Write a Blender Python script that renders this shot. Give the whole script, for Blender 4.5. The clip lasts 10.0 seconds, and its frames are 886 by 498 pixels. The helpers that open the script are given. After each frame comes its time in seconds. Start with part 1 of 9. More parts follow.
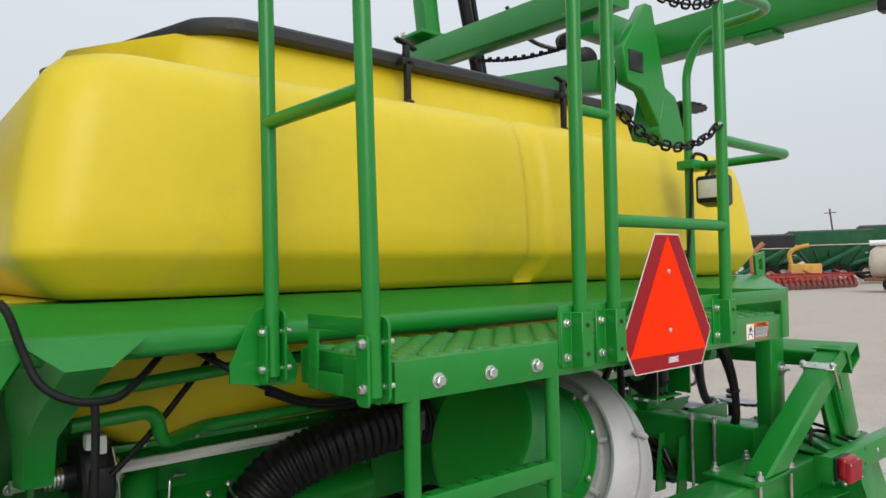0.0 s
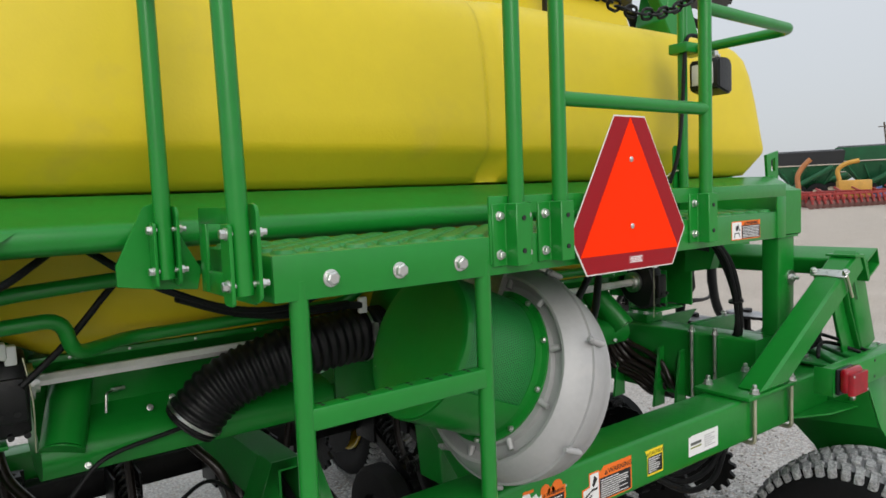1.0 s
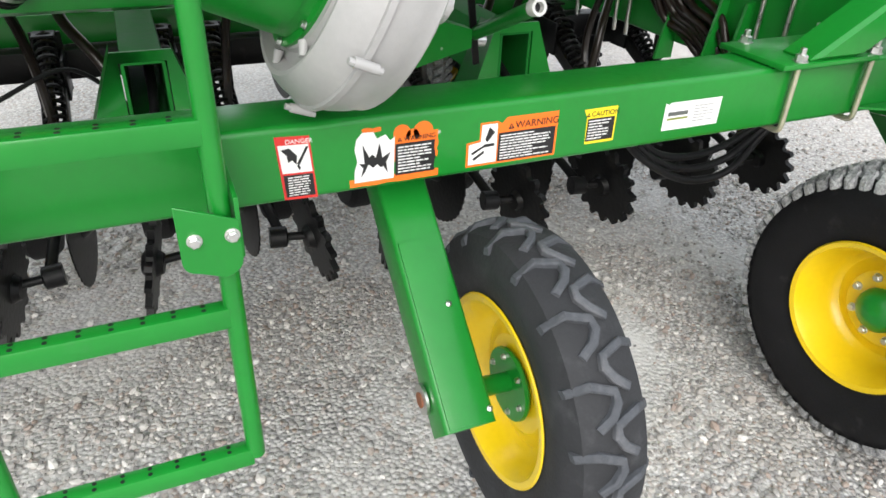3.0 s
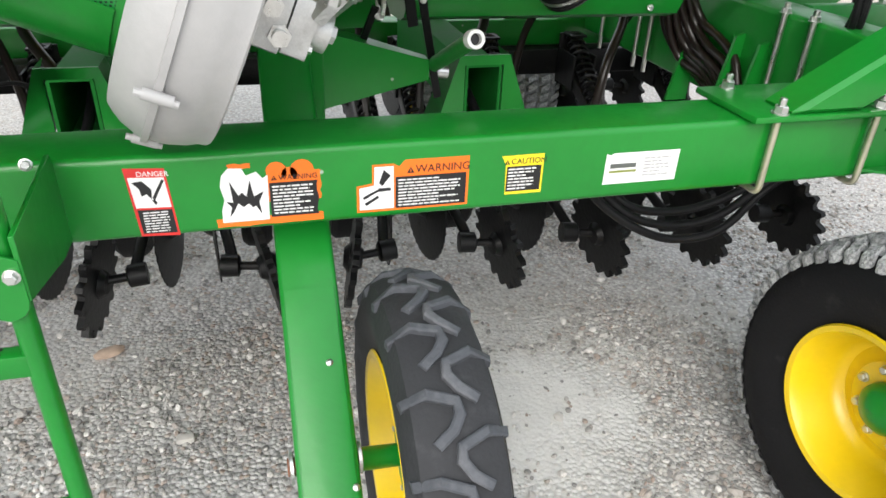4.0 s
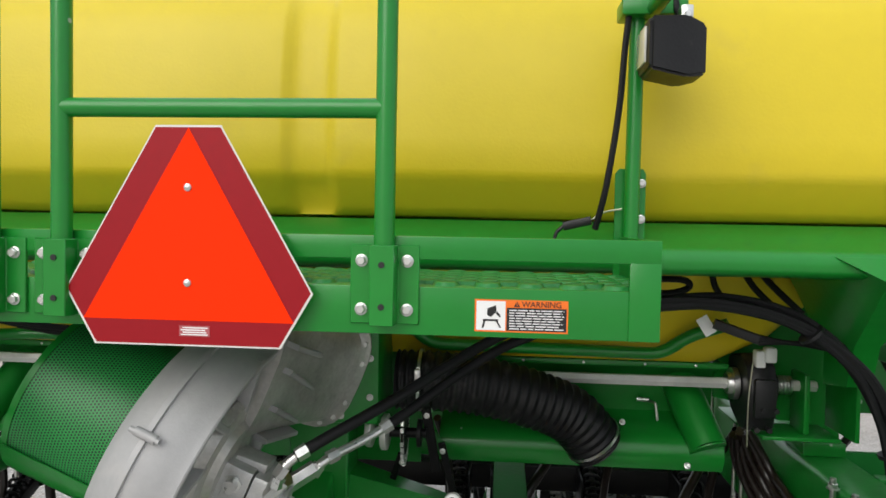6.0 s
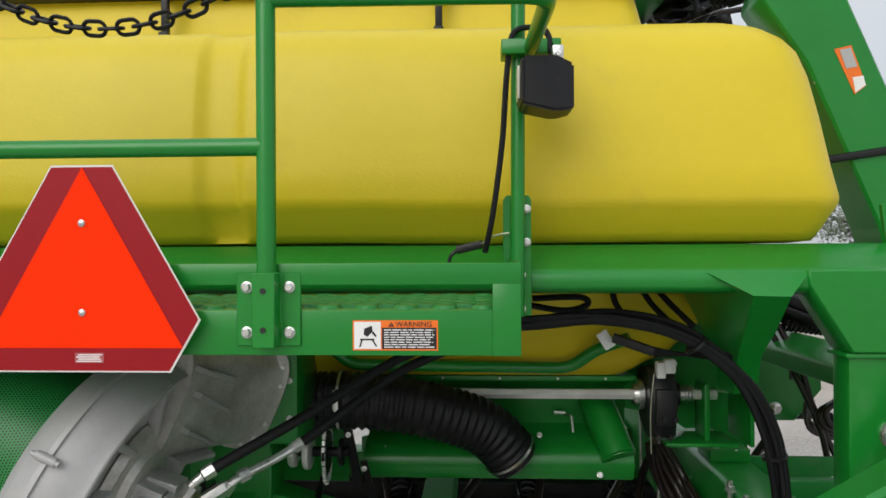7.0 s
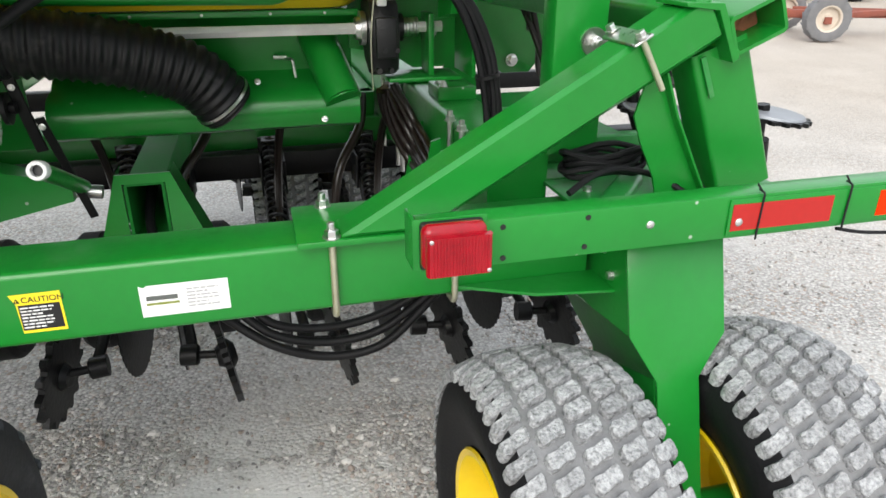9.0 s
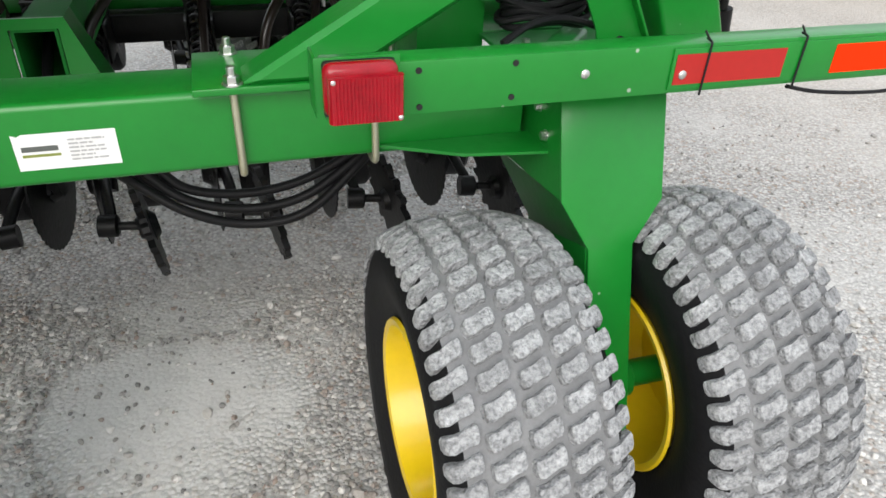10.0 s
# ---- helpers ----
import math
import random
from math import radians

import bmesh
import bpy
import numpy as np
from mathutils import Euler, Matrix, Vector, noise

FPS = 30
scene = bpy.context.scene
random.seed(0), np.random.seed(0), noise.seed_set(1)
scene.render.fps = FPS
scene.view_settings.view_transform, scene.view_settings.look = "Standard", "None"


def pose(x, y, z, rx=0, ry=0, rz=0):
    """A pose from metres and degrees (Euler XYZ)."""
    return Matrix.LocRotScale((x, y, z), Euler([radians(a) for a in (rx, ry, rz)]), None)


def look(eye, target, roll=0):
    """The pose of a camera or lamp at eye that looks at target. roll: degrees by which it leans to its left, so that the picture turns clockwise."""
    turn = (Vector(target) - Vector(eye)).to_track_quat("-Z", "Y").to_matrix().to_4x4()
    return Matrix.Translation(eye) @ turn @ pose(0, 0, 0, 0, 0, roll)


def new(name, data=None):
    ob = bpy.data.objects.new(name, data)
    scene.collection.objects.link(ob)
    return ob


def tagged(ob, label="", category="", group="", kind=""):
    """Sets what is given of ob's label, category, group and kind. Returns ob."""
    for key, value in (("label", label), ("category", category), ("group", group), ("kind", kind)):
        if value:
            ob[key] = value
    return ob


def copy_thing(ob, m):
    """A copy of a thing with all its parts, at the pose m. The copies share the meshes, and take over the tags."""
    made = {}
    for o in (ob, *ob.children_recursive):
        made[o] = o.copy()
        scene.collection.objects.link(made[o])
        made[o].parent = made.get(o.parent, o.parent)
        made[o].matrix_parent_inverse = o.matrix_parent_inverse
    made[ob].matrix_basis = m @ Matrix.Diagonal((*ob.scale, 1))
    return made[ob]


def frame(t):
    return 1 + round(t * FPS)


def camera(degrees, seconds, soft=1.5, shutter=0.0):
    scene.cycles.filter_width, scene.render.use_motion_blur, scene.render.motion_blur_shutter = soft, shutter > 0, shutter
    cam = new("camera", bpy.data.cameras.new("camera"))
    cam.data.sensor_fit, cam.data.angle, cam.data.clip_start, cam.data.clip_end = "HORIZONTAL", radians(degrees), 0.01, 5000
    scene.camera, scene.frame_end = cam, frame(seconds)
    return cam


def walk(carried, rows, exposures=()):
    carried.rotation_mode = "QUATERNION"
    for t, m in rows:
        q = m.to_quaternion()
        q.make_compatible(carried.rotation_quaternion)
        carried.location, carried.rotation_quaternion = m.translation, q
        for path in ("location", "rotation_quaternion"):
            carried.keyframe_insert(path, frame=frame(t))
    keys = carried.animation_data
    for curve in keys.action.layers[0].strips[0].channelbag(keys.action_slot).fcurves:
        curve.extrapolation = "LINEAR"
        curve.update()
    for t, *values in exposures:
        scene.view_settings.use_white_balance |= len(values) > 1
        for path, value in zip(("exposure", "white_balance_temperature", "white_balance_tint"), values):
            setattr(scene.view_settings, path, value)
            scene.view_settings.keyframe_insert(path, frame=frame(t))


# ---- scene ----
cam = camera(65.2, 10.0, soft=1.6)
PATH = [
    (0, (0.314, 0.191, 1.914), (1.593, 1.727, 1.97), -1.1),
    (0.5, (0.444, 0.108, 1.923), (1.68, 1.679, 1.973), -2.4),
    (1, (0.624, 0.186, 1.832), (1.809, 1.79, 1.675), -2.2),
    (1.5, (0.825, 0.295, 1.741), (1.9, 1.909, 1.249), -0.5),
    (1.7, (0.906, 0.31, 1.702), (1.925, 1.915, 1.081), 0.1),
    (2, (1.032, 0.275, 1.664), (1.961, 1.865, 0.885), 0.7),
    (2.5, (1.235, 0.215, 1.616), (2.039, 1.767, 0.644), 1.7),
    (2.7, (1.315, 0.234, 1.587), (2.077, 1.772, 0.56), 2.1),
    (3.8, (1.747, 0.371, 1.522), (2.287, 1.988, 0.477), 2.7),
    (4, (1.84, 0.316, 1.536), (2.327, 1.984, 0.544), 2.5),
    (4.5, (2.022, 0.236, 1.652), (2.341, 2.06, 0.896), 1.7),
    (5, (2.133, 0.254, 1.693), (2.249, 2.188, 1.199), 1.4),
    (5.5, (2.246, 0.225, 1.801), (2.158, 2.208, 1.56), 1.4),
    (5.7, (2.316, 0.193, 1.825), (2.161, 2.181, 1.664), 1.4),
    (6.8, (2.547, 0.055, 1.854), (2.393, 2.049, 1.88), 0.1),
    (7, (2.575, 0.058, 1.85), (2.476, 2.056, 1.847), -0.3),
    (7.5, (2.625, 0.083, 1.812), (2.688, 2.077, 1.664), -1.1),
    (8, (2.67, 0.124, 1.748), (2.893, 2.078, 1.388), -1.1),
    (8.5, (2.718, 0.162, 1.689), (3.079, 2.037, 1.097), -0.8),
    (9, (2.757, 0.18, 1.633), (3.228, 1.947, 0.823), 0.1),
    (9.5, (2.802, 0.189, 1.587), (3.338, 1.847, 0.605), 1.2),
    (10, (2.864, 0.221, 1.529), (3.39, 1.818, 0.446), 2.3),
]
EXPOSURES = ((0.0, 0.12), (0.5, 0.02), (1.0, 0.08), (1.5, 0.35), (2.0, 0.85), (2.5, 1.0), (4.0, 1.0), (4.5, 1.1), (5.0, 0.95), (5.5, 0.55), (7.0, 0.05), (7.5, 0.15), (8.0, 0.5), (8.5, 0.9), (9.0, 0.9), (9.5, 0.70), (10.0, 0.65))
walk(cam, [(t, look(eye, target, roll)) for t, eye, target, roll in PATH], exposures=EXPOSURES)

# ---- overcast daylight: a pale sky and one wide, soft sun ----
SUN_UP, SUN_TURN = 33.0, 205.0
world = bpy.data.worlds.new("overcast_sky")
scene.world = world
world.use_nodes = True
wn, wl = world.node_tree.nodes, world.node_tree.links
wn.clear()
w_out = wn.new("ShaderNodeOutputWorld")
w_bg = wn.new("ShaderNodeBackground")
w_sky = wn.new("ShaderNodeTexSky")
w_sky.sky_type, w_sky.sun_disc = "NISHITA", False
w_sky.sun_elevation, w_sky.sun_rotation = radians(SUN_UP), radians(SUN_TURN)
w_sky.air_density, w_sky.dust_density = 1.0, 3.0
w_scale = wn.new("ShaderNodeVectorMath")
w_scale.operation = "SCALE"
w_scale.inputs["Scale"].default_value = 0.10
w_mix = wn.new("ShaderNodeMix")
w_mix.data_type = "RGBA"
w_mix.inputs["Factor"].default_value = 0.86
w_mix.inputs[7].default_value = (0.66, 0.69, 0.725, 1.0)
wl.new(w_sky.outputs["Color"], w_scale.inputs[0])
wl.new(w_scale.outputs["Vector"], w_mix.inputs[6])
# an overcast sky is brightest overhead and dimmer towards the horizon
w_tc, w_sep, w_ramp = wn.new("ShaderNodeTexCoord"), wn.new("ShaderNodeSeparateXYZ"), wn.new("ShaderNodeMapRange")
w_ramp.inputs["To Min"].default_value, w_ramp.inputs["To Max"].default_value = 0.90, 1.55
w_dome = wn.new("ShaderNodeVectorMath")
w_dome.operation = "SCALE"
wl.new(w_tc.outputs["Generated"], w_sep.inputs["Vector"])
wl.new(w_sep.outputs["Z"], w_ramp.inputs["Value"])
wl.new(w_mix.outputs[2], w_dome.inputs[0])
wl.new(w_ramp.outputs["Result"], w_dome.inputs["Scale"])
wl.new(w_dome.outputs["Vector"], w_bg.inputs["Color"])
w_bg.inputs["Strength"].default_value = 1.0
wl.new(w_bg.outputs["Background"], w_out.inputs["Surface"])

sun = new("sun", bpy.data.lights.new("sun", "SUN"))
sun.data.energy, sun.data.angle, sun.data.color = 1.35, radians(45), (1.0, 0.965, 0.91)
sun_from = Vector((math.sin(radians(SUN_TURN)) * math.cos(radians(SUN_UP)), math.cos(radians(SUN_TURN)) * math.cos(radians(SUN_UP)), math.sin(radians(SUN_UP))))
sun.matrix_world = look(sun_from * 30, (0, 0, 0))

# ---- materials ----


def mat(name, color, rough=0.5, metal=0.0, var=0.12, scale=5.0, bump=0.0, bump_scale=60.0, coat=0.0, dirt=None, dirt_amount=0.0, dirt_scale=3.0, spec=0.5, piece=0.0, specks=0.0):
    """A node material: base colour varied at two scales, an optional film of dirt, roughness that follows it, fine relief."""
    m = bpy.data.materials.new(name)
    m.use_nodes = True
    nt = m.node_tree
    n, l = nt.nodes, nt.links
    b = n["Principled BSDF"]
    tc = n.new("ShaderNodeTexCoord")
    spot = tc.outputs["Object"]
    if piece:  # each piece shows another stretch of the grain
        own, shift, moved = n.new("ShaderNodeObjectInfo"), n.new("ShaderNodeMath"), n.new("ShaderNodeVectorMath")
        shift.operation = "MULTIPLY"
        shift.inputs[1].default_value = 37.0
        moved.operation = "ADD"
        l.new(own.outputs["Random"], shift.inputs[0])
        l.new(spot, moved.inputs[0])
        l.new(shift.outputs[0], moved.inputs[1])
        spot = moved.outputs["Vector"]
    big, fine = n.new("ShaderNodeTexNoise"), n.new("ShaderNodeTexNoise")
    big.inputs["Scale"].default_value, fine.inputs["Scale"].default_value = scale, scale * 11
    big.inputs["Detail"].default_value, fine.inputs["Detail"].default_value = 4, 3
    l.new(spot, big.inputs["Vector"])
    l.new(spot, fine.inputs["Vector"])
    add = n.new("ShaderNodeMath")
    add.operation = "MULTIPLY_ADD"
    add.inputs[1].default_value = 0.4
    l.new(fine.outputs["Fac"], add.inputs[0])
    l.new(big.outputs["Fac"], add.inputs[2])
    ramp = n.new("ShaderNodeMapRange")
    ramp.inputs["From Min"].default_value, ramp.inputs["From Max"].default_value = 0.4, 1.0
    ramp.inputs["To Min"].default_value, ramp.inputs["To Max"].default_value = 1 - var, 1 + var
    l.new(add.outputs[0], ramp.inputs["Value"])
    base = n.new("ShaderNodeVectorMath")
    base.operation = "SCALE"
    base.inputs[0].default_value = color[:3]
    l.new(ramp.outputs["Result"], base.inputs["Scale"])
    out = base.outputs["Vector"]
    if piece:
        info = n.new("ShaderNodeObjectInfo")
        pr = n.new("ShaderNodeMapRange")
        pr.inputs["To Min"].default_value, pr.inputs["To Max"].default_value = 1 - piece, 1 + piece
        l.new(info.outputs["Random"], pr.inputs["Value"])
        ps = n.new("ShaderNodeVectorMath")
        ps.operation = "SCALE"
        l.new(out, ps.inputs[0])
        l.new(pr.outputs["Result"], ps.inputs["Scale"])
        out = ps.outputs["Vector"]
    if specks:  # small dried splashes
        vo = n.new("ShaderNodeTexVoronoi")
        vo.inputs["Scale"].default_value = 17.0
        l.new(spot, vo.inputs["Vector"])
        vs = n.new("ShaderNodeSeparateColor")
        l.new(vo.outputs["Color"], vs.inputs["Color"])
        keep = n.new("ShaderNodeMath")
        keep.operation = "LESS_THAN"
        keep.inputs[1].default_value = specks
        l.new(vs.outputs[0], keep.inputs[0])
        size = n.new("ShaderNodeMapRange")
        size.inputs["From Min"].default_value, size.inputs["From Max"].default_value = 0.05, 0.085
        size.inputs["To Min"].default_value, size.inputs["To Max"].default_value = 0.75, 0.0
        l.new(vo.outputs["Distance"], size.inputs["Value"])
        both = n.new("ShaderNodeMath")
        both.operation = "MULTIPLY"
        l.new(keep.outputs[0], both.inputs[0])
        l.new(size.outputs["Result"], both.inputs[1])
        sm = n.new("ShaderNodeMix")
        sm.data_type = "RGBA"
        sm.inputs[7].default_value = (0.46, 0.50, 0.44, 1)
        l.new(both.outputs[0], sm.inputs["Factor"])
        l.new(out, sm.inputs[6])
        out = sm.outputs[2]
    rough_out = None
    if dirt:
        dn = n.new("ShaderNodeTexNoise")
        dn.inputs["Scale"].default_value, dn.inputs["Detail"].default_value, dn.inputs["Roughness"].default_value = dirt_scale, 7, 0.65
        l.new(spot, dn.inputs["Vector"])
        dr = n.new("ShaderNodeMapRange")
        dr.inputs["From Min"].default_value, dr.inputs["From Max"].default_value = 0.62 - 0.35 * dirt_amount, 0.78
        dr.inputs["To Max"].default_value = min(1.0, 0.35 + dirt_amount)
        l.new(dn.outputs["Fac"], dr.inputs["Value"])
        mx = n.new("ShaderNodeMix")
        mx.data_type = "RGBA"
        mx.inputs[7].default_value = (*dirt, 1)
        l.new(dr.outputs["Result"], mx.inputs["Factor"])
        l.new(out, mx.inputs[6])
        out = mx.outputs[2]
        rr = n.new("ShaderNodeMapRange")
        rr.inputs["To Min"].default_value, rr.inputs["To Max"].default_value = rough, 0.9
        l.new(dr.outputs["Result"], rr.inputs["Value"])
        rough_out = rr.outputs["Result"]
    l.new(out, b.inputs["Base Color"])
    if rough_out is None:
        rr = n.new("ShaderNodeMapRange")
        rr.inputs["From Min"].default_value, rr.inputs["From Max"].default_value = 0.4, 1.0
        rr.inputs["To Min"].default_value, rr.inputs["To Max"].default_value = rough * 0.85, min(1.0, rough * 1.2)
        l.new(add.outputs[0], rr.inputs["Value"])
        rough_out = rr.outputs["Result"]
    l.new(rough_out, b.inputs["Roughness"])
    b.inputs["Metallic"].default_value = metal
    b.inputs["Coat Weight"].default_value = coat
    b.inputs["Coat Roughness"].default_value = 0.12
    b.inputs["Specular IOR Level"].default_value = spec
    if bump:
        bn = n.new("ShaderNodeTexNoise")
        bn.inputs["Scale"].default_value, bn.inputs["Detail"].default_value = bump_scale, 4
        l.new(spot, bn.inputs["Vector"])
        bp = n.new("ShaderNodeBump")
        bp.inputs["Strength"].default_value, bp.inputs["Distance"].default_value = bump, 0.01
        l.new(bn.outputs["Fac"], bp.inputs["Height"])
        l.new(bp.outputs["Normal"], b.inputs["Normal"])
    return m


GREEN = mat("green_paint", (0.007, 0.205, 0.022), 0.30, var=0.13, scale=3, bump=0.05, bump_scale=45, coat=0.06, specks=0.07, dirt=(0.035, 0.20, 0.05), dirt_amount=0.05, dirt_scale=9)
GREEN_DUSTY = mat("dusty_green_paint", (0.014, 0.205, 0.036), 0.38, var=0.14, scale=4, bump=0.08, bump_scale=60, coat=0.1, dirt=(0.14, 0.24, 0.13), dirt_amount=0.22, dirt_scale=7)
YELLOW_TANK = mat("yellow_moulded_plastic", (0.68, 0.525, 0.014), 0.45, var=0.05, scale=2.2, bump=0.05, bump_scale=140, dirt=(0.55, 0.42, 0.06), dirt_amount=0.05, dirt_scale=5)
YELLOW_RIM = mat("yellow_rim_paint", (0.80, 0.56, 0.008), 0.32, var=0.06, scale=6, coat=0.3, dirt=(0.45, 0.36, 0.12), dirt_amount=0.08)
RUBBER = mat("black_rubber", (0.008, 0.008, 0.009), 0.62, spec=0.22, var=0.25, scale=9, bump=0.15, bump_scale=120, dirt=(0.06, 0.06, 0.06), dirt_amount=0.08, dirt_scale=14)
RUBBER_DUSTY = mat("dusty_tread_rubber", (0.43, 0.435, 0.44), 0.88, var=0.35, scale=30, bump=1.0, bump_scale=150, dirt=(0.04, 0.042, 0.046), dirt_amount=0.58, dirt_scale=110, piece=0.16)
TREAD_DUST = mat("dust_caked_tread_groove", (0.225, 0.227, 0.23), 0.92, var=0.25, scale=14, bump=0.3, bump_scale=140, dirt=(0.20, 0.20, 0.21), dirt_amount=0.35, dirt_scale=18)
RUBBER_GREY = mat("worn_tread_rubber", (0.060, 0.065, 0.075), 0.78, var=0.25, scale=12, bump=0.3, bump_scale=110, dirt=(0.20, 0.20, 0.21), dirt_amount=0.32, dirt_scale=10)
RUBBER_DULL = mat("dull_tread_rubber", (0.020, 0.021, 0.024), 0.75, var=0.25, scale=12, bump=0.2, bump_scale=110, dirt=(0.09, 0.09, 0.095), dirt_amount=0.25, dirt_scale=12)
BLACK_PLASTIC = mat("black_plastic", (0.010, 0.010, 0.011), 0.42, spec=0.35, var=0.2, scale=8, bump=0.1, bump_scale=160, dirt=(0.12, 0.11, 0.10), dirt_amount=0.06, dirt_scale=12)
LID_BLACK = mat("grey_black_lid_vinyl", (0.022, 0.024, 0.027), 0.55, var=0.2, scale=6, bump=0.15, bump_scale=60)
BLACK_STEEL = mat("black_painted_steel", (0.005, 0.005, 0.0055), 0.4, spec=0.25, var=0.3, scale=10, bump=0.15, bump_scale=70, dirt=(0.06, 0.055, 0.05), dirt_amount=0.06, dirt_scale=13)
ALU = mat("cast_aluminium", (0.39, 0.387, 0.385), 0.48, metal=0.15, var=0.10, scale=7, bump=0.05, bump_scale=260, dirt=(0.52, 0.50, 0.47), dirt_amount=0.12, dirt_scale=8)
ALU_BACK = mat("raw_cast_aluminium", (0.50, 0.49, 0.46), 0.36, metal=0.45, var=0.32, scale=9, bump=0.35, bump_scale=28, dirt=(0.24, 0.22, 0.19), dirt_amount=0.28, dirt_scale=10)
ZINC = mat("zinc_plated_steel", (0.68, 0.68, 0.66), 0.3, metal=1.0, var=0.15, scale=40, bump=0.1, bump_scale=200)
MOTOR_ALU = mat("bright_machined_motor", (0.55, 0.55, 0.54), 0.35, metal=0.5, var=0.2, scale=30, bump=0.1, bump_scale=160, dirt=(0.25, 0.23, 0.2), dirt_amount=0.12, dirt_scale=22)
ZINC_YELLOW = mat("passivated_rod", (0.55, 0.54, 0.40), 0.4, metal=0.8, var=0.15, scale=30)
STEEL = mat("bright_shaft_steel", (0.86, 0.85, 0.82), 0.32, metal=0.55, var=0.10, scale=20)
RUST = mat("rusty_steel", (0.20, 0.075, 0.035), 0.8, var=0.35, scale=20, bump=0.4, bump_scale=90)
HOSE = mat("black_hydraulic_hose", (0.006, 0.006, 0.007), 0.5, spec=0.25, var=0.2, scale=30, bump=0.2, bump_scale=260)
HOSE_BROWN = mat("dusty_brown_seed_hose", (0.014, 0.009, 0.007), 0.30, var=0.25, scale=14, dirt=(0.05, 0.038, 0.03), dirt_amount=0.10)
CORRUGATED = mat("black_corrugated_rubber", (0.006, 0.006, 0.007), 0.45, spec=0.3, var=0.25, scale=14, dirt=(0.10, 0.095, 0.09), dirt_amount=0.12, dirt_scale=18)
SIGN_ORANGE = mat("fluorescent_orange_film", (1.0, 0.034, 0.002), 0.6, var=0.02, scale=3, spec=0.06)
SIGN_RED = mat("red_reflective_film", (0.30, 0.004, 0.010), 0.45, var=0.06, scale=60, spec=0.25)
WHITE_EDGE = mat("white_sign_edge", (0.72, 0.70, 0.66), 0.5, var=0.05)
REFLECTOR_RED = mat("red_reflective_strip", (0.42, 0.020, 0.017), 0.4, var=0.06, scale=60, spec=0.3)
LENS_RED = mat("red_lamp_lens", (0.30, 0.003, 0.011), 0.16, var=0.25, scale=30, coat=0.15, spec=0.4)
LABEL_WHITE = mat("white_label_film", (0.80, 0.80, 0.79), 0.38, var=0.04, scale=30)
# black of the print, also laid on as the dark inside holes
LABEL_HOLE_BLACK = mat("black_label_print_and_holes", (0.010, 0.010, 0.011), 0.4, var=0.1)
LABEL_ORANGE = mat("orange_label_print", (0.85, 0.17, 0.012), 0.4, var=0.04)
LABEL_YELLOW = mat("yellow_label_print", (0.85, 0.66, 0.02), 0.4, var=0.04)
LABEL_RED = mat("red_label_print", (0.62, 0.03, 0.025), 0.4, var=0.04)
LABEL_GREY = mat("grey_label_print", (0.42, 0.42, 0.42), 0.5, var=0.04)
LABEL_DARK_GREY = mat("dark_grey_label_print", (0.10, 0.11, 0.10), 0.5, var=0.1)
LABEL_OLIVE = mat("olive_label_print", (0.22, 0.26, 0.05), 0.5, var=0.04)

# ---- builders ----
MID = 1.915  # the machine's middle plane


def mx(x, side):
    """x on the machine's right half, or its mirror on the left half."""
    return x if side > 0 else 2 * MID - x


def thing(name, loc, label, category, group="", kind=""):
    ob = new(name)
    ob.empty_display_size = 0.05
    ob.location = loc
    ob["base"] = tuple(loc)
    return tagged(ob, label, category, group, kind)


def hang(ob, parent):
    """Parents ob, built in world coordinates, under a thing or a part of it."""
    ob.parent = parent
    if parent.parent is None:
        ob.matrix_parent_inverse = Matrix.Translation(-Vector(parent["base"] if "base" in parent else (0, 0, 0)))
    return ob


def finish(name, bm, material, smooth=40):
    bmesh.ops.recalc_face_normals(bm, faces=bm.faces)
    me = bpy.data.meshes.new(name)
    bm.to_mesh(me)
    bm.free()
    if smooth:
        me.polygons.foreach_set("use_smooth", [True] * len(me.polygons))
        me.set_sharp_from_angle(angle=radians(smooth))
    for m in material if isinstance(material, (list, tuple)) else [material]:
        me.materials.append(m)
    return me


def part(name, bm, material, parent, label="", smooth=40):
    ob = new(name, finish(name, bm, material, smooth))
    hang(ob, parent)
    return tagged(ob, label) if label else ob


def solo(name, bm, material, label, category, group="", kind="", smooth=40):
    """A thing that is one mesh, built in world coordinates."""
    return tagged(new(name, finish(name, bm, material, smooth)), label, category, group, kind)


def merge(bm, other):
    me = bpy.data.meshes.new("tmp")
    other.to_mesh(me)
    other.free()
    bm.from_mesh(me)
    bpy.data.meshes.remove(me)
    return bm


def box(bm, x0, x1, y0, y1, z0, z1, bevel=0.004, seg=2):
    b = bmesh.new()
    bmesh.ops.create_cube(b, size=1.0, matrix=Matrix.LocRotScale(((x0 + x1) / 2, (y0 + y1) / 2, (z0 + z1) / 2), None, (abs(x1 - x0), abs(y1 - y0), abs(z1 - z0))))
    if bevel:
        bmesh.ops.bevel(b, geom=b.edges[:], offset=min(bevel, 0.45 * min(abs(x1 - x0), abs(y1 - y0), abs(z1 - z0))), segments=seg, profile=0.5, affect="EDGES")
    return merge(bm, b)


def basis(axis, up=(0, 0, 1)):
    a = Vector(axis).normalized()
    u = Vector(up)
    if abs(a.dot(u.normalized())) > 0.98:
        u = Vector((0, 1, 0))
    side = a.cross(u).normalized()
    return a, side, side.cross(a).normalized()


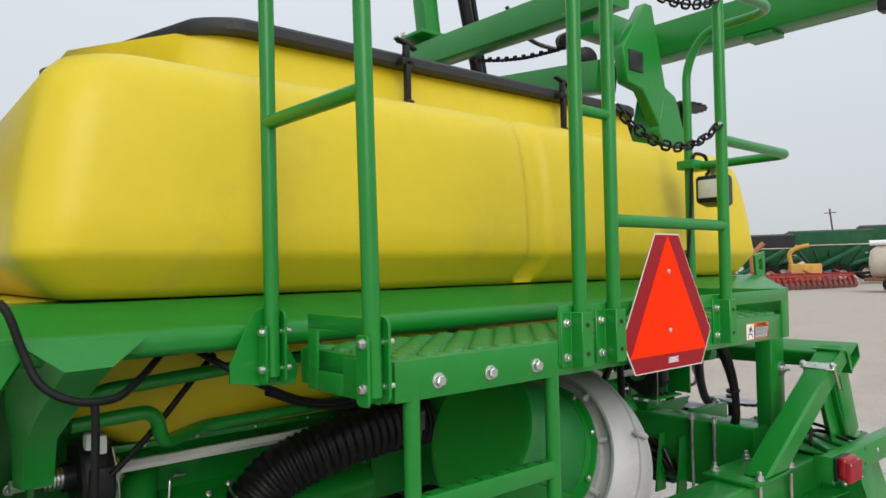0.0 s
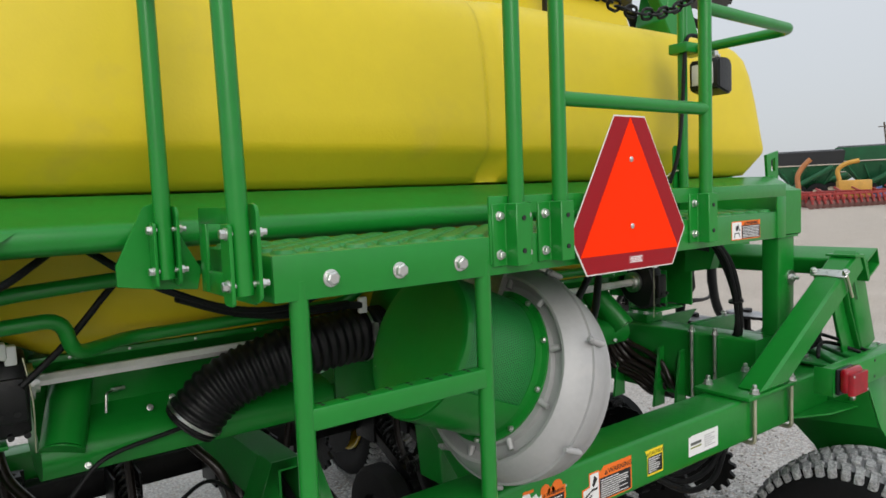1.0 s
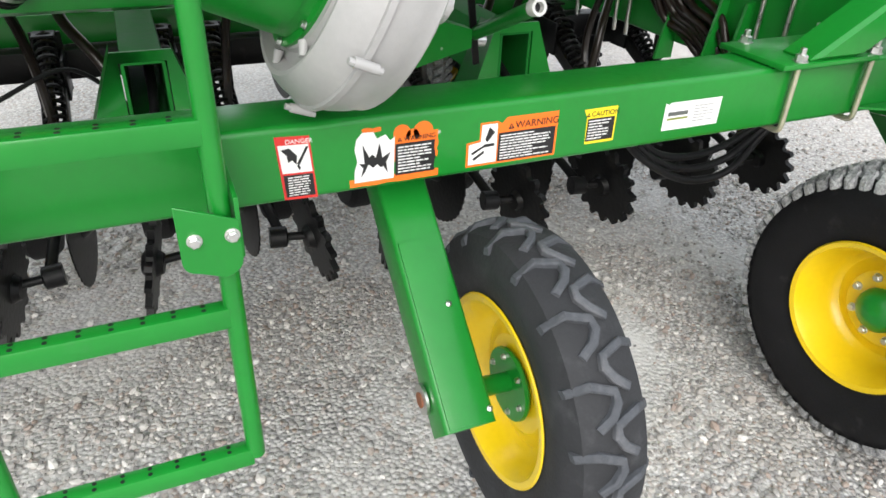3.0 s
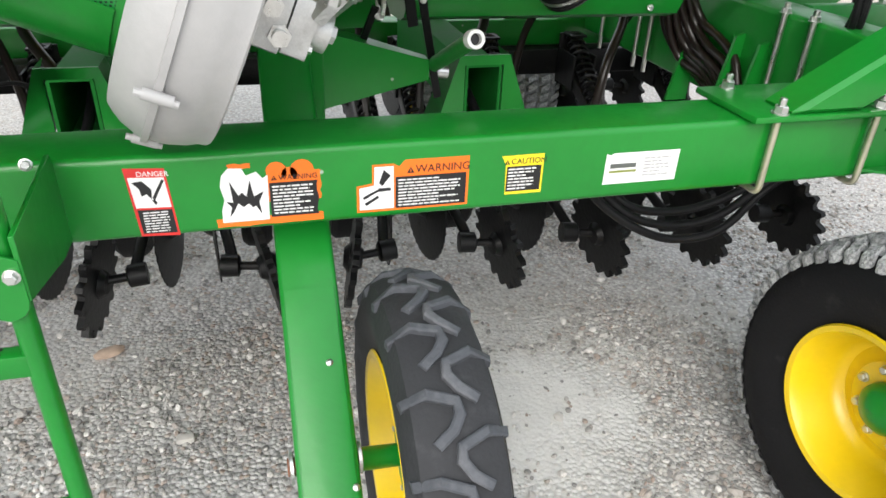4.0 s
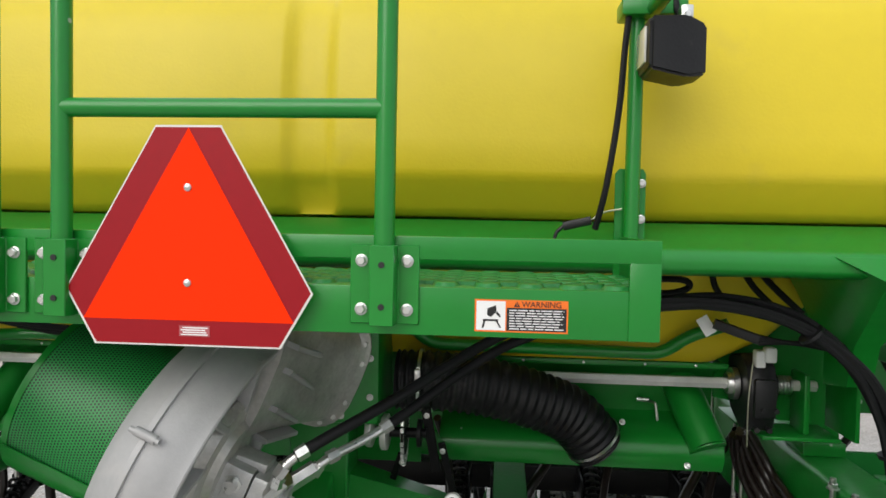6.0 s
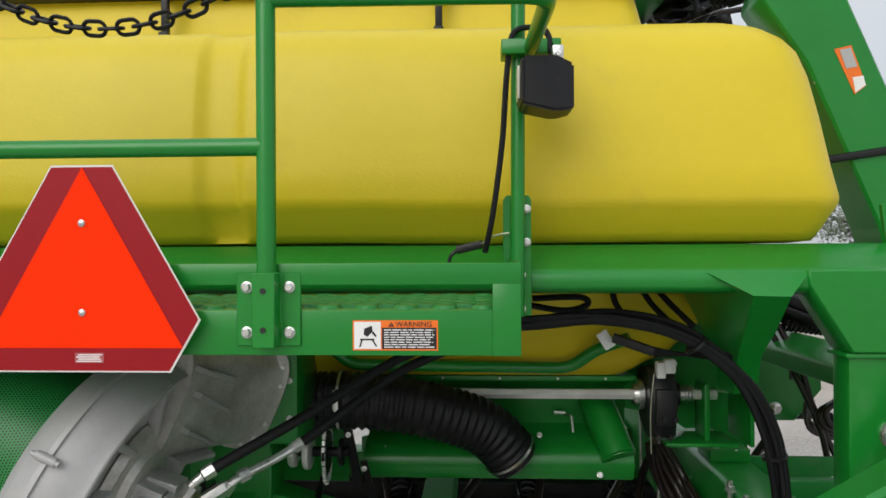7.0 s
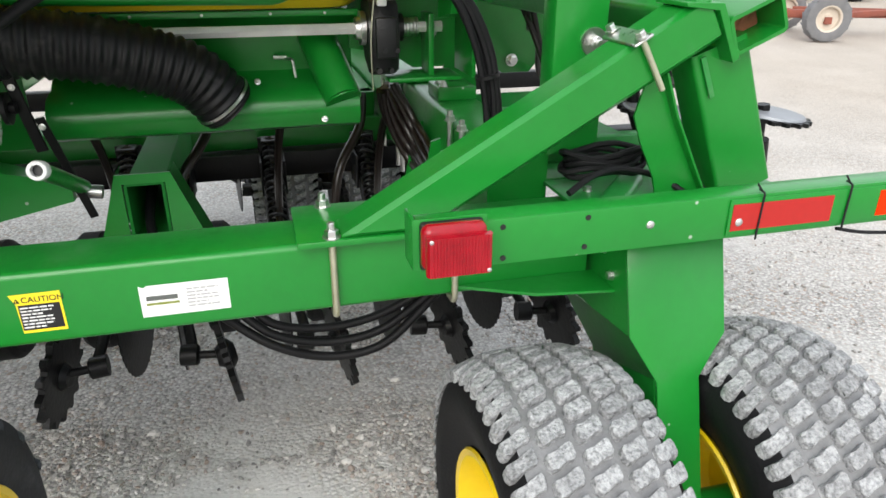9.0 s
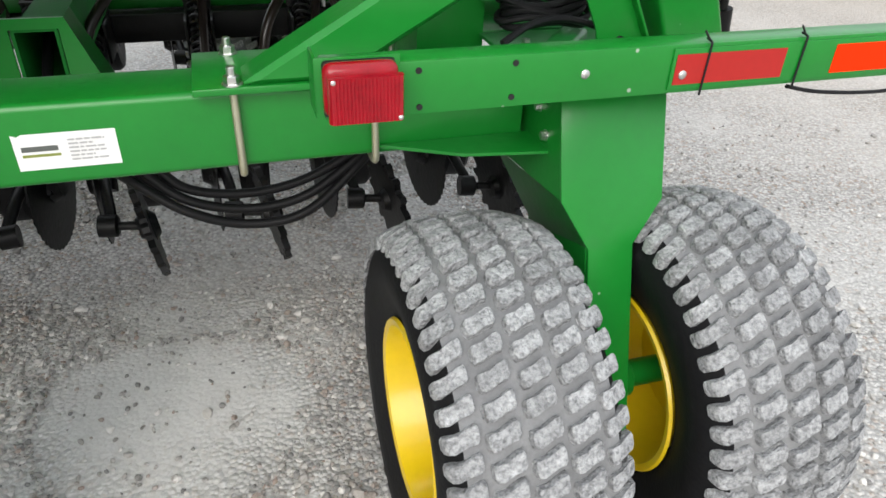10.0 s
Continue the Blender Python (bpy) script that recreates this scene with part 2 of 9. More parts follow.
def beam(bm, p0, p1, w, h, up=(0, 0, 1), bevel=0.01, seg=2, wall=0.0):
    """A box-section bar from p0 to p1: w across, h along up. With a wall it is a hollow tube, open at both ends."""
    p0, p1 = Vector(p0), Vector(p1)
    a, s, u = basis(p1 - p0, up)

    def ring(ww, hh, r, at):
        pts = []
        for cx, cy, k in ((1, 1, 0), (-1, 1, 1), (-1, -1, 2), (1, -1, 3)):
            for i in range(seg + 1):
                th = math.pi / 2 * (k + i / seg)
                pts.append(at + s * (cx * (ww / 2 - r) + r * math.cos(th)) + u * (cy * (hh / 2 - r) + r * math.sin(th)))
        return [bm.verts.new(p) for p in pts]

    def skin(ra, rb):
        for i in range(len(ra)):
            bm.faces.new((ra[i], ra[(i + 1) % len(ra)], rb[(i + 1) % len(rb)], rb[i]))

    bevel = min(bevel, 0.45 * min(w, h))
    o0, o1 = ring(w, h, bevel, p0), ring(w, h, bevel, p1)
    skin(o0, o1)
    if wall:
        i0, i1 = ring(w - 2 * wall, h - 2 * wall, max(bevel - wall, 0.002), p0), ring(w - 2 * wall, h - 2 * wall, max(bevel - wall, 0.002), p1)
        skin(i1, i0)
        skin(o1, i1)
        skin(i0, o0)
    else:
        bm.faces.new(o0)
        bm.faces.new(o1)
    return bm


def rounded(pts, rad, n=5):
    """A polyline with its corners rounded."""
    pts = [Vector(p) for p in pts]
    out = [pts[0]]
    for a, b, c in zip(pts, pts[1:], pts[2:]):
        u, v = (a - b), (c - b)
        r = min(rad, 0.48 * u.length, 0.48 * v.length)
        p, q = b + u.normalized() * r, b + v.normalized() * r
        for i in range(n + 1):
            t = i / n
            out.append(p * (1 - t) ** 2 + b * 2 * t * (1 - t) + q * t**2)
    return out + [pts[-1]]


def curve_pts(pts, n=8):
    """A smooth line through the points."""
    pts = [Vector(p) for p in pts]
    out = []
    for i in range(len(pts) - 1):
        p0, p1, p2, p3 = pts[max(i - 1, 0)], pts[i], pts[i + 1], pts[min(i + 2, len(pts) - 1)]
        for k in range(n):
            t = k / n
            out.append(0.5 * (2 * p1 + (p2 - p0) * t + (2 * p0 - 5 * p1 + 4 * p2 - p3) * t * t + (3 * p1 - p0 - 3 * p2 + p3) * t**3))
    return out + [pts[-1]]


def tube(bm, pts, r, seg=10, cap=True, radii=None):
    """A round bar swept along a line; radii: a radius for each point."""
    pts = [Vector(p) for p in pts]
    t0 = (pts[1] - pts[0]).normalized()
    _, s, u = basis(t0)
    rings = []
    for i, p in enumerate(pts):
        t = ((pts[min(i + 1, len(pts) - 1)] - p).normalized() + (p - pts[max(i - 1, 0)]).normalized()).normalized()
        s = (s - t * s.dot(t)).normalized()
        u = t.cross(s)
        rr = radii[i] if radii else r
        rings.append([bm.verts.new(p + s * rr * math.cos(2 * math.pi * k / seg) + u * rr * math.sin(2 * math.pi * k / seg)) for k in range(seg)])
    for a, b in zip(rings, rings[1:]):
        for k in range(seg):
            bm.faces.new((a[k], a[(k + 1) % seg], b[(k + 1) % seg], b[k]))
    if cap:
        bm.faces.new(rings[0])
        bm.faces.new(rings[-1])
    return bm


def cyl(bm, p0, p1, r, seg=18, r1=None):
    return tube(bm, [p0, p1], r, seg, radii=[r, r if r1 is None else r1])


def revolve(bm, profile, origin, axis, seg=48, closed=False, cap=True):
    """Turns (along, radius) points round an axis through origin."""
    a, s, u = basis(axis)
    o = Vector(origin)
    rings = []
    for al, r in profile:
        rings.append([bm.verts.new(o + a * al + (s * math.cos(2 * math.pi * k / seg) + u * math.sin(2 * math.pi * k / seg)) * max(r, 1e-4)) for k in range(seg)])
    pairs = list(zip(rings, rings[1:])) + ([(rings[-1], rings[0])] if closed else [])
    for p, q in pairs:
        for k in range(seg):
            bm.faces.new((p[k], p[(k + 1) % seg], q[(k + 1) % seg], q[k]))
    if not closed and cap:
        if profile[0][1] > 1e-3:
            bm.faces.new(rings[0])
        if profile[-1][1] > 1e-3:
            bm.faces.new(rings[-1])
    return bm


def plate(bm, poly, axis, a0, a1, bevel=0.0):
    """A flat outline pushed along an axis: 'y' takes (x, z), 'x' takes (y, z), 'z' takes (x, y)."""
    b = bmesh.new()
    put = {"y": lambda p, a: (p[0], a, p[1]), "x": lambda p, a: (a, p[0], p[1]), "z": lambda p, a: (p[0], p[1], a)}[axis]
    lo, hi = [b.verts.new(put(p, a0)) for p in poly], [b.verts.new(put(p, a1)) for p in poly]
    b.faces.new(lo)
    b.faces.new(hi)
    for i in range(len(poly)):
        b.faces.new((lo[i], lo[(i + 1) % len(poly)], hi[(i + 1) % len(poly)], hi[i]))
    bmesh.ops.recalc_face_normals(b, faces=b.faces)
    if bevel:
        bmesh.ops.bevel(b, geom=b.edges[:], offset=bevel, segments=1, affect="EDGES")
    return merge(bm, b)


def arc(cx, cy, r, a0, a1, n=6):
    return [(cx + r * math.cos(radians(a0 + (a1 - a0) * i / n)), cy + r * math.sin(radians(a0 + (a1 - a0) * i / n))) for i in range(n + 1)]


def round_rect(x0, x1, y0, y1, r, n=5):
    return arc(x1 - r, y1 - r, r, 0, 90, n) + arc(x0 + r, y1 - r, r, 90, 180, n) + arc(x0 + r, y0 + r, r, 180, 270, n) + arc(x1 - r, y0 + r, r, 270, 360, n)


BOLTS = {}


def bolt_mesh(kind, material):
    key = (kind, material.name)
    if key not in BOLTS:
        bm = bmesh.new()
        if kind == "hex":  # flange head
            revolve(bm, [(0, 1.0), (0.18, 1.0), (0.25, 0.8)], (0, 0, 0), (0, 0, 1), 16)
            revolve(bm, [(0.2, 0.8), (0.85, 0.8), (0.98, 0.62)], (0, 0, 0), (0, 0, 1), 6)
        elif kind == "stud":  # nut with the thread's end
            revolve(bm, [(0, 1.15), (0.15, 1.15)], (0, 0, 0), (0, 0, 1), 16)
            revolve(bm, [(0.15, 0.9), (0.95, 0.9), (1.05, 0.75)], (0, 0, 0), (0, 0, 1), 6)
            revolve(bm, [(1.0, 0.5), (1.9, 0.5), (2.0, 0.4)], (0, 0, 0), (0, 0, 1), 10)
        else:  # round head
            revolve(bm, [(0, 1.0), (0.3, 0.95), (0.55, 0.6), (0.62, 0.0)], (0, 0, 0), (0, 0, 1), 14)
        BOLTS[key] = finish("bolt", bm, material, 30)
    return BOLTS[key]


def bolt(parent, p, normal, r=0.011, kind="hex", material=None, name="bolt"):
    ob = new(name, bolt_mesh(kind, material or ZINC))
    hang(ob, parent)
    turn = Vector(normal).to_track_quat("Z", "Y").to_matrix().to_4x4()
    ob.matrix_basis = Matrix.Translation(p) @ turn @ pose(0, 0, 0, 0, 0, (p[0] * 977 + p[2] * 613) % 60) @ Matrix.Diagonal((r, r, r, 1))
    return ob


def lettering(text, p, height, right, up, material, parent, name="lettering", bold=0.0):
    """Words in the built-in font, as thin raised print: p is the lower left corner."""
    cu = bpy.data.curves.new(name, "FONT")
    cu.body, cu.size, cu.extrude, cu.offset = text, height / 0.72, 0.0002, bold
    tmp = new("tmp_text", cu)
    me = bpy.data.meshes.new_from_object(tmp.evaluated_get(bpy.context.evaluated_depsgraph_get()))
    bpy.data.objects.remove(tmp)
    bpy.data.curves.remove(cu)
    r, u = Vector(right).normalized(), Vector(up).normalized()
    m = Matrix((r, u, r.cross(u))).transposed().to_4x4()
    me.transform(Matrix.Translation(p) @ m)
    me.materials.append(material)
    ob = new(name, me)
    return hang(ob, parent)

# ---- ground: one gravel yard to the horizon ----


def gravel_material():
    m = bpy.data.materials.new("crushed_gravel")
    m.use_nodes = True
    n, l = m.node_tree.nodes, m.node_tree.links
    b = n["Principled BSDF"]
    tc = n.new("ShaderNodeTexCoord")

    def tex(kind, scale, **kw):
        t = n.new(kind)
        t.inputs["Scale"].default_value = scale
        for k, v in kw.items():
            t.inputs[k].default_value = v
        l.new(tc.outputs["Object"], t.inputs["Vector"])
        return t

    def mixed(fac, a, c):
        k = n.new("ShaderNodeMix")
        k.data_type = "RGBA"
        for sock, v in ((k.inputs["Factor"], fac), (k.inputs[6], a), (k.inputs[7], c)):
            if isinstance(v, (tuple, float)):
                sock.default_value = v
            else:
                l.new(v, sock)
        return k.outputs[2]

    def span(v, lo, hi, a=0.0, c=1.0):
        r = n.new("ShaderNodeMapRange")
        r.inputs["From Min"].default_value, r.inputs["From Max"].default_value = lo, hi
        r.inputs["To Min"].default_value, r.inputs["To Max"].default_value = a, c
        l.new(v, r.inputs["Value"])
        return r.outputs["Result"]

    stones, pebbles = tex("ShaderNodeTexVoronoi", 66.0), tex("ShaderNodeTexVoronoi", 150.0)
    patches, stain, grit = tex("ShaderNodeTexNoise", 1.3, Detail=5.0), tex("ShaderNodeTexNoise", 0.35, Detail=4.0), tex("ShaderNodeTexNoise", 260.0, Detail=3.0)
    sep = n.new("ShaderNodeSeparateColor")
    l.new(stones.outputs["Color"], sep.inputs["Color"])
    col = mixed(sep.outputs[0], (0.30, 0.297, 0.295, 1), (0.73, 0.722, 0.71, 1))
    col = mixed(span(sep.outputs[1], 0.86, 0.9), col, (0.36, 0.27, 0.215, 1))
    sep2 = n.new("ShaderNodeSeparateColor")
    l.new(pebbles.outputs["Color"], sep2.inputs["Color"])
    col = mixed(span(sep2.outputs[0], 0.45, 1.0, 0.0, 0.5), col, (0.70, 0.68, 0.65, 1))
    col = mixed(span(stones.outputs["Distance"], 0.40, 0.76, 0.0, 0.68), col, (0.20, 0.198, 0.196, 1))
    fine = mixed(grit.outputs["Fac"], (0.52, 0.51, 0.495, 1), (0.65, 0.64, 0.62, 1))
    powder = span(patches.outputs["Fac"], 0.40, 0.72, 0.08, 0.72)
    col = mixed(powder, col, fine)
    col = mixed(span(stain.outputs["Fac"], 0.45, 0.72, 0.0, 0.35), col, (0.58, 0.54, 0.49, 1))
    # a spill of pale dust under the beam, with a ragged edge
    off = n.new("ShaderNodeVectorMath")
    off.operation = "SUBTRACT"
    off.inputs[1].default_value = (2.52, 1.88, 0.0)
    l.new(tc.outputs["Object"], off.inputs[0])
    ln = n.new("ShaderNodeVectorMath")
    ln.operation = "LENGTH"
    l.new(off.outputs["Vector"], ln.inputs[0])
    edge = tex("ShaderNodeTexNoise", 4.2, Detail=8.0)
    rag = n.new("ShaderNodeMath")
    rag.operation = "MULTIPLY_ADD"
    rag.inputs[1].default_value = 0.9
    l.new(edge.outputs["Fac"], rag.inputs[0])
    l.new(ln.outputs["Value"], rag.inputs[2])
    spill = span(rag.outputs[0], 0.62, 1.12, 0.92, 0.0)
    col = mixed(spill, col, mixed(grit.outputs["Fac"], (0.66, 0.652, 0.635, 1), (0.82, 0.81, 0.79, 1)))
    # beyond the machine the gravel's colour blends to beige with distance
    far = n.new("ShaderNodeVectorMath")
    far.operation = "DISTANCE"
    far.inputs[1].default_value = (1.9, 1.5, 0.0)
    l.new(tc.outputs["Object"], far.inputs[0])
    col = mixed(span(far.outputs["Value"], 2.0, 9.5, 0.0, 0.72), col, mixed(sep2.outputs[1], (0.31, 0.26, 0.21, 1), (0.57, 0.49, 0.405, 1)))
    l.new(col, b.inputs["Base Color"])
    b.inputs["Roughness"].default_value = 0.92
    b.inputs["Specular IOR Level"].default_value = 0.25
    level = n.new("ShaderNodeMath")
    level.operation = "MAXIMUM"
    l.new(powder, level.inputs[0])
    l.new(spill, level.inputs[1])
    inv = span(level.outputs[0], 0.0, 1.0, 1.0, 0.10)
    h1 = n.new("ShaderNodeMath")
    h1.operation = "MULTIPLY"
    l.new(stones.outputs["Distance"], h1.inputs[0])
    l.new(inv, h1.inputs[1])
    bp = n.new("ShaderNodeBump")
    bp.invert = True
    bp.inputs["Strength"].default_value, bp.inputs["Distance"].default_value = 1.0, 0.011
    l.new(h1.outputs[0], bp.inputs["Height"])
    bp2 = n.new("ShaderNodeBump")
    bp2.inputs["Strength"].default_value, bp2.inputs["Distance"].default_value = 0.4, 0.004
    l.new(grit.outputs["Fac"], bp2.inputs["Height"])
    l.new(bp.outputs["Normal"], bp2.inputs["Normal"])
    l.new(bp2.outputs["Normal"], b.inputs["Normal"])
    return m


GRAVEL = gravel_material()


def build_ground():
    bm = bmesh.new()
    near, cells = 7.0, 70
    xs = [-900, -200, -60, -20] + [MID - near + 2 * near * i / cells for i in range(cells + 1)] + [25, 70, 250, 900]
    ys = [-900, -200, -60, -20] + [2.0 - near + 2 * near * i / cells for i in range(cells + 1)] + [25, 70, 250, 900]
    grid = []
    for y in ys:
        row = []
        for x in xs:
            d = max(0.0, 1 - max(abs(x - MID), abs(y - 2)) / near)
            z = 0.008 * min(1, 4 * d) * noise.noise((x * 1.7, y * 1.7, 0.3)) + 0.004 * min(1, 4 * d) * noise.noise((x * 6, y * 6, 1.3))
            row.append(bm.verts.new((x, y, z - 0.004)))
        grid.append(row)
    for a, b in zip(grid, grid[1:]):
        for i in range(len(xs) - 1):
            bm.faces.new((a[i], a[i + 1], b[i + 1], b[i]))
    return solo("ground", bm, GRAVEL, "pale grey crushed gravel yard with powdery patches", "gravel ground", kind="structure")


build_ground()

# ---- rear beam with its labels ----
BEAM_Y, BEAM_Z0, BEAM_Z1 = 1.457, 0.937, 1.088


def build_rear_beam():
    t = thing("rear_frame_beam", (MID, 1.53, 0.937), "long green painted square steel beam with safety labels", "machine frame")
    bm = bmesh.new()
    beam(bm, (mx(3.43, -1), BEAM_Y + 0.076, 1.0125), (3.43, BEAM_Y + 0.076, 1.0125), 0.152, BEAM_Z1 - BEAM_Z0, bevel=0.014, seg=4)
    part("beam", bm, GREEN, t)
    return t


rear_beam = build_rear_beam()

# ---- seed tank ----


def build_tank():
    t = thing("seed_tank", (MID, 2.5, 1.862), "large moulded yellow plastic seed tank with dark lid", "seed tank")
    cy = 2.52
    levels = [  # height, left end, right end, front face, corner radius
        (1.858, 0.66, 3.36, 1.82, 0.05), (1.864, 0.615, 3.40, 1.768, 0.06), (1.885, 0.595, 3.412, 1.748, 0.07), (1.940, 0.540, 3.434, 1.698, 0.09), (1.952, 0.530, 3.441, 1.688, 0.10), (1.968, 0.526, 3.443, 1.681, 0.11),
        (2.04, 0.535, 3.428, 1.681, 0.12), (2.16, 0.552, 3.405, 1.688, 0.12), (2.255, 0.570, 3.385, 1.700, 0.12), (2.318, 0.585, 3.365, 1.715, 0.12), (2.355, 0.605, 3.345, 1.735, 0.13), (2.384, 0.63, 3.315, 1.765, 0.13),
        (2.402, 0.665, 3.28, 1.80, 0.13), (2.413, 0.715, 3.23, 1.845, 0.13), (2.422, 0.84, 3.14, 1.93, 0.13), (2.442, 0.98, 3.09, 2.02, 0.12), (2.48, 1.03, 3.07, 2.05, 0.10), (2.60, 1.06, 3.045, 2.075, 0.10)]
    seam = [1.902, 1.913, 1.928, 1.946, 1.974, 1.992, 2.007, 2.018]
    slant = lambda x, y, z: x - 0.62 * min(0.45, max(0.0, y - 2.06)) * min(1.0, max(0.0, 2.6 - x)) * min(1.0, max(0.0, (z - 2.43) * 20))  # noqa: E731
    bm = bmesh.new()
    rings = []
    for z, x0, x1, yf, r in levels:
        b = cy - yf
        pts = []
        q = r
        xa, xb = x0 + r, x1 - q
        xs = [xa + (1.89 - xa) * i / 18 for i in range(19)] + seam + [2.03 + (xb - 2.03) * i / 18 for i in range(19)]
        flat = 0.0 if z < 1.88 or z > 2.42 else 1.0
        for x in xs:
            k = 1.0 if 1.928 <= x <= 1.992 else (0.62 if 1.913 <= x <= 2.007 else (0.12 if 1.902 <= x <= 2.018 else 0.0))
            pts.append((x, yf + 0.020 * k * flat))
        for i in range(1, 9):
            th = radians(-90 + 90 * i / 8)
            pts.append((x1 - q + q * math.cos(th), yf + q + q * math.sin(th)))
        for i in range(1, 6):
            pts.append((x1, yf + q + (2 * b - q - r) * i / 6))
        for i in range(0, 9):
            th = radians(90 * i / 8)
            pts.append((x1 - r + r * math.cos(th), cy + b - r + r * math.sin(th)))
        for i in range(1, 20):
            pts.append((x1 - r - (x1 - x0 - 2 * r) * i / 20, cy + b))
        for i in range(0, 9):
            th = radians(90 + 90 * i / 8)
            pts.append((x0 + r + r * math.cos(th), cy + b - r + r * math.sin(th)))
        for i in range(1, 6):
            pts.append((x0, cy + b - r - (2 * b - 2 * r) * i / 6))
        for i in range(0, 8):
            th = radians(180 + 90 * i / 8)
            pts.append((x0 + r + r * math.cos(th), yf + r + r * math.sin(th)))
        rings.append([(x, y, z) for x, y in pts])
    count = min(len(r) for r in rings)
    assert all(len(r) == count for r in rings)
    verts = []
    for ring in rings:
        verts.append([bm.verts.new((slant(x, y, z), y + 0.004 * noise.noise((x * 2.1, z * 3.0, 5.0)), z + 0.003 * noise.noise((x * 2.5, 8.0, z)))) for x, y, z in ring])
    for p, q in zip(verts, verts[1:]):
        for k in range(count):
            bm.faces.new((p[k], p[(k + 1) % count], q[(k + 1) % count], q[k]))
    bm.faces.new(verts[0])
    bm.faces.new(verts[-1])
    part("tank_shell", bm, YELLOW_TANK, t, smooth=60)
    bm = bmesh.new()
    plate(bm, round_rect(1.05, 3.06, 2.03, 3.0, 0.10, 8), "z", 2.588, 2.634, bevel=0.010)
    plate(bm, round_rect(1.09, 3.02, 2.07, 2.96, 0.10, 8), "z", 2.634, 2.644, bevel=0.005)
    for v in bm.verts:
        v.co.x = slant(v.co.x, v.co.y, 2.6)
    part("lid", bm, LID_BLACK, t, "dark grey vinyl tank lid")
    for x in (1.685, 2.47):
        bm = bmesh.new()
        box(bm, x - 0.028, x + 0.028, 1.965, 2.06, 2.42, 2.446, 0.006)
        part("lug", bm, YELLOW_TANK, t)
        bm = bmesh.new()
        box(bm, x - 0.014, x + 0.014, 1.985, 2.02, 2.436, 2.47, 0.004)
        box(bm, x - 0.01, x + 0.01, 1.995, 2.015, 2.47, 2.60, 0.003)
        box(bm, x - 0.024, x + 0.024, 1.995, 2.035, 2.585, 2.612, 0.005)
        box(bm, x - 0.010, x + 0.010, 2.0, 2.02, 2.612, 2.655, 0.003)
        plate(bm, [(x - 0.042, 2.668), (x - 0.040, 2.676), (x, 2.668), (x + 0.042, 2.650), (x + 0.040, 2.642), (x, 2.655)], "y", 2.0, 2.022, bevel=0.002)
        part("latch", bm, BLACK_PLASTIC, t, "black rubber lid latch")
    # hoppers under the tank
    for side in (1, -1):
        bm = bmesh.new()
        lv = [(1.86, 0.02, 1.42, 1.98, 3.0), (1.72, 0.03, 1.36, 2.0, 2.95), (1.64, 0.05, 1.31, 2.04, 2.85), (1.55, 0.08, 1.22, 2.06, 2.7), (1.477, 0.12, 1.10, 2.10, 2.55)]
        rg = []
        for z, xa, xb, y0, y1 in lv:
            rg.append([bm.verts.new((MID + side * px, py, z)) for px, py in round_rect(xa, xb, y0, y1, 0.07, 4)])
        for p, q in zip(rg, rg[1:]):
            for k in range(len(p)):
                bm.faces.new((p[k], p[(k + 1) % len(p)], q[(k + 1) % len(p)], q[k]))
        bm.faces.new(rg[0])
        bm.faces.new(rg[-1])
        part("hopper", bm, YELLOW_TANK, t, smooth=50)
    return t


seed_tank = build_tank()

# ---- cradle under the tank: bent rail, gussets and legs ----


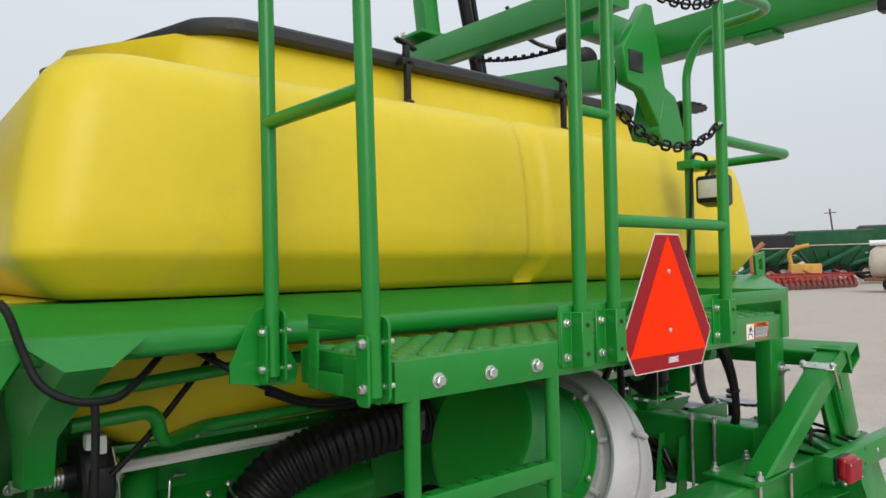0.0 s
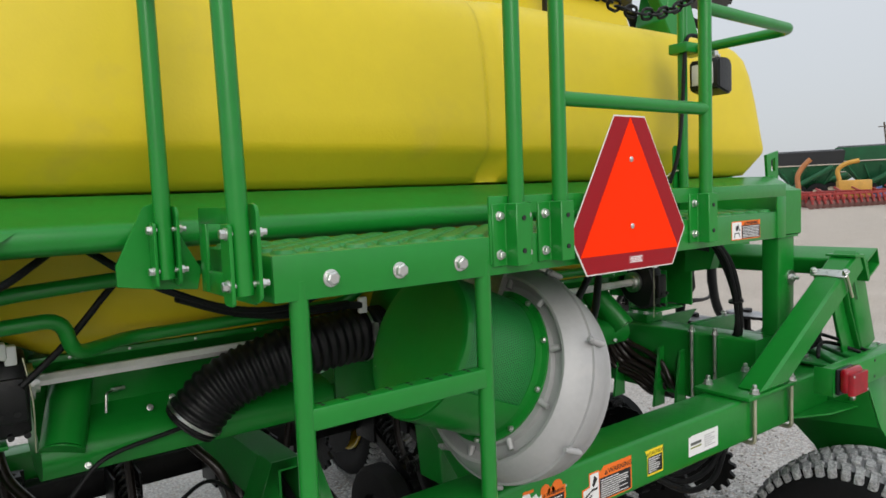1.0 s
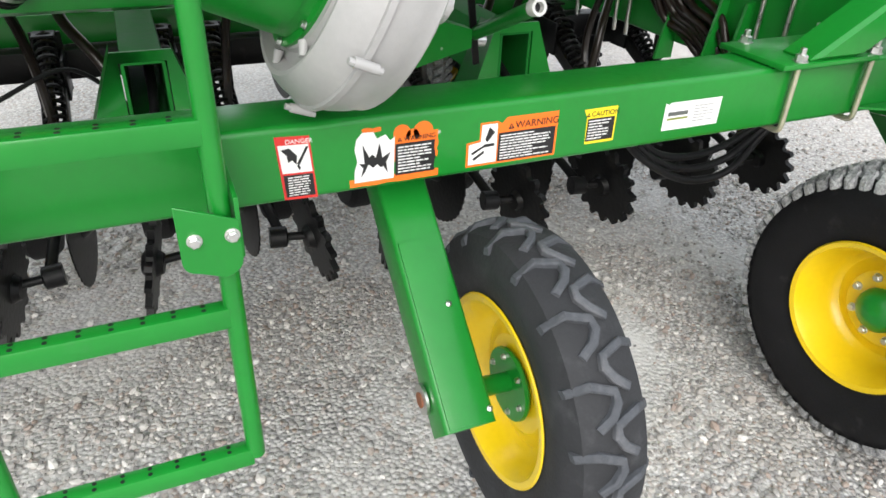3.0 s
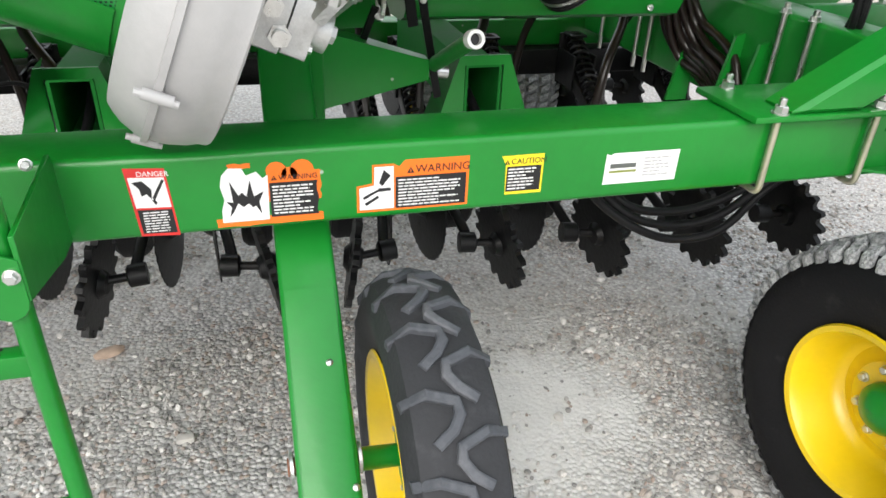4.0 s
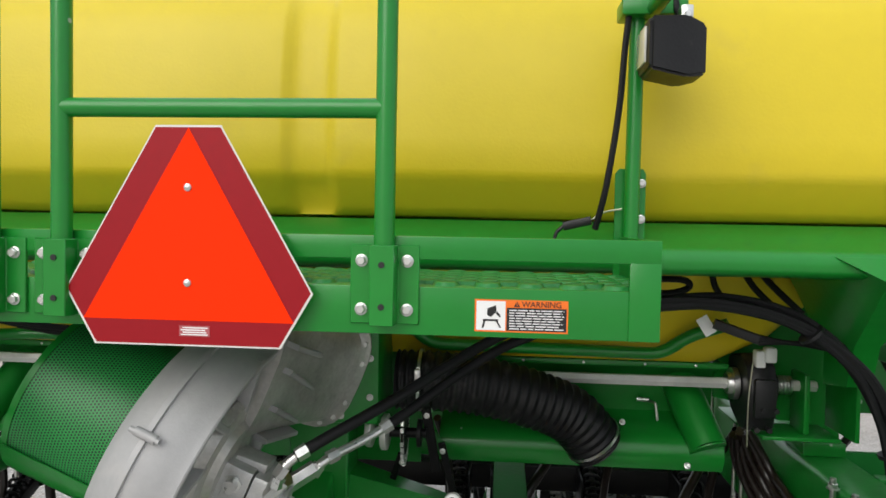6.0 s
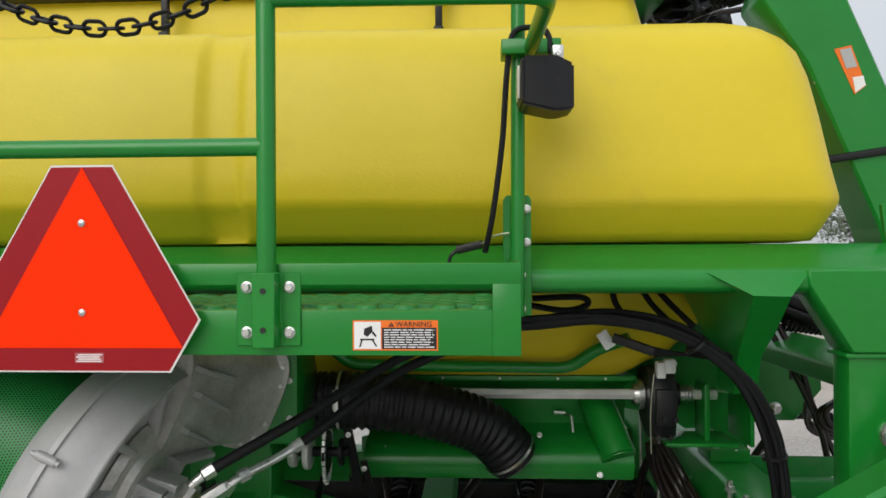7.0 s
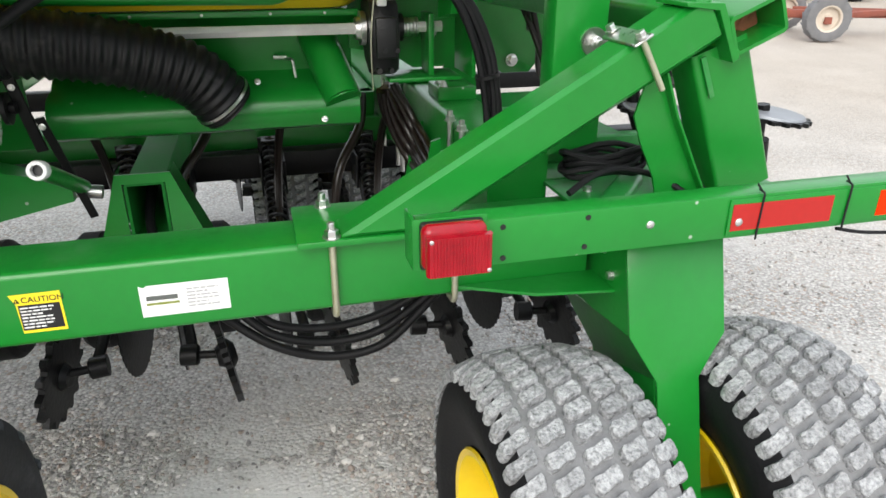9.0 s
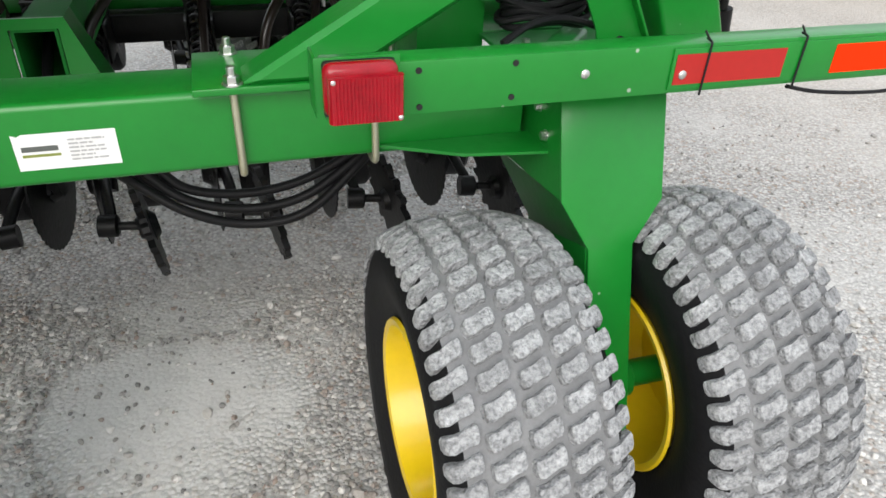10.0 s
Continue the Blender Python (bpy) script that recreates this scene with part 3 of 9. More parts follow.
def build_cradle():
    t = thing("tank_cradle", (MID, 1.8, 1.2), "green welded steel cradle carrying the yellow tank", "machine frame")
    bm = bmesh.new()
    prof = [(2.02, 1.855), (1.80, 1.8565), (1.738, 1.8555), (1.69, 1.828), (1.648, 1.806), (1.632, 1.799), (1.622, 1.786), (1.622, 1.762), (1.63, 1.752), (1.66, 1.744), (1.70, 1.744), (1.71, 1.75), (1.75, 1.82), (2.02, 1.842)]
    plate(bm, prof, "x", mx(3.545, -1), 3.545)
    part("rail", bm, GREEN, t)
    for side in (1, -1):
        X = lambda x: mx(x, side)  # noqa: E731
        bm = bmesh.new()
        # outer leg: flared box above, square tube below
        for poly, y0, y1 in (([(3.30, 1.80), (3.548, 1.80), (3.548, 1.612), (3.395, 1.612), (3.30, 1.765)], 1.617, 1.715),):
            plate(bm, [(X(x), z) for x, z in poly], "y", y0, y1, bevel=0.006)
        beam(bm, (X(3.46), 1.672, 1.615), (X(3.46), 1.672, 1.18), 0.13, 0.075, up=(0, 1, 0), bevel=0.010)
        box(bm, X(3.385), X(3.535), 1.624, 1.714, 1.602, 1.612, 0.003)
        part("leg", bm, GREEN, t)
        bm = bmesh.new()
        rg = [[(3.085, 1.624, 1.792), (3.305, 1.624, 1.790), (3.31, 1.95, 1.80), (3.085, 1.95, 1.80)], [(3.165, 1.572, 1.744), (3.245, 1.572, 1.742), (3.29, 1.95, 1.70), (3.14, 1.95, 1.70)], [(3.195, 1.70, 1.655), (3.265, 1.70, 1.65), (3.285, 1.95, 1.62), (3.18, 1.95, 1.62)], [(3.215, 1.80, 1.58), (3.272, 1.80, 1.58), (3.275, 1.95, 1.55), (3.215, 1.95, 1.55)], [(3.215, 1.83, 1.48), (3.272, 1.83, 1.48), (3.272, 1.95, 1.46), (3.215, 1.95, 1.46)]]
        vs = [[bm.verts.new((X(x), y, z)) for x, y, z in r] for r in rg]
        for p, q in zip(vs, vs[1:]):
            for k in range(4):
                bm.faces.new((p[k], p[(k + 1) % 4], q[(k + 1) % 4], q[k]))
        bm.faces.new(vs[0])
        bm.faces.new(vs[-1])
        part("gusset", bm, GREEN, t)
        # end plate with a lifting eye
        bm = bmesh.new()
        o = [(3.541, 1.948), (3.638, 1.967), (3.638, 1.858), (3.551, 1.858)]
        h = [(3.578, 1.926), (3.614, 1.938), (3.614, 1.880), (3.580, 1.880)]
        for i in range(4):
            j = (i + 1) % 4
            plate(bm, [(X(x), z) for x, z in (o[i], o[j], h[j], h[i])], "y", 1.764, 1.776)
        plate(bm, [(X(x), z) for x, z in ((3.551, 1.858), (3.638, 1.858), (3.636, 1.70), (3.632, 1.553), (3.618, 1.545), (3.565, 1.58), (3.549, 1.70))], "y", 1.764, 1.776)
        part("end_plate", bm, GREEN, t)
        bm = bmesh.new()
        cyl(bm, (X(3.49), 1.635, 1.432), (X(3.49), 1.629, 1.432), 0.031, 24)
        part("washer", bm, ZINC, t)
        # end frame beside the hopper
        bm = bmesh.new()
        plate(bm, [(X(x), z) for x, z in ((3.02, 1.75), (3.33, 1.75), (3.33, 1.36), (3.29, 1.30), (3.20, 1.30), (3.14, 1.34), (3.02, 1.36))], "y", 2.19, 2.202)
        part("end_frame", bm, GREEN, t)
        bm = bmesh.new()
        box(bm, X(3.318), X(3.33), 1.99, 2.16, 1.30, 1.75, 0.002)
        part("end_frame", bm, GREEN, t)
        bolt(t, (X(3.25), 2.16, 1.40), (0, -1, 0), 0.014)
        bolt(t, (X(3.16), 2.16, 1.50), (0, -1, 0), 0.010)
        bolt(t, (X(3.49), 1.630, 1.432), (0, -1, 0), 0.015, "stud")
    return t


cradle = build_cradle()

# ---- platform, handrails, sign ----
DECK_Z, PLAT_Y = 1.745, 1.225


def build_platform():
    t = thing("access_platform", (MID, 1.4, 1.668), "green steel service platform with raised grip tread and handrails", "platform")
    bm = bmesh.new()
    box(bm, 1.055, 2.648, PLAT_Y, PLAT_Y + 0.006, 1.668, 1.745, 0.002)
    box(bm, 1.055, 2.648, PLAT_Y + 0.006, PLAT_Y + 0.05, 1.668, 1.673, 0.002)
    box(bm, 1.055, 2.648, 1.575, 1.581, 1.668, 1.745, 0.002)
    box(bm, 1.055, 1.061, PLAT_Y + 0.006, 1.575, 1.668, 1.745, 0.002)
    box(bm, 2.642, 2.648, PLAT_Y + 0.006, 1.575, 1.668, 1.825, 0.002)
    part("frame", bm, GREEN, t)
    # deck: pressed plate with raised buttons in rows
    bm = bmesh.new()
    box(bm, 1.063, 2.640, PLAT_Y + 0.008, 1.573, 1.738, 1.745, 0.002)
    part("deck", bm, GREEN_DUSTY, t, "dusty green tread plate")
    bm = bmesh.new()
    row = 0
    x = 1.09
    while x < 2.62:
        for j in range(5):
            y = PLAT_Y + 0.035 + 0.068 * j + (0.034 if row % 2 else 0)
            if y < 1.56:
                rg = []
                for h, k in ((0.0, 1.0), (0.007, 0.82), (0.0085, 0.55)):
                    rg.append([bm.verts.new((x + 0.024 * k * math.cos(a), y + 0.024 * k * math.sin(a), 1.744 + h)) for a in [2 * math.pi * q / 8 for q in range(8)]])
                for p, q in zip(rg, rg[1:]):
                    for k in range(8):
                        bm.faces.new((p[k], p[(k + 1) % 8], q[(k + 1) % 8], q[k]))
                bm.faces.new(rg[-1])
        x += 0.034
        row += 1
    tagged(part("tread_buttons", bm, GREEN_DUSTY, t), kind="stuff")
    # toe plates: right of the gate with a long slot, left at the ladder's far side
    for x0, x1, z0, z1, piece in ((1.505, 2.648, 1.788, 1.825, "toe_rail"), (2.600, 2.648, 1.668, 1.79, "toe_plate"), (2.170, 2.268, 1.69, 1.79, "toe_plate"), (1.505, 1.60, 1.69, 1.789, "toe_plate")):
        bm = bmesh.new()
        box(bm, x0, x1, PLAT_Y - 0.003, PLAT_Y + 0.003, z0, z1, 0.002)
        part(piece, bm, GREEN, t)
    for y0, y1, z0, z1, piece in ((1.24, 1.50, 1.795, 1.825, "toe_rail"), (1.24, 1.36, 1.668, 1.745, "toe_plate"), (1.36, 1.46, 1.668, 1.71, "toe_plate"), (1.46, 1.50, 1.668, 1.795, "toe_plate")):
        bm = bmesh.new()
        box(bm, 1.028, 1.034, y0, y1, z0, z1, 0.002)
        part(piece, bm, GREEN, t)
    for x in (1.156, 1.293, 1.43):
        bolt(t, (x, PLAT_Y, 1.70), (0, -1, 0), 0.015)
    # posts clamped in bent shoes
    R = 0.0165

    def shoe(x, y, z0=1.685, z1=1.81):
        b = bmesh.new()
        poly = [(x - 0.055, y + 0.004), (x - 0.055, y - 0.003), (x - 0.021, y - 0.003), (x - 0.019, y - 0.034), (x + 0.019, y - 0.034), (x + 0.021, y - 0.003), (x + 0.055, y - 0.003), (x + 0.055, y + 0.004)]
        plate(b, poly, "z", z0, z1, bevel=0.0015)
        part("shoe", b, GREEN, t)
        for dx in (-0.037, 0.036):
            for z in (1.708, 1.785):
                bolt(t, (x + dx, y - 0.003, z), (0, -1, 0), 0.010)
        # black discs stand in for the dark of drilled holes
        for z in (1.715, 1.78):
            b = bmesh.new()
            cyl(b, (x, y - 0.0342, z), (x, y - 0.036, z), 0.005, 10)
            part("hole", b, LABEL_HOLE_BLACK, t)

    for x in (1.565, 1.690, 2.220):
        shoe(x, PLAT_Y - 0.003)
    fy = PLAT_Y - 0.016

    def rail(name, pts, rad=0.07, r=R):
        b = bmesh.new()
        tube(b, rounded(pts, rad, 8), r, 14)
        part(name, b, GREEN, t)

    rail("post", [(1.565, fy, 1.69), (1.565, fy, 3.0)])
    rail("post", [(1.690, fy, 1.69), (1.690, fy, 3.0)])
    rail("post", [(2.220, fy, 1.69), (2.222, fy, 3.0)])
    rail("post", [(1.002, 1.215, 1.69), (0.982, 1.222, 3.0)])
    rail("post", [(0.985, 1.575, 1.69), (0.975, 1.575, 3.0)])
    rail("rail", [(0.992, 1.22, 2.235), (0.98, 1.575, 2.235)], r=0.0155)
    rail("rail", [(1.565, fy, 2.275), (1.690, fy, 2.275)], r=0.013)
    rail("rail", [(1.690, fy, 2.022), (2.220, fy, 2.022)], r=0.0155)
    # top loop that runs out past the platform's end and back to the rear post
    rail("rail", [(2.222, fy, 2.272), (2.70, fy + 0.02, 2.275), (2.69, 1.57, 2.275), (2.672, 1.585, 2.275)], 0.05, 0.0155)
    rail("post", [(2.662, 1.575, 1.70), (2.668, 1.578, 2.65), (2.668, 1.50, 2.765), (2.668, 1.24, 2.765), (2.226, fy, 2.72)], 0.14, 0.0155)
    # shoes of the two rear posts and the front left one
    for x, y, s in ((1.002, 1.215, 1), (0.985, 1.575, 1)):
        b = bmesh.new()
        plate(b, round_rect(y - 0.022, y + 0.024, 1.675, 1.83, 0.018), "x", x + 0.018, x + 0.024, bevel=0.001)
        plate(b, round_rect(y - 0.018, y + 0.02, 1.675, 1.80, 0.008), "x", x - 0.024, x - 0.018, bevel=0.001)
        part("shoe", b, GREEN, t)
        for z in (1.706, 1.785):
            b = bmesh.new()
            cyl(b, (x - 0.032, y - 0.004, z), (x + 0.04, y - 0.004, z), 0.0055, 10)
            part("stud", b, ZINC, t)
            bolt(t, (x + 0.024, y - 0.004, z), (1, 0, 0), 0.010)
            bolt(t, (x - 0.024, y - 0.004, z), (-1, 0, 0), 0.010)
    b = bmesh.new()
    plate(b, [(2.632, 1.70), (2.632, 1.955), (2.64, 1.965), (2.688, 1.965), (2.694, 1.955), (2.694, 1.70)], "y", 1.592, 1.598, bevel=0.001)
    part("shoe", b, GREEN, t)
    for x, z in ((2.684, 1.935), (2.684, 1.862), (2.672, 1.79), (2.672, 1.715)):
        bolt(t, (x, 1.586, z), (0, -1, 0), 0.009)
    b = bmesh.new()
    plate(b, [(0.96, 1.67), (0.90, 1.68), (0.90, 1.72), (0.955, 1.83), (0.985, 1.84), (1.06, 1.70), (1.05, 1.66)], "y", 1.60, 1.606, bevel=0.001)
    part("shoe", b, GREEN, t)
    return t


platform = build_platform()


def build_sign():
    cx, y = 1.9075, 1.196
    t = thing("slow_vehicle_sign", (cx, 1.2, 1.64), "orange triangular slow-moving-vehicle sign with dark red border", "warning sign")
    hexa = [(1.754, 1.643), (2.060, 1.643), (2.111, 1.731), (1.961, 1.993), (1.854, 1.993), (1.704, 1.731)]
    c = (cx, 1.80)
    bm = bmesh.new()
    plate(bm, hexa, "y", y + 0.0015, y + 0.003)
    part("edge", bm, WHITE_EDGE, t)
    shrink = lambda ps, d: [(c[0] + (x - c[0]) * (1 - d), c[1] + (z - c[1]) * (1 - d)) for x, z in ps]  # noqa: E731
    bm = bmesh.new()
    plate(bm, shrink(hexa, 0.018), "y", y + 0.0008, y + 0.0015)
    part("border", bm, SIGN_RED, t, "dark red reflective border")
    bm = bmesh.new()
    plate(bm, [(1.735, 1.684), (2.081, 1.684), (1.9085, 1.989)], "y", y, y + 0.0008)
    part("triangle", bm, SIGN_ORANGE, t, "fluorescent orange triangle")
    bm = bmesh.new()
    box(bm, 1.895, 1.945, y - 0.0002, y + 0.0006, 1.659, 1.676, 0)
    part("maker_plate", bm, mat("faded_red_label", (0.42, 0.10, 0.11), 0.5), t)
    bm = bmesh.new()
    for k in range(4):
        box(bm, 1.898 + 0.003 * (k % 2), 1.942 - 0.002 * (k % 3), y - 0.0006, y - 0.0002, 1.661 + 0.0036 * k, 1.663 + 0.0036 * k, 0)
    part("print", bm, LABEL_WHITE, t)
    for z in (1.744, 1.895):
        bolt(t, (1.908, y, z), (0, -1, 0), 0.0065, "round")
    bm = bmesh.new()
    for z in (1.755, 1.88):
        box(bm, 1.888, 1.928, y + 0.003, 1.222, z - 0.014, z + 0.002, 0.002)
    box(bm, 1.885, 1.931, 1.205, 1.212, 1.72, 1.98, 0.002)
    part("bracket", bm, GREEN, t)
    return t


build_sign()

# ---- ladder ----


def build_ladder():
    t = thing("ladder", (1.30, 1.24, 0.53), "green steel ladder hanging below the platform", "ladder")
    for x in (1.103, 1.497):
        bm = bmesh.new()
        tube(bm, rounded([(x, 1.24, 1.70), (x, 1.24, 0.545)], 0.03), 0.0165, 12)
        part("rail", bm, GREEN, t)
    for z in (1.467, 1.185, 0.868, 0.548):
        bm = bmesh.new()
        box(bm, 1.108, 1.492, 1.226, 1.258, z - 0.022, z + 0.018, 0.005)
        r = part("rung", bm, GREEN, t)
        # flush black dots: the dark of the grip holes put on as colour
        bm = bmesh.new()
        for k in range(8):
            for yy in (1.236, 1.249):
                revolve(bm, [(0, 0.0042), (0.0006, 0.0040)], (1.135 + 0.045 * k, yy, z + 0.018), (0, 0, 1), 8)
        tagged(part("grip_holes", bm, LABEL_HOLE_BLACK, r), kind="stuff")
    for x in (1.103, 1.481):
        # bracket to the beam
        bm = bmesh.new()
        x0, x1 = (1.052, 1.150) if x < 1.2 else (1.432, 1.520)
        plate(bm, [(x0, 1.085), (x0, 1.0), *arc(x0 + 0.02, 0.99, 0.02, 180, 270, 4), *arc(x1 - 0.03, 0.985, 0.03, 270, 360, 4), (x1, 1.05)], "y", 1.212, 1.218, bevel=0.001)
        xs = x0 + 0.004 if x < 1.2 else x1 - 0.004
        xo = x0 - 0.003 if x < 1.2 else x1 + 0.003
        plate(bm, [(1.214, 0.985), (1.214, 1.085), (1.45, 1.105), (1.458, 1.09), (1.458, 0.945), (1.40, 0.945)], "x", min(xs, xo), max(xs, xo), bevel=0.001)
        part("bracket", bm, GREEN, t)
        for dx in ((-0.025, 0.025) if x < 1.2 else (-0.027, 0.027)):
            bolt(t, (x + dx, 1.212, 1.027), (0, -1, 0), 0.0115)
    bolt(t, (1.494, 1.428, 1.098), (0.2, -1, 0.3), 0.010)
    return t


build_ladder()

# ---- wheels, braces and lights at the beam's ends ----


def carcass(bm, cx, cy, cz, R, W, rim_r):
    """The tyre's body round an axis along x."""
    h = W / 2
    prof = [(-h * 0.66, rim_r - 0.006), (-h * 0.80, rim_r + 0.012), (-h * 0.97, rim_r + (R - rim_r) * 0.42), (-h * 0.99, rim_r + (R - rim_r) * 0.62), (-h * 0.93, R - 0.052), (-h * 0.80, R - 0.022), (-h * 0.5, R - 0.013), (0, R - 0.010)]
    prof = prof + [(-a, r) for a, r in prof[-2::-1]]
    revolve(bm, prof + [(h * 0.5, rim_r - 0.02), (-h * 0.5, rim_r - 0.02)], (cx, cy, cz), (1, 0, 0), 72, closed=True)


def raised_bar(R, h, path, width, tall, flare):
    """One block of tread along a path of (across, angle), with sloping sides, round the origin."""
    bm = bmesh.new()
    n = len(path)
    rows = []
    for i, (a, th) in enumerate(path):
        a2, t2 = path[min(i + 1, n - 1)]
        a1, t1 = path[max(i - 1, 0)]
        da, dt = a2 - a1, (t2 - t1) * R
        ln = math.hypot(da, dt) or 1
        na, nt = -dt / ln, da / ln
        tip = 0.6 if i in (0, n - 1) else 1.0
        row = []
        for s, up in ((-1, -0.008), (-flare, tall * 0.8 * tip), (-flare * 0.6, tall * tip), (flare * 0.6, tall * tip), (flare, tall * 0.8 * tip), (1, -0.008)):
            aa, tt = a + na * s * width / 2, th + nt * s * width / 2 / R
            r = R - 0.012 - 0.034 * min(1.0, abs(aa) / h) ** 3.2 + up
            row.append(bm.verts.new((aa, r * math.cos(tt), r * math.sin(tt))))
        rows.append(row)
    for p, q in zip(rows, rows[1:]):
        for k in range(5):
            bm.faces.new((p[k], p[k + 1], q[k + 1], q[k]))
    bm.faces.new(rows[0])
    bm.faces.new(rows[-1])
    return bm


def turf_block(R, h, at, outline, tall):
    """One flat-topped block of turf tread: its outline (across, along) stands on the tyre at a place across the tread."""
    bm = bmesh.new()
    rings = []
    for k, up in ((1.04, -0.008), (0.97, tall * 0.62), (0.93, tall * 0.90), (0.84, tall)):
        ring = []
        for u, w in outline:
            aa, tt = max(-h, min(h, at + u * k)), w * k / R
            r = R - 0.012 - 0.034 * min(1.0, abs(aa) / h) ** 3.2 + up
            ring.append(bm.verts.new((aa, r * math.cos(tt), r * math.sin(tt))))
        rings.append(ring)
    n = len(outline)
    for p, q in zip(rings, rings[1:]):
        for k in range(n):
            bm.faces.new((p[k], p[(k + 1) % n], q[(k + 1) % n], q[k]))
    mid = bm.verts.new(sum((v.co for v in rings[-1]), Vector()) / n)
    for k in range(n):
        bm.faces.new((rings[-1][k], rings[-1][(k + 1) % n], mid))
    return bm


def tread(tyre, cx, cy, cz, R, W, blocks):
    """Tread blocks, each a piece of the tyre; pieces of one row share a mesh."""
    h = W / 2
    rows = []
    if blocks == "turf":
        n = 54
        d = 2 * math.pi / n
        zed = [(-0.029, -0.003), (-0.026, -0.009), (-0.008, -0.012), (0.018, -0.025), (0.0255, -0.026), (0.029, -0.020), (0.0295, 0.000), (0.025, 0.008), (0.009, 0.0115), (-0.015, 0.0225), (-0.0235, 0.022), (-0.0285, 0.013)]
        for j, a in enumerate((-0.80, -0.41, 0.0, 0.41, 0.80)):
            edge = abs(a) > 0.7
            shape = [(u, w + 0.14 * d * R * j) for u, w in zed]
            rows.append(finish("tread_block", turf_block(R, h, a * h, shape, 0.017 if edge else 0.020), RUBBER_DUSTY, 30))
    else:
        n = 18
        d = 2 * math.pi / n
        for s in (-1, 1):
            o = 0.5 if s > 0 else 0.0
            path = [(s * 0.95 * h, d * o), (s * 0.50 * h, d * (o - 0.04)), (-s * 0.02 * h, d * (o + 0.10)), (-s * 0.05 * h, d * (o + 0.26)), (s * 0.12 * h, d * (o + 0.44)), (s * 0.45 * h, d * (o + 0.60))]
            rows.append(finish("tread_block", raised_bar(R, h, path, 0.021, 0.015, 0.86), RUBBER_GREY, 30))
    rnd = random.Random(17)
    for me in rows:
        for i in range(n):
            ob = new("tread_block", me)
            hang(ob, tyre)
            ob.matrix_basis = Matrix.Translation((cx + rnd.uniform(-1, 1) * 0.0012, cy, cz)) @ Matrix.Rotation(d * (i + rnd.uniform(-0.03, 0.03)), 4, "X")


def build_wheel(cx, cy, cz, R, W, rim_r, blocks, label, disc_at, face, group):
    """A wheel on an axle along x; the rim's disc stands disc_at from the middle and is seen from the side of face."""
    t = thing("wheel", (cx, cy, cz - R), label, "wheel", group)
    bm = bmesh.new()
    carcass(bm, cx, cy, cz, R, W, rim_r)
    for f in bm.faces:
        r = f.calc_center_median() - Vector((cx, cy, cz))
        if math.hypot(r.y, r.z) > R - (0.036 if blocks == "turf" else 0.03):
            f.material_index = 1
    tyre = part("tyre", bm, [RUBBER if blocks == "turf" else RUBBER_DULL, TREAD_DUST if blocks == "turf" else RUBBER_DULL], t, "black tyre with dusty grey block tread" if blocks == "turf" else "black farm tyre with chevron lugs", 30)
    tread(tyre, cx, cy, cz, R, W, blocks)
    h = W / 2
    bm = bmesh.new()
    f = face
    prof = [(f * h * 0.84, rim_r + 0.014), (f * h * 0.88, rim_r + 0.010), (f * h * 0.86, rim_r - 0.004), (f * h * 0.70, rim_r - 0.016), (f * (h * 0.30), rim_r - 0.032), (disc_at + f * 0.012, rim_r - 0.040), (disc_at, rim_r - 0.055), (disc_at + f * 0.004, rim_r * 0.62), (disc_at + f * 0.016, rim_r * 0.55), (disc_at + f * 0.016, 0.03), (disc_at + f * 0.016, 0.0)]
    revolve(bm, prof, (cx, cy, cz), (1, 0, 0), 56, cap=False)
    back = [(disc_at - f * 0.008, 0.0), (disc_at - f * 0.008, rim_r - 0.06), (-f * h * 0.30, rim_r - 0.034), (-f * h * 0.86, rim_r - 0.004), (-f * h * 0.88, rim_r + 0.010), (-f * h * 0.84, rim_r + 0.014)]
    revolve(bm, back, (cx, cy, cz), (1, 0, 0), 56, cap=False)
    rim = part("rim", bm, YELLOW_RIM, t, "yellow painted pressed steel rim", 35)
    return t, rim


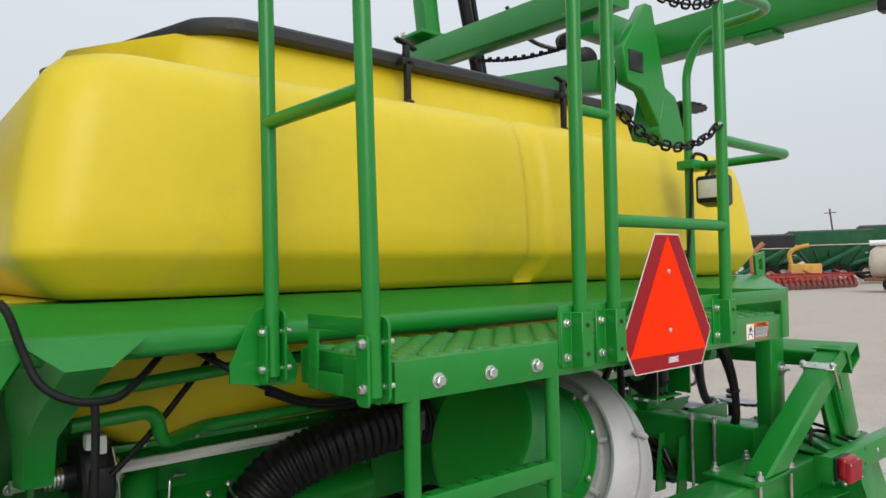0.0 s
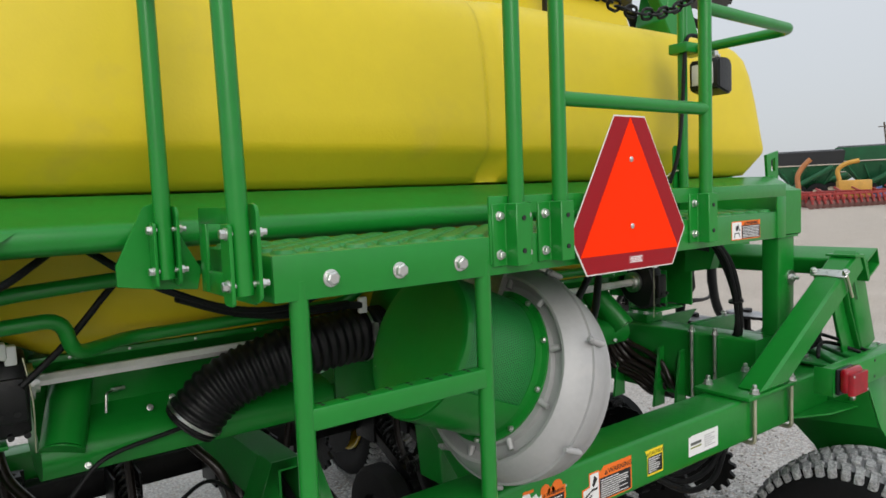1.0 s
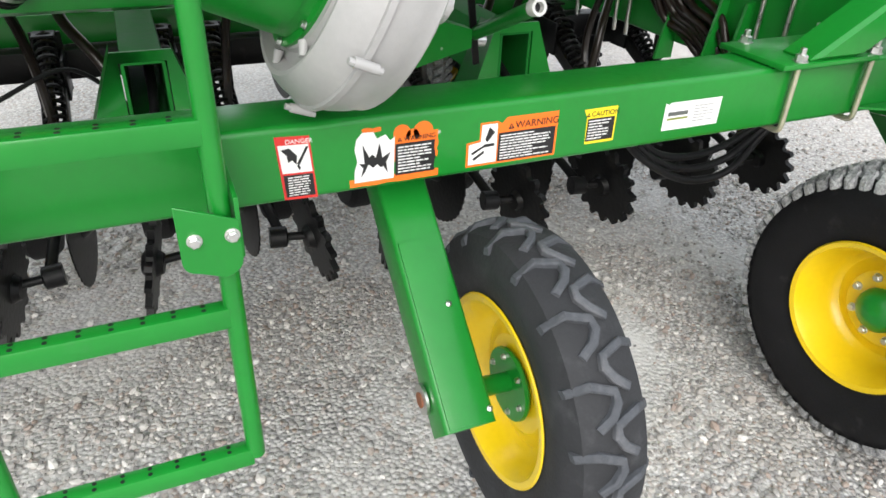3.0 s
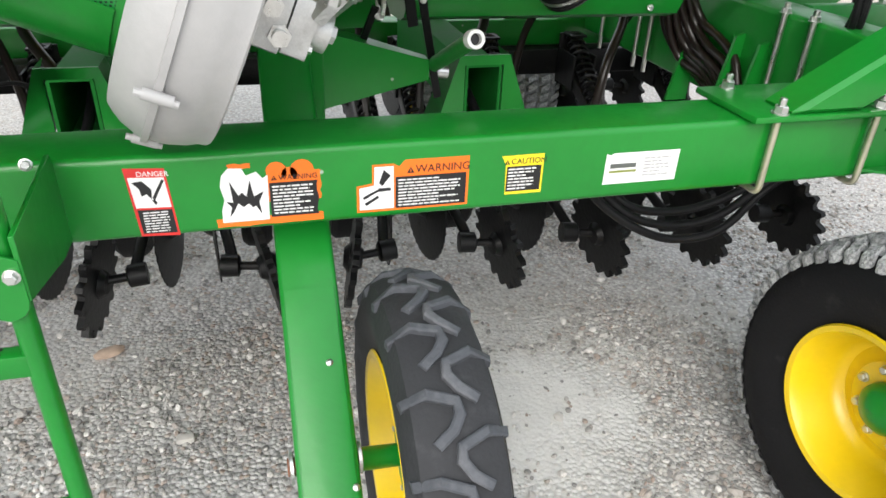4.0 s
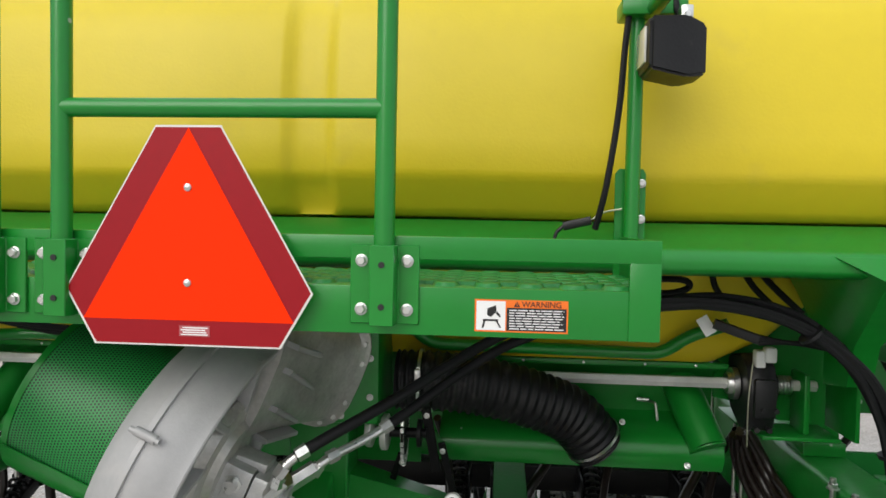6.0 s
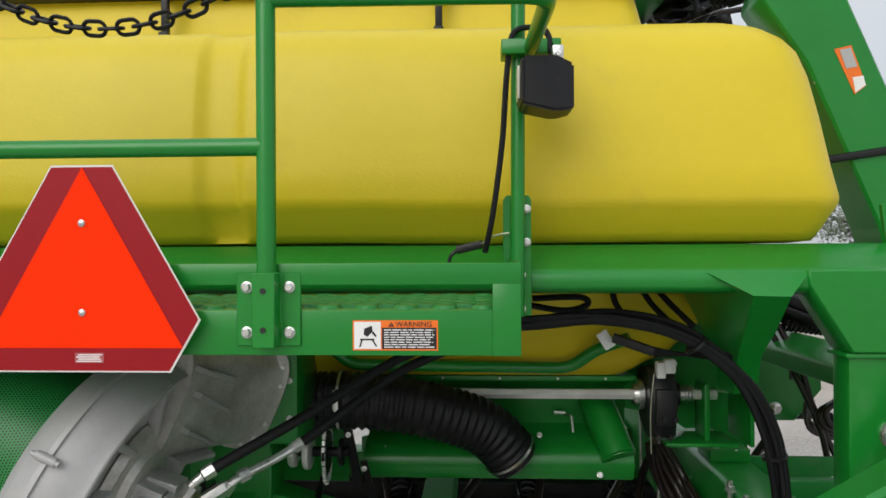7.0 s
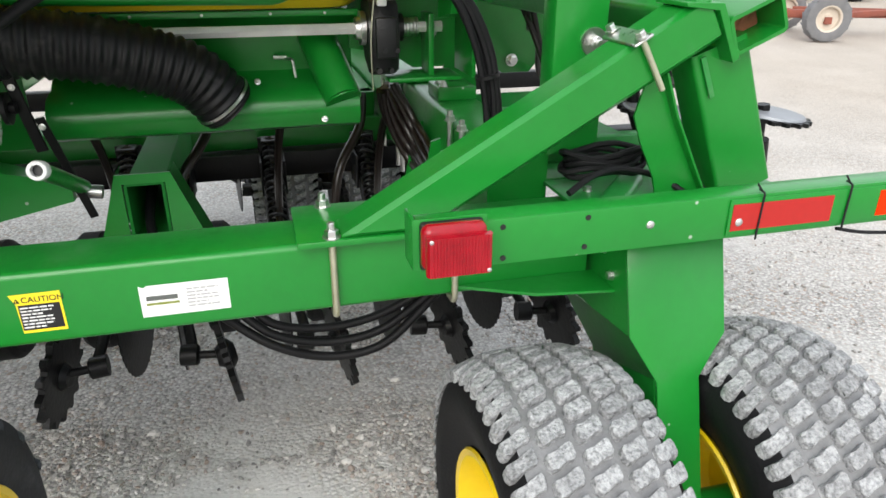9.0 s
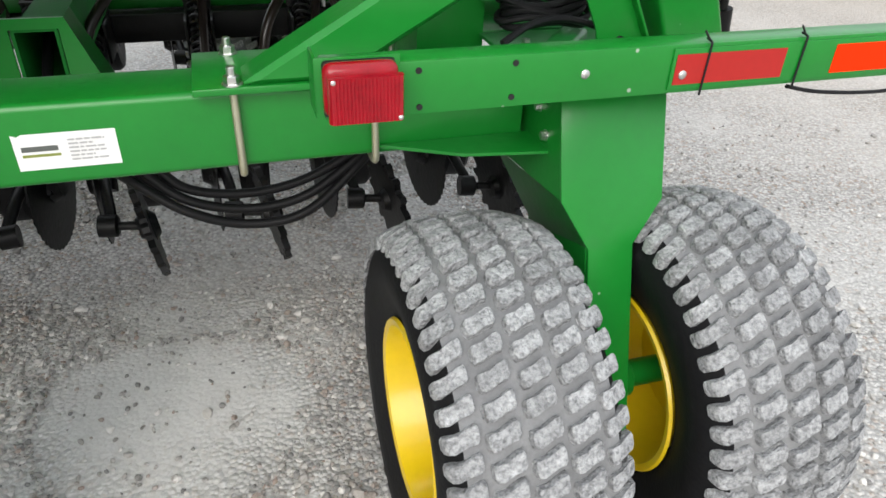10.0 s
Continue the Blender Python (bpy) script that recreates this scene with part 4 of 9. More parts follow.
def build_turf_pair(side=1):
    cy, cz, R, W = 1.240, 0.417, 0.417, 0.345
    for cx, face in ((3.282, -1), (3.785, 1)):
        disc = -0.02 * 1 if face < 0 else 0.02
        t, rim = build_wheel(cx, cy, cz, R, W, 0.205, "turf", "wide yellow-rimmed wheel with a dusty turf tyre", disc, face, "turf wheels of the caster")
        hubx = cx + disc + face * 0.016
        bm = bmesh.new()
        revolve(bm, [(0, 0.062), (0.01, 0.066), (0.03, 0.062), (0.045, 0.048), (0.055, 0.02), (0.057, 0.0)], (hubx, cy, cz), (face, 0, 0), 32)
        part("hub_cap", bm, GREEN, t, "green domed hub cap")
        for k in range(8):
            a = 2 * math.pi * (k + 0.35) / 8
            bolt(rim, (hubx, cy + 0.093 * math.cos(a), cz + 0.093 * math.sin(a)), (face, 0, 0), 0.0135, "hex", name="wheel_bolt")
        bm = bmesh.new()
        cyl(bm, (cx + face * 0.10, cy - 0.155, cz - 0.06), (cx + face * 0.125, cy - 0.155, cz - 0.06), 0.006, 10)
        part("valve", bm, RUST, rim)
    # caster column, axle and side plates
    t = thing("caster_bracket", (3.53, 1.3, 0.33), "green welded caster column between two wide tyres", "wheel bracket")
    # one plate, leaning forward down to the axle
    bm = bmesh.new()
    plate(bm, [(3.445, 1.10), (3.669, 1.10), (3.669, 0.872), (3.605, 0.787), (3.605, 0.34), (3.592, 0.30), (3.517, 0.30), (3.504, 0.34), (3.504, 0.787), (3.445, 0.888)], "y", 1.238, 1.246, bevel=0.0015)
    for v in bm.verts:
        v.co.y -= (0.785 - v.co.z) * 0.29
    part("front_plate", bm, GREEN, t)
    for ring in ([(3.445, 1.276, 0.888), (3.505, 1.247, 0.787), (3.505, 1.50, 0.70), (3.446, 1.62, 0.85)], [(3.667, 1.272, 0.872), (3.604, 1.247, 0.787), (3.604, 1.50, 0.70), (3.667, 1.62, 0.85)]):
        b = bmesh.new()
        b.faces.new([b.verts.new(q) for q in ring])
        bmesh.ops.solidify(b, geom=b.faces[:], thickness=0.004)
        part("cheek_plate", b, GREEN, t)
    bm = bmesh.new()
    plate(bm, [(3.40, 1.305), (3.715, 1.305), (3.715, 1.655), (3.40, 1.655)], "z", 1.101, 1.109, bevel=0.001)
    part("top_plate", bm, GREEN_DUSTY, t)
    for x0, y0, x1, y1, r in ((3.43, 1.40, 3.60, 1.60, 0.030), (3.53, 1.36, 3.69, 1.58, 0.024)):
        bm = bmesh.new()
        beam(bm, (x0, y0, 1.112), (x1, y1, 1.112), 2 * r, r * 1.1, bevel=r * 0.4, seg=3)
        part("stiffener", bm, GREEN_DUSTY, t)
    for x, y in ((3.47, 1.56), (3.655, 1.42), (3.44, 1.36)):
        bolt(t, (x, y, 1.109), (0, 0, 1), 0.011)
    for x in (3.446, 3.660):
        bm = bmesh.new()
        plate(bm, [(1.338, 1.10), (1.277, 0.888), (1.62, 0.85), (1.66, 0.92), (1.66, 1.10)], "x", x, x + 0.008, bevel=0.001)
        part("side_plate", bm, GREEN, t)
    bm = bmesh.new()
    plate(bm, [(1.290, 0.87), (1.250, 0.785), (1.121, 0.34), (1.17, 0.30), (1.33, 0.36), (1.60, 0.84)], "x", 3.504, 3.512, bevel=0.001)
    plate(bm, [(1.290, 0.87), (1.250, 0.785), (1.121, 0.34), (1.17, 0.30), (1.33, 0.36), (1.60, 0.84)], "x", 3.597, 3.605, bevel=0.001)
    part("column", bm, GREEN, t)
    bm = bmesh.new()
    cyl(bm, (3.25, cy, cz), (3.81, cy, cz), 0.032, 20)
    revolve(bm, [(0, 0.05), (0.02, 0.05), (0.03, 0.034)], (3.635, cy, cz), (1, 0, 0), 24)
    part("axle", bm, GREEN, t)
    bm = bmesh.new()
    plate(bm, [(3.12, 1.455), (3.28, 1.375), (3.448, 1.35), (3.448, 1.455)], "z", 0.953, 0.960, bevel=0.001)
    part("shelf", bm, GREEN, t)
    bolt(t, (3.446, 1.37, 0.985), (-1, 0, 0), 0.012)
    bolt(t, (3.446, 1.41, 1.03), (-1, 0, 0), 0.011)


build_turf_pair()


def build_light_bar():
    t = thing("light_bar", (3.5, 1.24, 1.105), "green flat bar carrying a red tail lamp and reflectors", "light bar")
    bm = bmesh.new()
    box(bm, 3.0, 4.35, 1.240, 1.246, 1.105, 1.192, 0.002)
    box(bm, 3.0, 4.35, 1.246, 1.30, 1.186, 1.192, 0.002)
    part("bar", bm, GREEN, t)
    bm = bmesh.new()
    box(bm, 3.605, 4.35, 1.236, 1.2395, 1.112, 1.186, 0.001)
    part("extension", bm, GREEN, t)
    # bar holes are black discs, coloured like their dark insides
    for x, z in ((3.148, 1.177), (3.311, 1.179), (3.150, 1.117), (3.308, 1.122)):
        bm = bmesh.new()
        cyl(bm, (x, 1.2398, z), (x, 1.2385, z), 0.0055, 10)
        part("hole", bm, LABEL_HOLE_BLACK, t)
    bolt(t, (3.439, 1.240, 1.152), (0, -1, 0), 0.0085, "round")
    bolt(t, (3.628, 1.235, 1.140), (0, -1, 0), 0.0085, "round")
    for x0, x1, m in ((3.612, 3.842, REFLECTOR_RED), (3.955, 4.21, SIGN_ORANGE)):
        bm = bmesh.new()
        box(bm, x0, x1, 1.2345, 1.236, 1.122, 1.176, 0)
        part("reflector", bm, m, t, "red reflective strip" if m is REFLECTOR_RED else "orange reflective strip")
    for x in (3.672, 3.875):
        bm = bmesh.new()
        tube(bm, rounded([(x, 1.233, 1.10), (x + 0.003, 1.233, 1.196), (x + 0.003, 1.25, 1.198)], 0.006), 0.0022, 6)
        tube(bm, [(x + 0.003, 1.24, 1.196), (x - 0.015, 1.235, 1.215)], 0.002, 6)
        part("cable_tie", bm, BLACK_PLASTIC, t)
    bm = bmesh.new()
    tube(bm, curve_pts([(3.87, 1.24, 1.10), (3.95, 1.235, 1.085), (4.1, 1.235, 1.075), (4.3, 1.235, 1.085)]), 0.004, 8)
    part("cable", bm, HOSE, t)
    # tail lamp
    lamp = thing("tail_lamp", (3.05, 1.215, 1.11), "square red tail lamp with ribbed lens on a green bracket", "tail lamp")
    bm = bmesh.new()
    box(bm, 2.996, 3.108, 1.222, 1.238, 1.116, 1.204, 0.006)
    part("housing", bm, BLACK_PLASTIC, lamp)
    bm = bmesh.new()
    box(bm, 2.993, 3.107, 1.192, 1.224, 1.126, 1.208, 0.015, 4)
    part("lens_body", bm, LENS_RED, lamp, "deep red rounded lens body")
    bm = bmesh.new()
    face = [(3.111, 1.196), (2.998, 1.196), (2.998, 1.186), (3.002, 1.181)]
    for k in range(19):
        x = 3.0045 + k * 0.0054
        face += [(x, 1.1808), (x + 0.0012, 1.1796), (x + 0.0034, 1.1796), (x + 0.0046, 1.1808)]
    plate(bm, face + [(3.1085, 1.181), (3.111, 1.186)], "z", 1.122, 1.192)
    part("lens", bm, LENS_RED, lamp, "ribbed red plastic lens")
    for x, z in ((3.005, 1.187), (3.105, 1.127)):
        bolt(lamp, (x, 1.1805, z), (0, -1, 0), 0.004, "round")
    bm = bmesh.new()
    box(bm, 2.985, 3.118, 1.238, 1.243, 1.112, 1.206, 0.001)
    box(bm, 2.985, 2.990, 1.238, 1.30, 1.112, 1.206, 0.001)
    part("bracket", bm, GREEN, lamp)


build_light_bar()


def build_brace(side):
    X = lambda x: mx(x, side) + (0.0 if side > 0 else 0.028)  # noqa: E731
    t = thing("diagonal_brace", (X(2.87), 1.5, 1.088), "green diagonal box-section brace clamped on the beam", "brace", "diagonal braces")
    bm = bmesh.new()
    box(bm, X(2.80), X(3.12), 1.425, 1.640, 1.090, 1.104, 0.003)
    part("base_plate", bm, GREEN, t)
    bm = bmesh.new()
    plate(bm, [(X(2.878), 1.105), (X(3.055), 1.105), (X(3.676), 1.462), (X(3.628), 1.545)], "y", 1.424, 1.526, bevel=0.010)
    for v in bm.verts:
        v.co.z = max(v.co.z, 1.105)
    part("tube", bm, GREEN, t)
    for x in (2.868, 3.12):
        bm = bmesh.new()
        tube(bm, rounded([(X(x), 1.444, 1.135), (X(x), 1.444, 0.926), (X(x), 1.622, 0.926), (X(x), 1.622, 1.135)], 0.02, 6), 0.0075, 10)
        part("u_bolt", bm, ZINC_YELLOW, t, "pale zinc-plated U-bolt")
        for y in (1.444, 1.622):
            bolt(t, (X(x), y, 1.104), (0, 0, 1), 0.016, "stud")
    # clamp plate near the brace's upper end
    n = Vector((-0.5, 0, 0.866))
    c = Vector((3.485, 1.475, 1.456)) + n * 0.006
    b = bmesh.new()
    bmesh.ops.create_cube(b, size=1.0, matrix=Matrix.Translation((0, 0, 0)) @ Matrix.Diagonal((0.046, 0.140, 0.007, 1)))
    bmesh.ops.bevel(b, geom=b.edges[:], offset=0.003, segments=1, affect="EDGES")
    bmesh.ops.transform(b, matrix=Matrix.Translation(c) @ pose(0, 0, 0, 0, -30, 0), verts=b.verts)
    if side < 0:
        bmesh.ops.transform(b, matrix=Matrix.Translation((2 * MID, 0, 0)) @ Matrix.Diagonal((-1, 1, 1, 1)), verts=b.verts)
    part("clamp_plate", b, ZINC, t)
    for y in (1.413, 1.535):
        q = c + n * 0.006
        bolt(t, (X(q.x), y, q.z), (n.x * side, 0, n.z), 0.014, "hex")
        bm = bmesh.new()
        e = q - n * 0.118
        cyl(bm, (X(q.x), y, q.z), (X(e.x), y, e.z), 0.0065, 10)
        part("clamp_rod", bm, ZINC_YELLOW, t)
    return t


for brace_side in (1, -1):
    build_brace(brace_side)


def build_wing_mount(side):
    """The leaning arm of a folded wing, with its beams, and on the right the open tube stub and its plates."""
    X = lambda x: mx(x, side) + (0.0 if side > 0 else 0.06)  # noqa: E731
    t = thing("folded_wing_arm", (X(3.9), 2.27, 1.2), "tall leaning green steel arm of the folded wing", "machine frame", "folded wing arms")
    lean = lambda z: 4.156 - 0.406 * (z - 1.5)  # noqa: E731
    bm = bmesh.new()
    poly = [(3.43, 2.60), (3.50, 2.84), (3.60, 2.80), (3.715, 2.53), (lean(1.44), 1.44), (lean(1.44) - 0.30, 1.44), (lean(1.9) - 0.215, 1.9), (lean(2.4) - 0.225, 2.4)]
    plate(bm, [(X(x), z) for x, z in poly], "y", 2.19, 2.36, bevel=0.008)
    plate(bm, [(X(x), z) for x, z in ((3.34, 3.24), (3.40, 3.24), (3.505, 2.83), (3.44, 2.62), (3.30, 2.79), (3.17, 2.81), (3.14, 2.98))], "y", 2.188, 2.25, bevel=0.006)
    part("arm", bm, GREEN, t)
    bm = bmesh.new()
    plate(bm, [(X(x), z) for x, z in ((lean(1.80) - 0.30, 1.78), (lean(1.85) - 0.02, 1.85), (lean(1.5) - 0.02, 1.505), (lean(1.5) - 0.34, 1.505))], "y", 2.178, 2.19, bevel=0.002)
    part("doubler", bm, GREEN, t)
    # black box stands in for the dark opening of the head's square socket
    bm = bmesh.new()
    box(bm, X(3.185), X(3.300), 2.181, 2.20, 2.872, 2.975, 0.003)
    part("socket", bm, LABEL_HOLE_BLACK, t)
    bm = bmesh.new()
    beam(bm, (X(3.24), 2.36, 2.885), (X(3.44), 4.5, 3.17), 0.15, 0.155, bevel=0.012)
    part("lower_beam", bm, GREEN, t)
    bm = bmesh.new()
    beam(bm, (X(3.17), 2.22, 3.275), (X(3.295), 4.05, 3.385), 0.15, 0.165, bevel=0.012)
    part("upper_beam", bm, GREEN, t)
    bm = bmesh.new()
    beam(bm, (X(4.08), 2.72, 3.27), (X(4.08), 1.36, 3.255), 0.17, 0.21, bevel=0.012)
    beam(bm, (X(3.45), 2.66, 3.30), (X(4.02), 2.66, 3.29), 0.12, 0.16, bevel=0.012)
    box(bm, X(4.01), X(4.15), 1.86, 2.02, 3.13, 3.16, 0.004)
    part("outer_beam", bm, GREEN, t)
    bm = bmesh.new()
    box(bm, X(4.02), X(4.10), 1.30, 1.37, 3.10, 3.20, 0.01)
    part("bumper", bm, BLACK_PLASTIC, t)
    # bolted flange and upright on the upper beam
    bm = bmesh.new()
    beam(bm, (X(3.36), 3.95, 3.48), (X(3.28), 3.97, 4.3), 0.13, 0.12, up=(0, 1, 0), bevel=0.01)
    box(bm, X(3.17), X(3.42), 3.80, 4.10, 3.505, 3.53, 0.004)
    part("upright", bm, GREEN, t)
    for y in (3.92, 4.0):
        bolt(t, (X(3.11), y, 3.50), (-side, 0, 0), 0.022)
    # warning label on the arm
    if side > 0:
        lab = bmesh.new()
        plate(lab, [(3.645, 2.439), (3.695, 2.450), (3.738, 2.329), (3.704, 2.303)], "y", 2.188, 2.1895)
        part("label", lab, LABEL_ORANGE, t, "small orange and white warning label")
        lab = bmesh.new()
        plate(lab, [(3.660, 2.436), (3.692, 2.443), (3.712, 2.386), (3.680, 2.380)], "y", 2.1865, 2.1878)
        part("label_panel", lab, LABEL_GREY, t)
        lab = bmesh.new()
        plate(lab, [(3.698, 2.354), (3.729, 2.358), (3.736, 2.330), (3.706, 2.308)], "y", 2.1865, 2.1878)
        part("label_panel", lab, LABEL_WHITE, t)
        bm = bmesh.new()
        tube(bm, [(lean(2.13) - 0.33, 2.185, 2.10), (lean(2.13) + 0.004, 2.182, 2.15), (lean(2.13) + 0.006, 2.37, 2.15)], 0.012, 8)
        part("strap", bm, BLACK_PLASTIC, t)
    return t


for wing_side in (1, -1):
    build_wing_mount(wing_side)


def build_tube_stub():
    t = thing("hitch_tube_stub", (3.7, 1.5, 1.10), "green open box-section tube stub on welded plates", "machine frame")
    up = Vector((-0.375, 0, 0.927))  # the folded wing lies turned over by some 22 degrees
    e, far = Vector((3.745, 1.42, 1.483)), Vector((3.655, 2.95, 1.483))
    bm = bmesh.new()
    beam(bm, far, e, 0.130, 0.080, up=up, bevel=0.013, seg=4, wall=0.008)
    part("stub_tube", bm, GREEN, t)
    bm = bmesh.new()
    beam(bm, far + (e - far) * 0.05, e + (far - e) * 0.05, 0.110, 0.060, up=up, bevel=0.006)
    part("plug", bm, RUST, t, "rusty inner tube")
    # strap that closes the brace's end
    bm = bmesh.new()
    plate(bm, [(3.572, 1.520), (3.572, 1.528), (3.655, 1.526), (3.710, 1.418), (3.694, 1.410), (3.646, 1.512)], "y", 1.417, 1.533, bevel=0.001)
    part("strap", bm, GREEN, t)
    bm = bmesh.new()
    beam(bm, (3.690, 1.51, 1.44), (3.815, 1.51, 1.115), 0.135, 0.10, up=(0, 1, 0), bevel=0.010, seg=3)
    part("lower_arm", bm, GREEN, t)
    bm = bmesh.new()
    beam(bm, (3.648, 1.452, 1.418), (3.683, 1.452, 1.335), 0.012, 0.004, up=(0, 1, 0), bevel=0.002)
    part("weld", bm, GREEN_DUSTY, t)
    bm = bmesh.new()
    box(bm, 3.72, 3.92, 1.44, 1.60, 1.098, 1.112, 0.003)
    part("foot_plate", bm, GREEN, t)
    bolt(t, (3.89, 1.455, 1.112), (0, 0, 1), 0.010)
    bm = bmesh.new()
    plate(bm, [(3.515, 1.30), (3.535, 1.374), (3.566, 1.392), (3.588, 1.35), (3.603, 1.30), (3.700, 1.13), (3.700, 1.112), (3.590, 1.112), (3.578, 1.16), (3.535, 1.245)], "y", 1.468, 1.474)
    beam(bm, (3.604, 1.460, 1.300), (3.702, 1.460, 1.114), 0.006, 0.030, up=(0, 1, 0), bevel=0.002)
    beam(bm, (3.568, 1.460, 1.390), (3.604, 1.460, 1.300), 0.006, 0.030, up=(0, 1, 0), bevel=0.002)
    part("gusset", bm, GREEN, t)
    return t


build_tube_stub()


def build_lug_wheel():
    arm = thing("drive_wheel_support", (1.91, 1.6, 0.45), "green box-section arm reaching down to a drive wheel", "wheel arm")
    bm = bmesh.new()
    beam(bm, (1.915, 2.03, 1.20), (1.905, 1.190, 0.494), 0.112, 0.10, bevel=0.010, seg=3)
    part("tube", bm, GREEN, arm)
    bm = bmesh.new()
    a = (Vector((1.905, 1.215, 0.515)) - Vector((1.915, 2.03, 1.20))).normalized()
    up = Vector((0, a.z, -a.y)) * -1
    q0, q1 = Vector((1.908, 1.50, 0.754)), Vector((1.905, 1.195, 0.498))
    off = Vector((0, 0.643, -0.766)) * 0.052
    beam(bm, q0 - off, q1 - off, 0.095, 0.006, up=(0, 0, 1), bevel=0.001)
    part("cover_strip", bm, GREEN, arm)
    for q in (Vector((1.93, 1.385, 0.657)), Vector((1.95, 1.21, 0.511))):
        bolt(arm, q - off * 1.1, (0, -0.643, 0.766), 0.007, "round")
    bm = bmesh.new()
    cyl(bm, (1.835, 1.27, 0.53), (1.975, 1.27, 0.53), 0.017, 16)
    part("pivot_pin", bm, RUST, arm, "rusty steel pivot pin")
    for x, d in ((1.846, -1), (1.966, 1)):
        bm = bmesh.new()
        revolve(bm, [(0, 0.034), (0.006, 0.034), (0.008, 0.02)], (x, 1.27, 0.53), (d, 0, 0), 20)
        part("washer", bm, ZINC, arm)
    t, rim = build_wheel(2.100, 1.30, 0.470, 0.380, 0.176, 0.212, "lug", "narrow yellow-rimmed drive wheel with black lug tyre", 0.0, -1, "")
    bm = bmesh.new()
    revolve(bm, [(0, 0.086), (0.008, 0.088), (0.014, 0.084)], (2.062, 1.30, 0.474), (1, 0, 0), 28)
    cyl(bm, (1.965, 1.275, 0.515), (2.064, 1.30, 0.482), 0.023, 16)
    part("hub_plate", bm, GREEN, t, "green hub plate")
    for k in range(6):
        a = 2 * math.pi * (k + 0.2) / 6
        bolt(t, (2.062, 1.30 + 0.068 * math.cos(a), 0.474 + 0.068 * math.sin(a)), (-1, 0, 0), 0.008)


build_lug_wheel()

# ---- blower fan, air hoses and metering gear ----
FAN_N = Vector((0.922, 0.0, -0.387)).normalized()
FAN_V = Vector((0.387, 0.0, 0.922)).normalized()
FAN_U = Vector((0.0, 1.0, 0.0))
FAN_C = Vector((1.787, 1.499, 1.376))


def fan_pt(a, u, v):
    return FAN_C + FAN_N * a + FAN_U * u + FAN_V * v


def scroll(th):
    """Radius of the housing round its axis."""
    return 0.283 + 0.012 * math.sin(2 * th) + 0.012 * math.cos(2 * th)


def perforated_material():
    m = bpy.data.materials.new("perforated_green_screen")
    m.use_nodes = True
    n, l = m.node_tree.nodes, m.node_tree.links
    b = n["Principled BSDF"]
    tc, sep = n.new("ShaderNodeTexCoord"), n.new("ShaderNodeSeparateXYZ")
    l.new(tc.outputs["UV"], sep.inputs["Vector"])

    def m2(op, a, c=None):
        k = n.new("ShaderNodeMath")
        k.operation = op
        for s, v in zip(k.inputs, (a, c)):
            if v is None:
                continue
            if isinstance(v, float):
                s.default_value = v
            else:
                l.new(v, s)
        return k.outputs[0]

    row = m2("FLOOR", m2("MULTIPLY", sep.outputs[1], 1.0))
    half = m2("MULTIPLY", m2("MODULO", row, 2.0), 0.5)
    fx = m2("SUBTRACT", m2("FRACT", m2("ADD", sep.outputs[0], half)), 0.5)
    fy = m2("SUBTRACT", m2("FRACT", sep.outputs[1]), 0.5)
    r2 = m2("ADD", m2("MULTIPLY", fx, fx), m2("MULTIPLY", fy, fy))
    # no real openings: the dark of each hole is put into the colour
    hole = m2("LESS_THAN", r2, 0.10)
    mixc = n.new("ShaderNodeMix")
    mixc.data_type = "RGBA"
    mixc.inputs[6].default_value, mixc.inputs[7].default_value = (0.016, 0.25, 0.050, 1), (0.003, 0.010, 0.005, 1)
    l.new(hole, mixc.inputs["Factor"])
    l.new(mixc.outputs[2], b.inputs["Base Color"])
    b.inputs["Roughness"].default_value = 0.45
    bp = n.new("ShaderNodeBump")
    bp.invert = True
    bp.inputs["Distance"].default_value = 0.002
    l.new(hole, bp.inputs["Height"])
    l.new(bp.outputs["Normal"], b.inputs["Normal"])
    return m


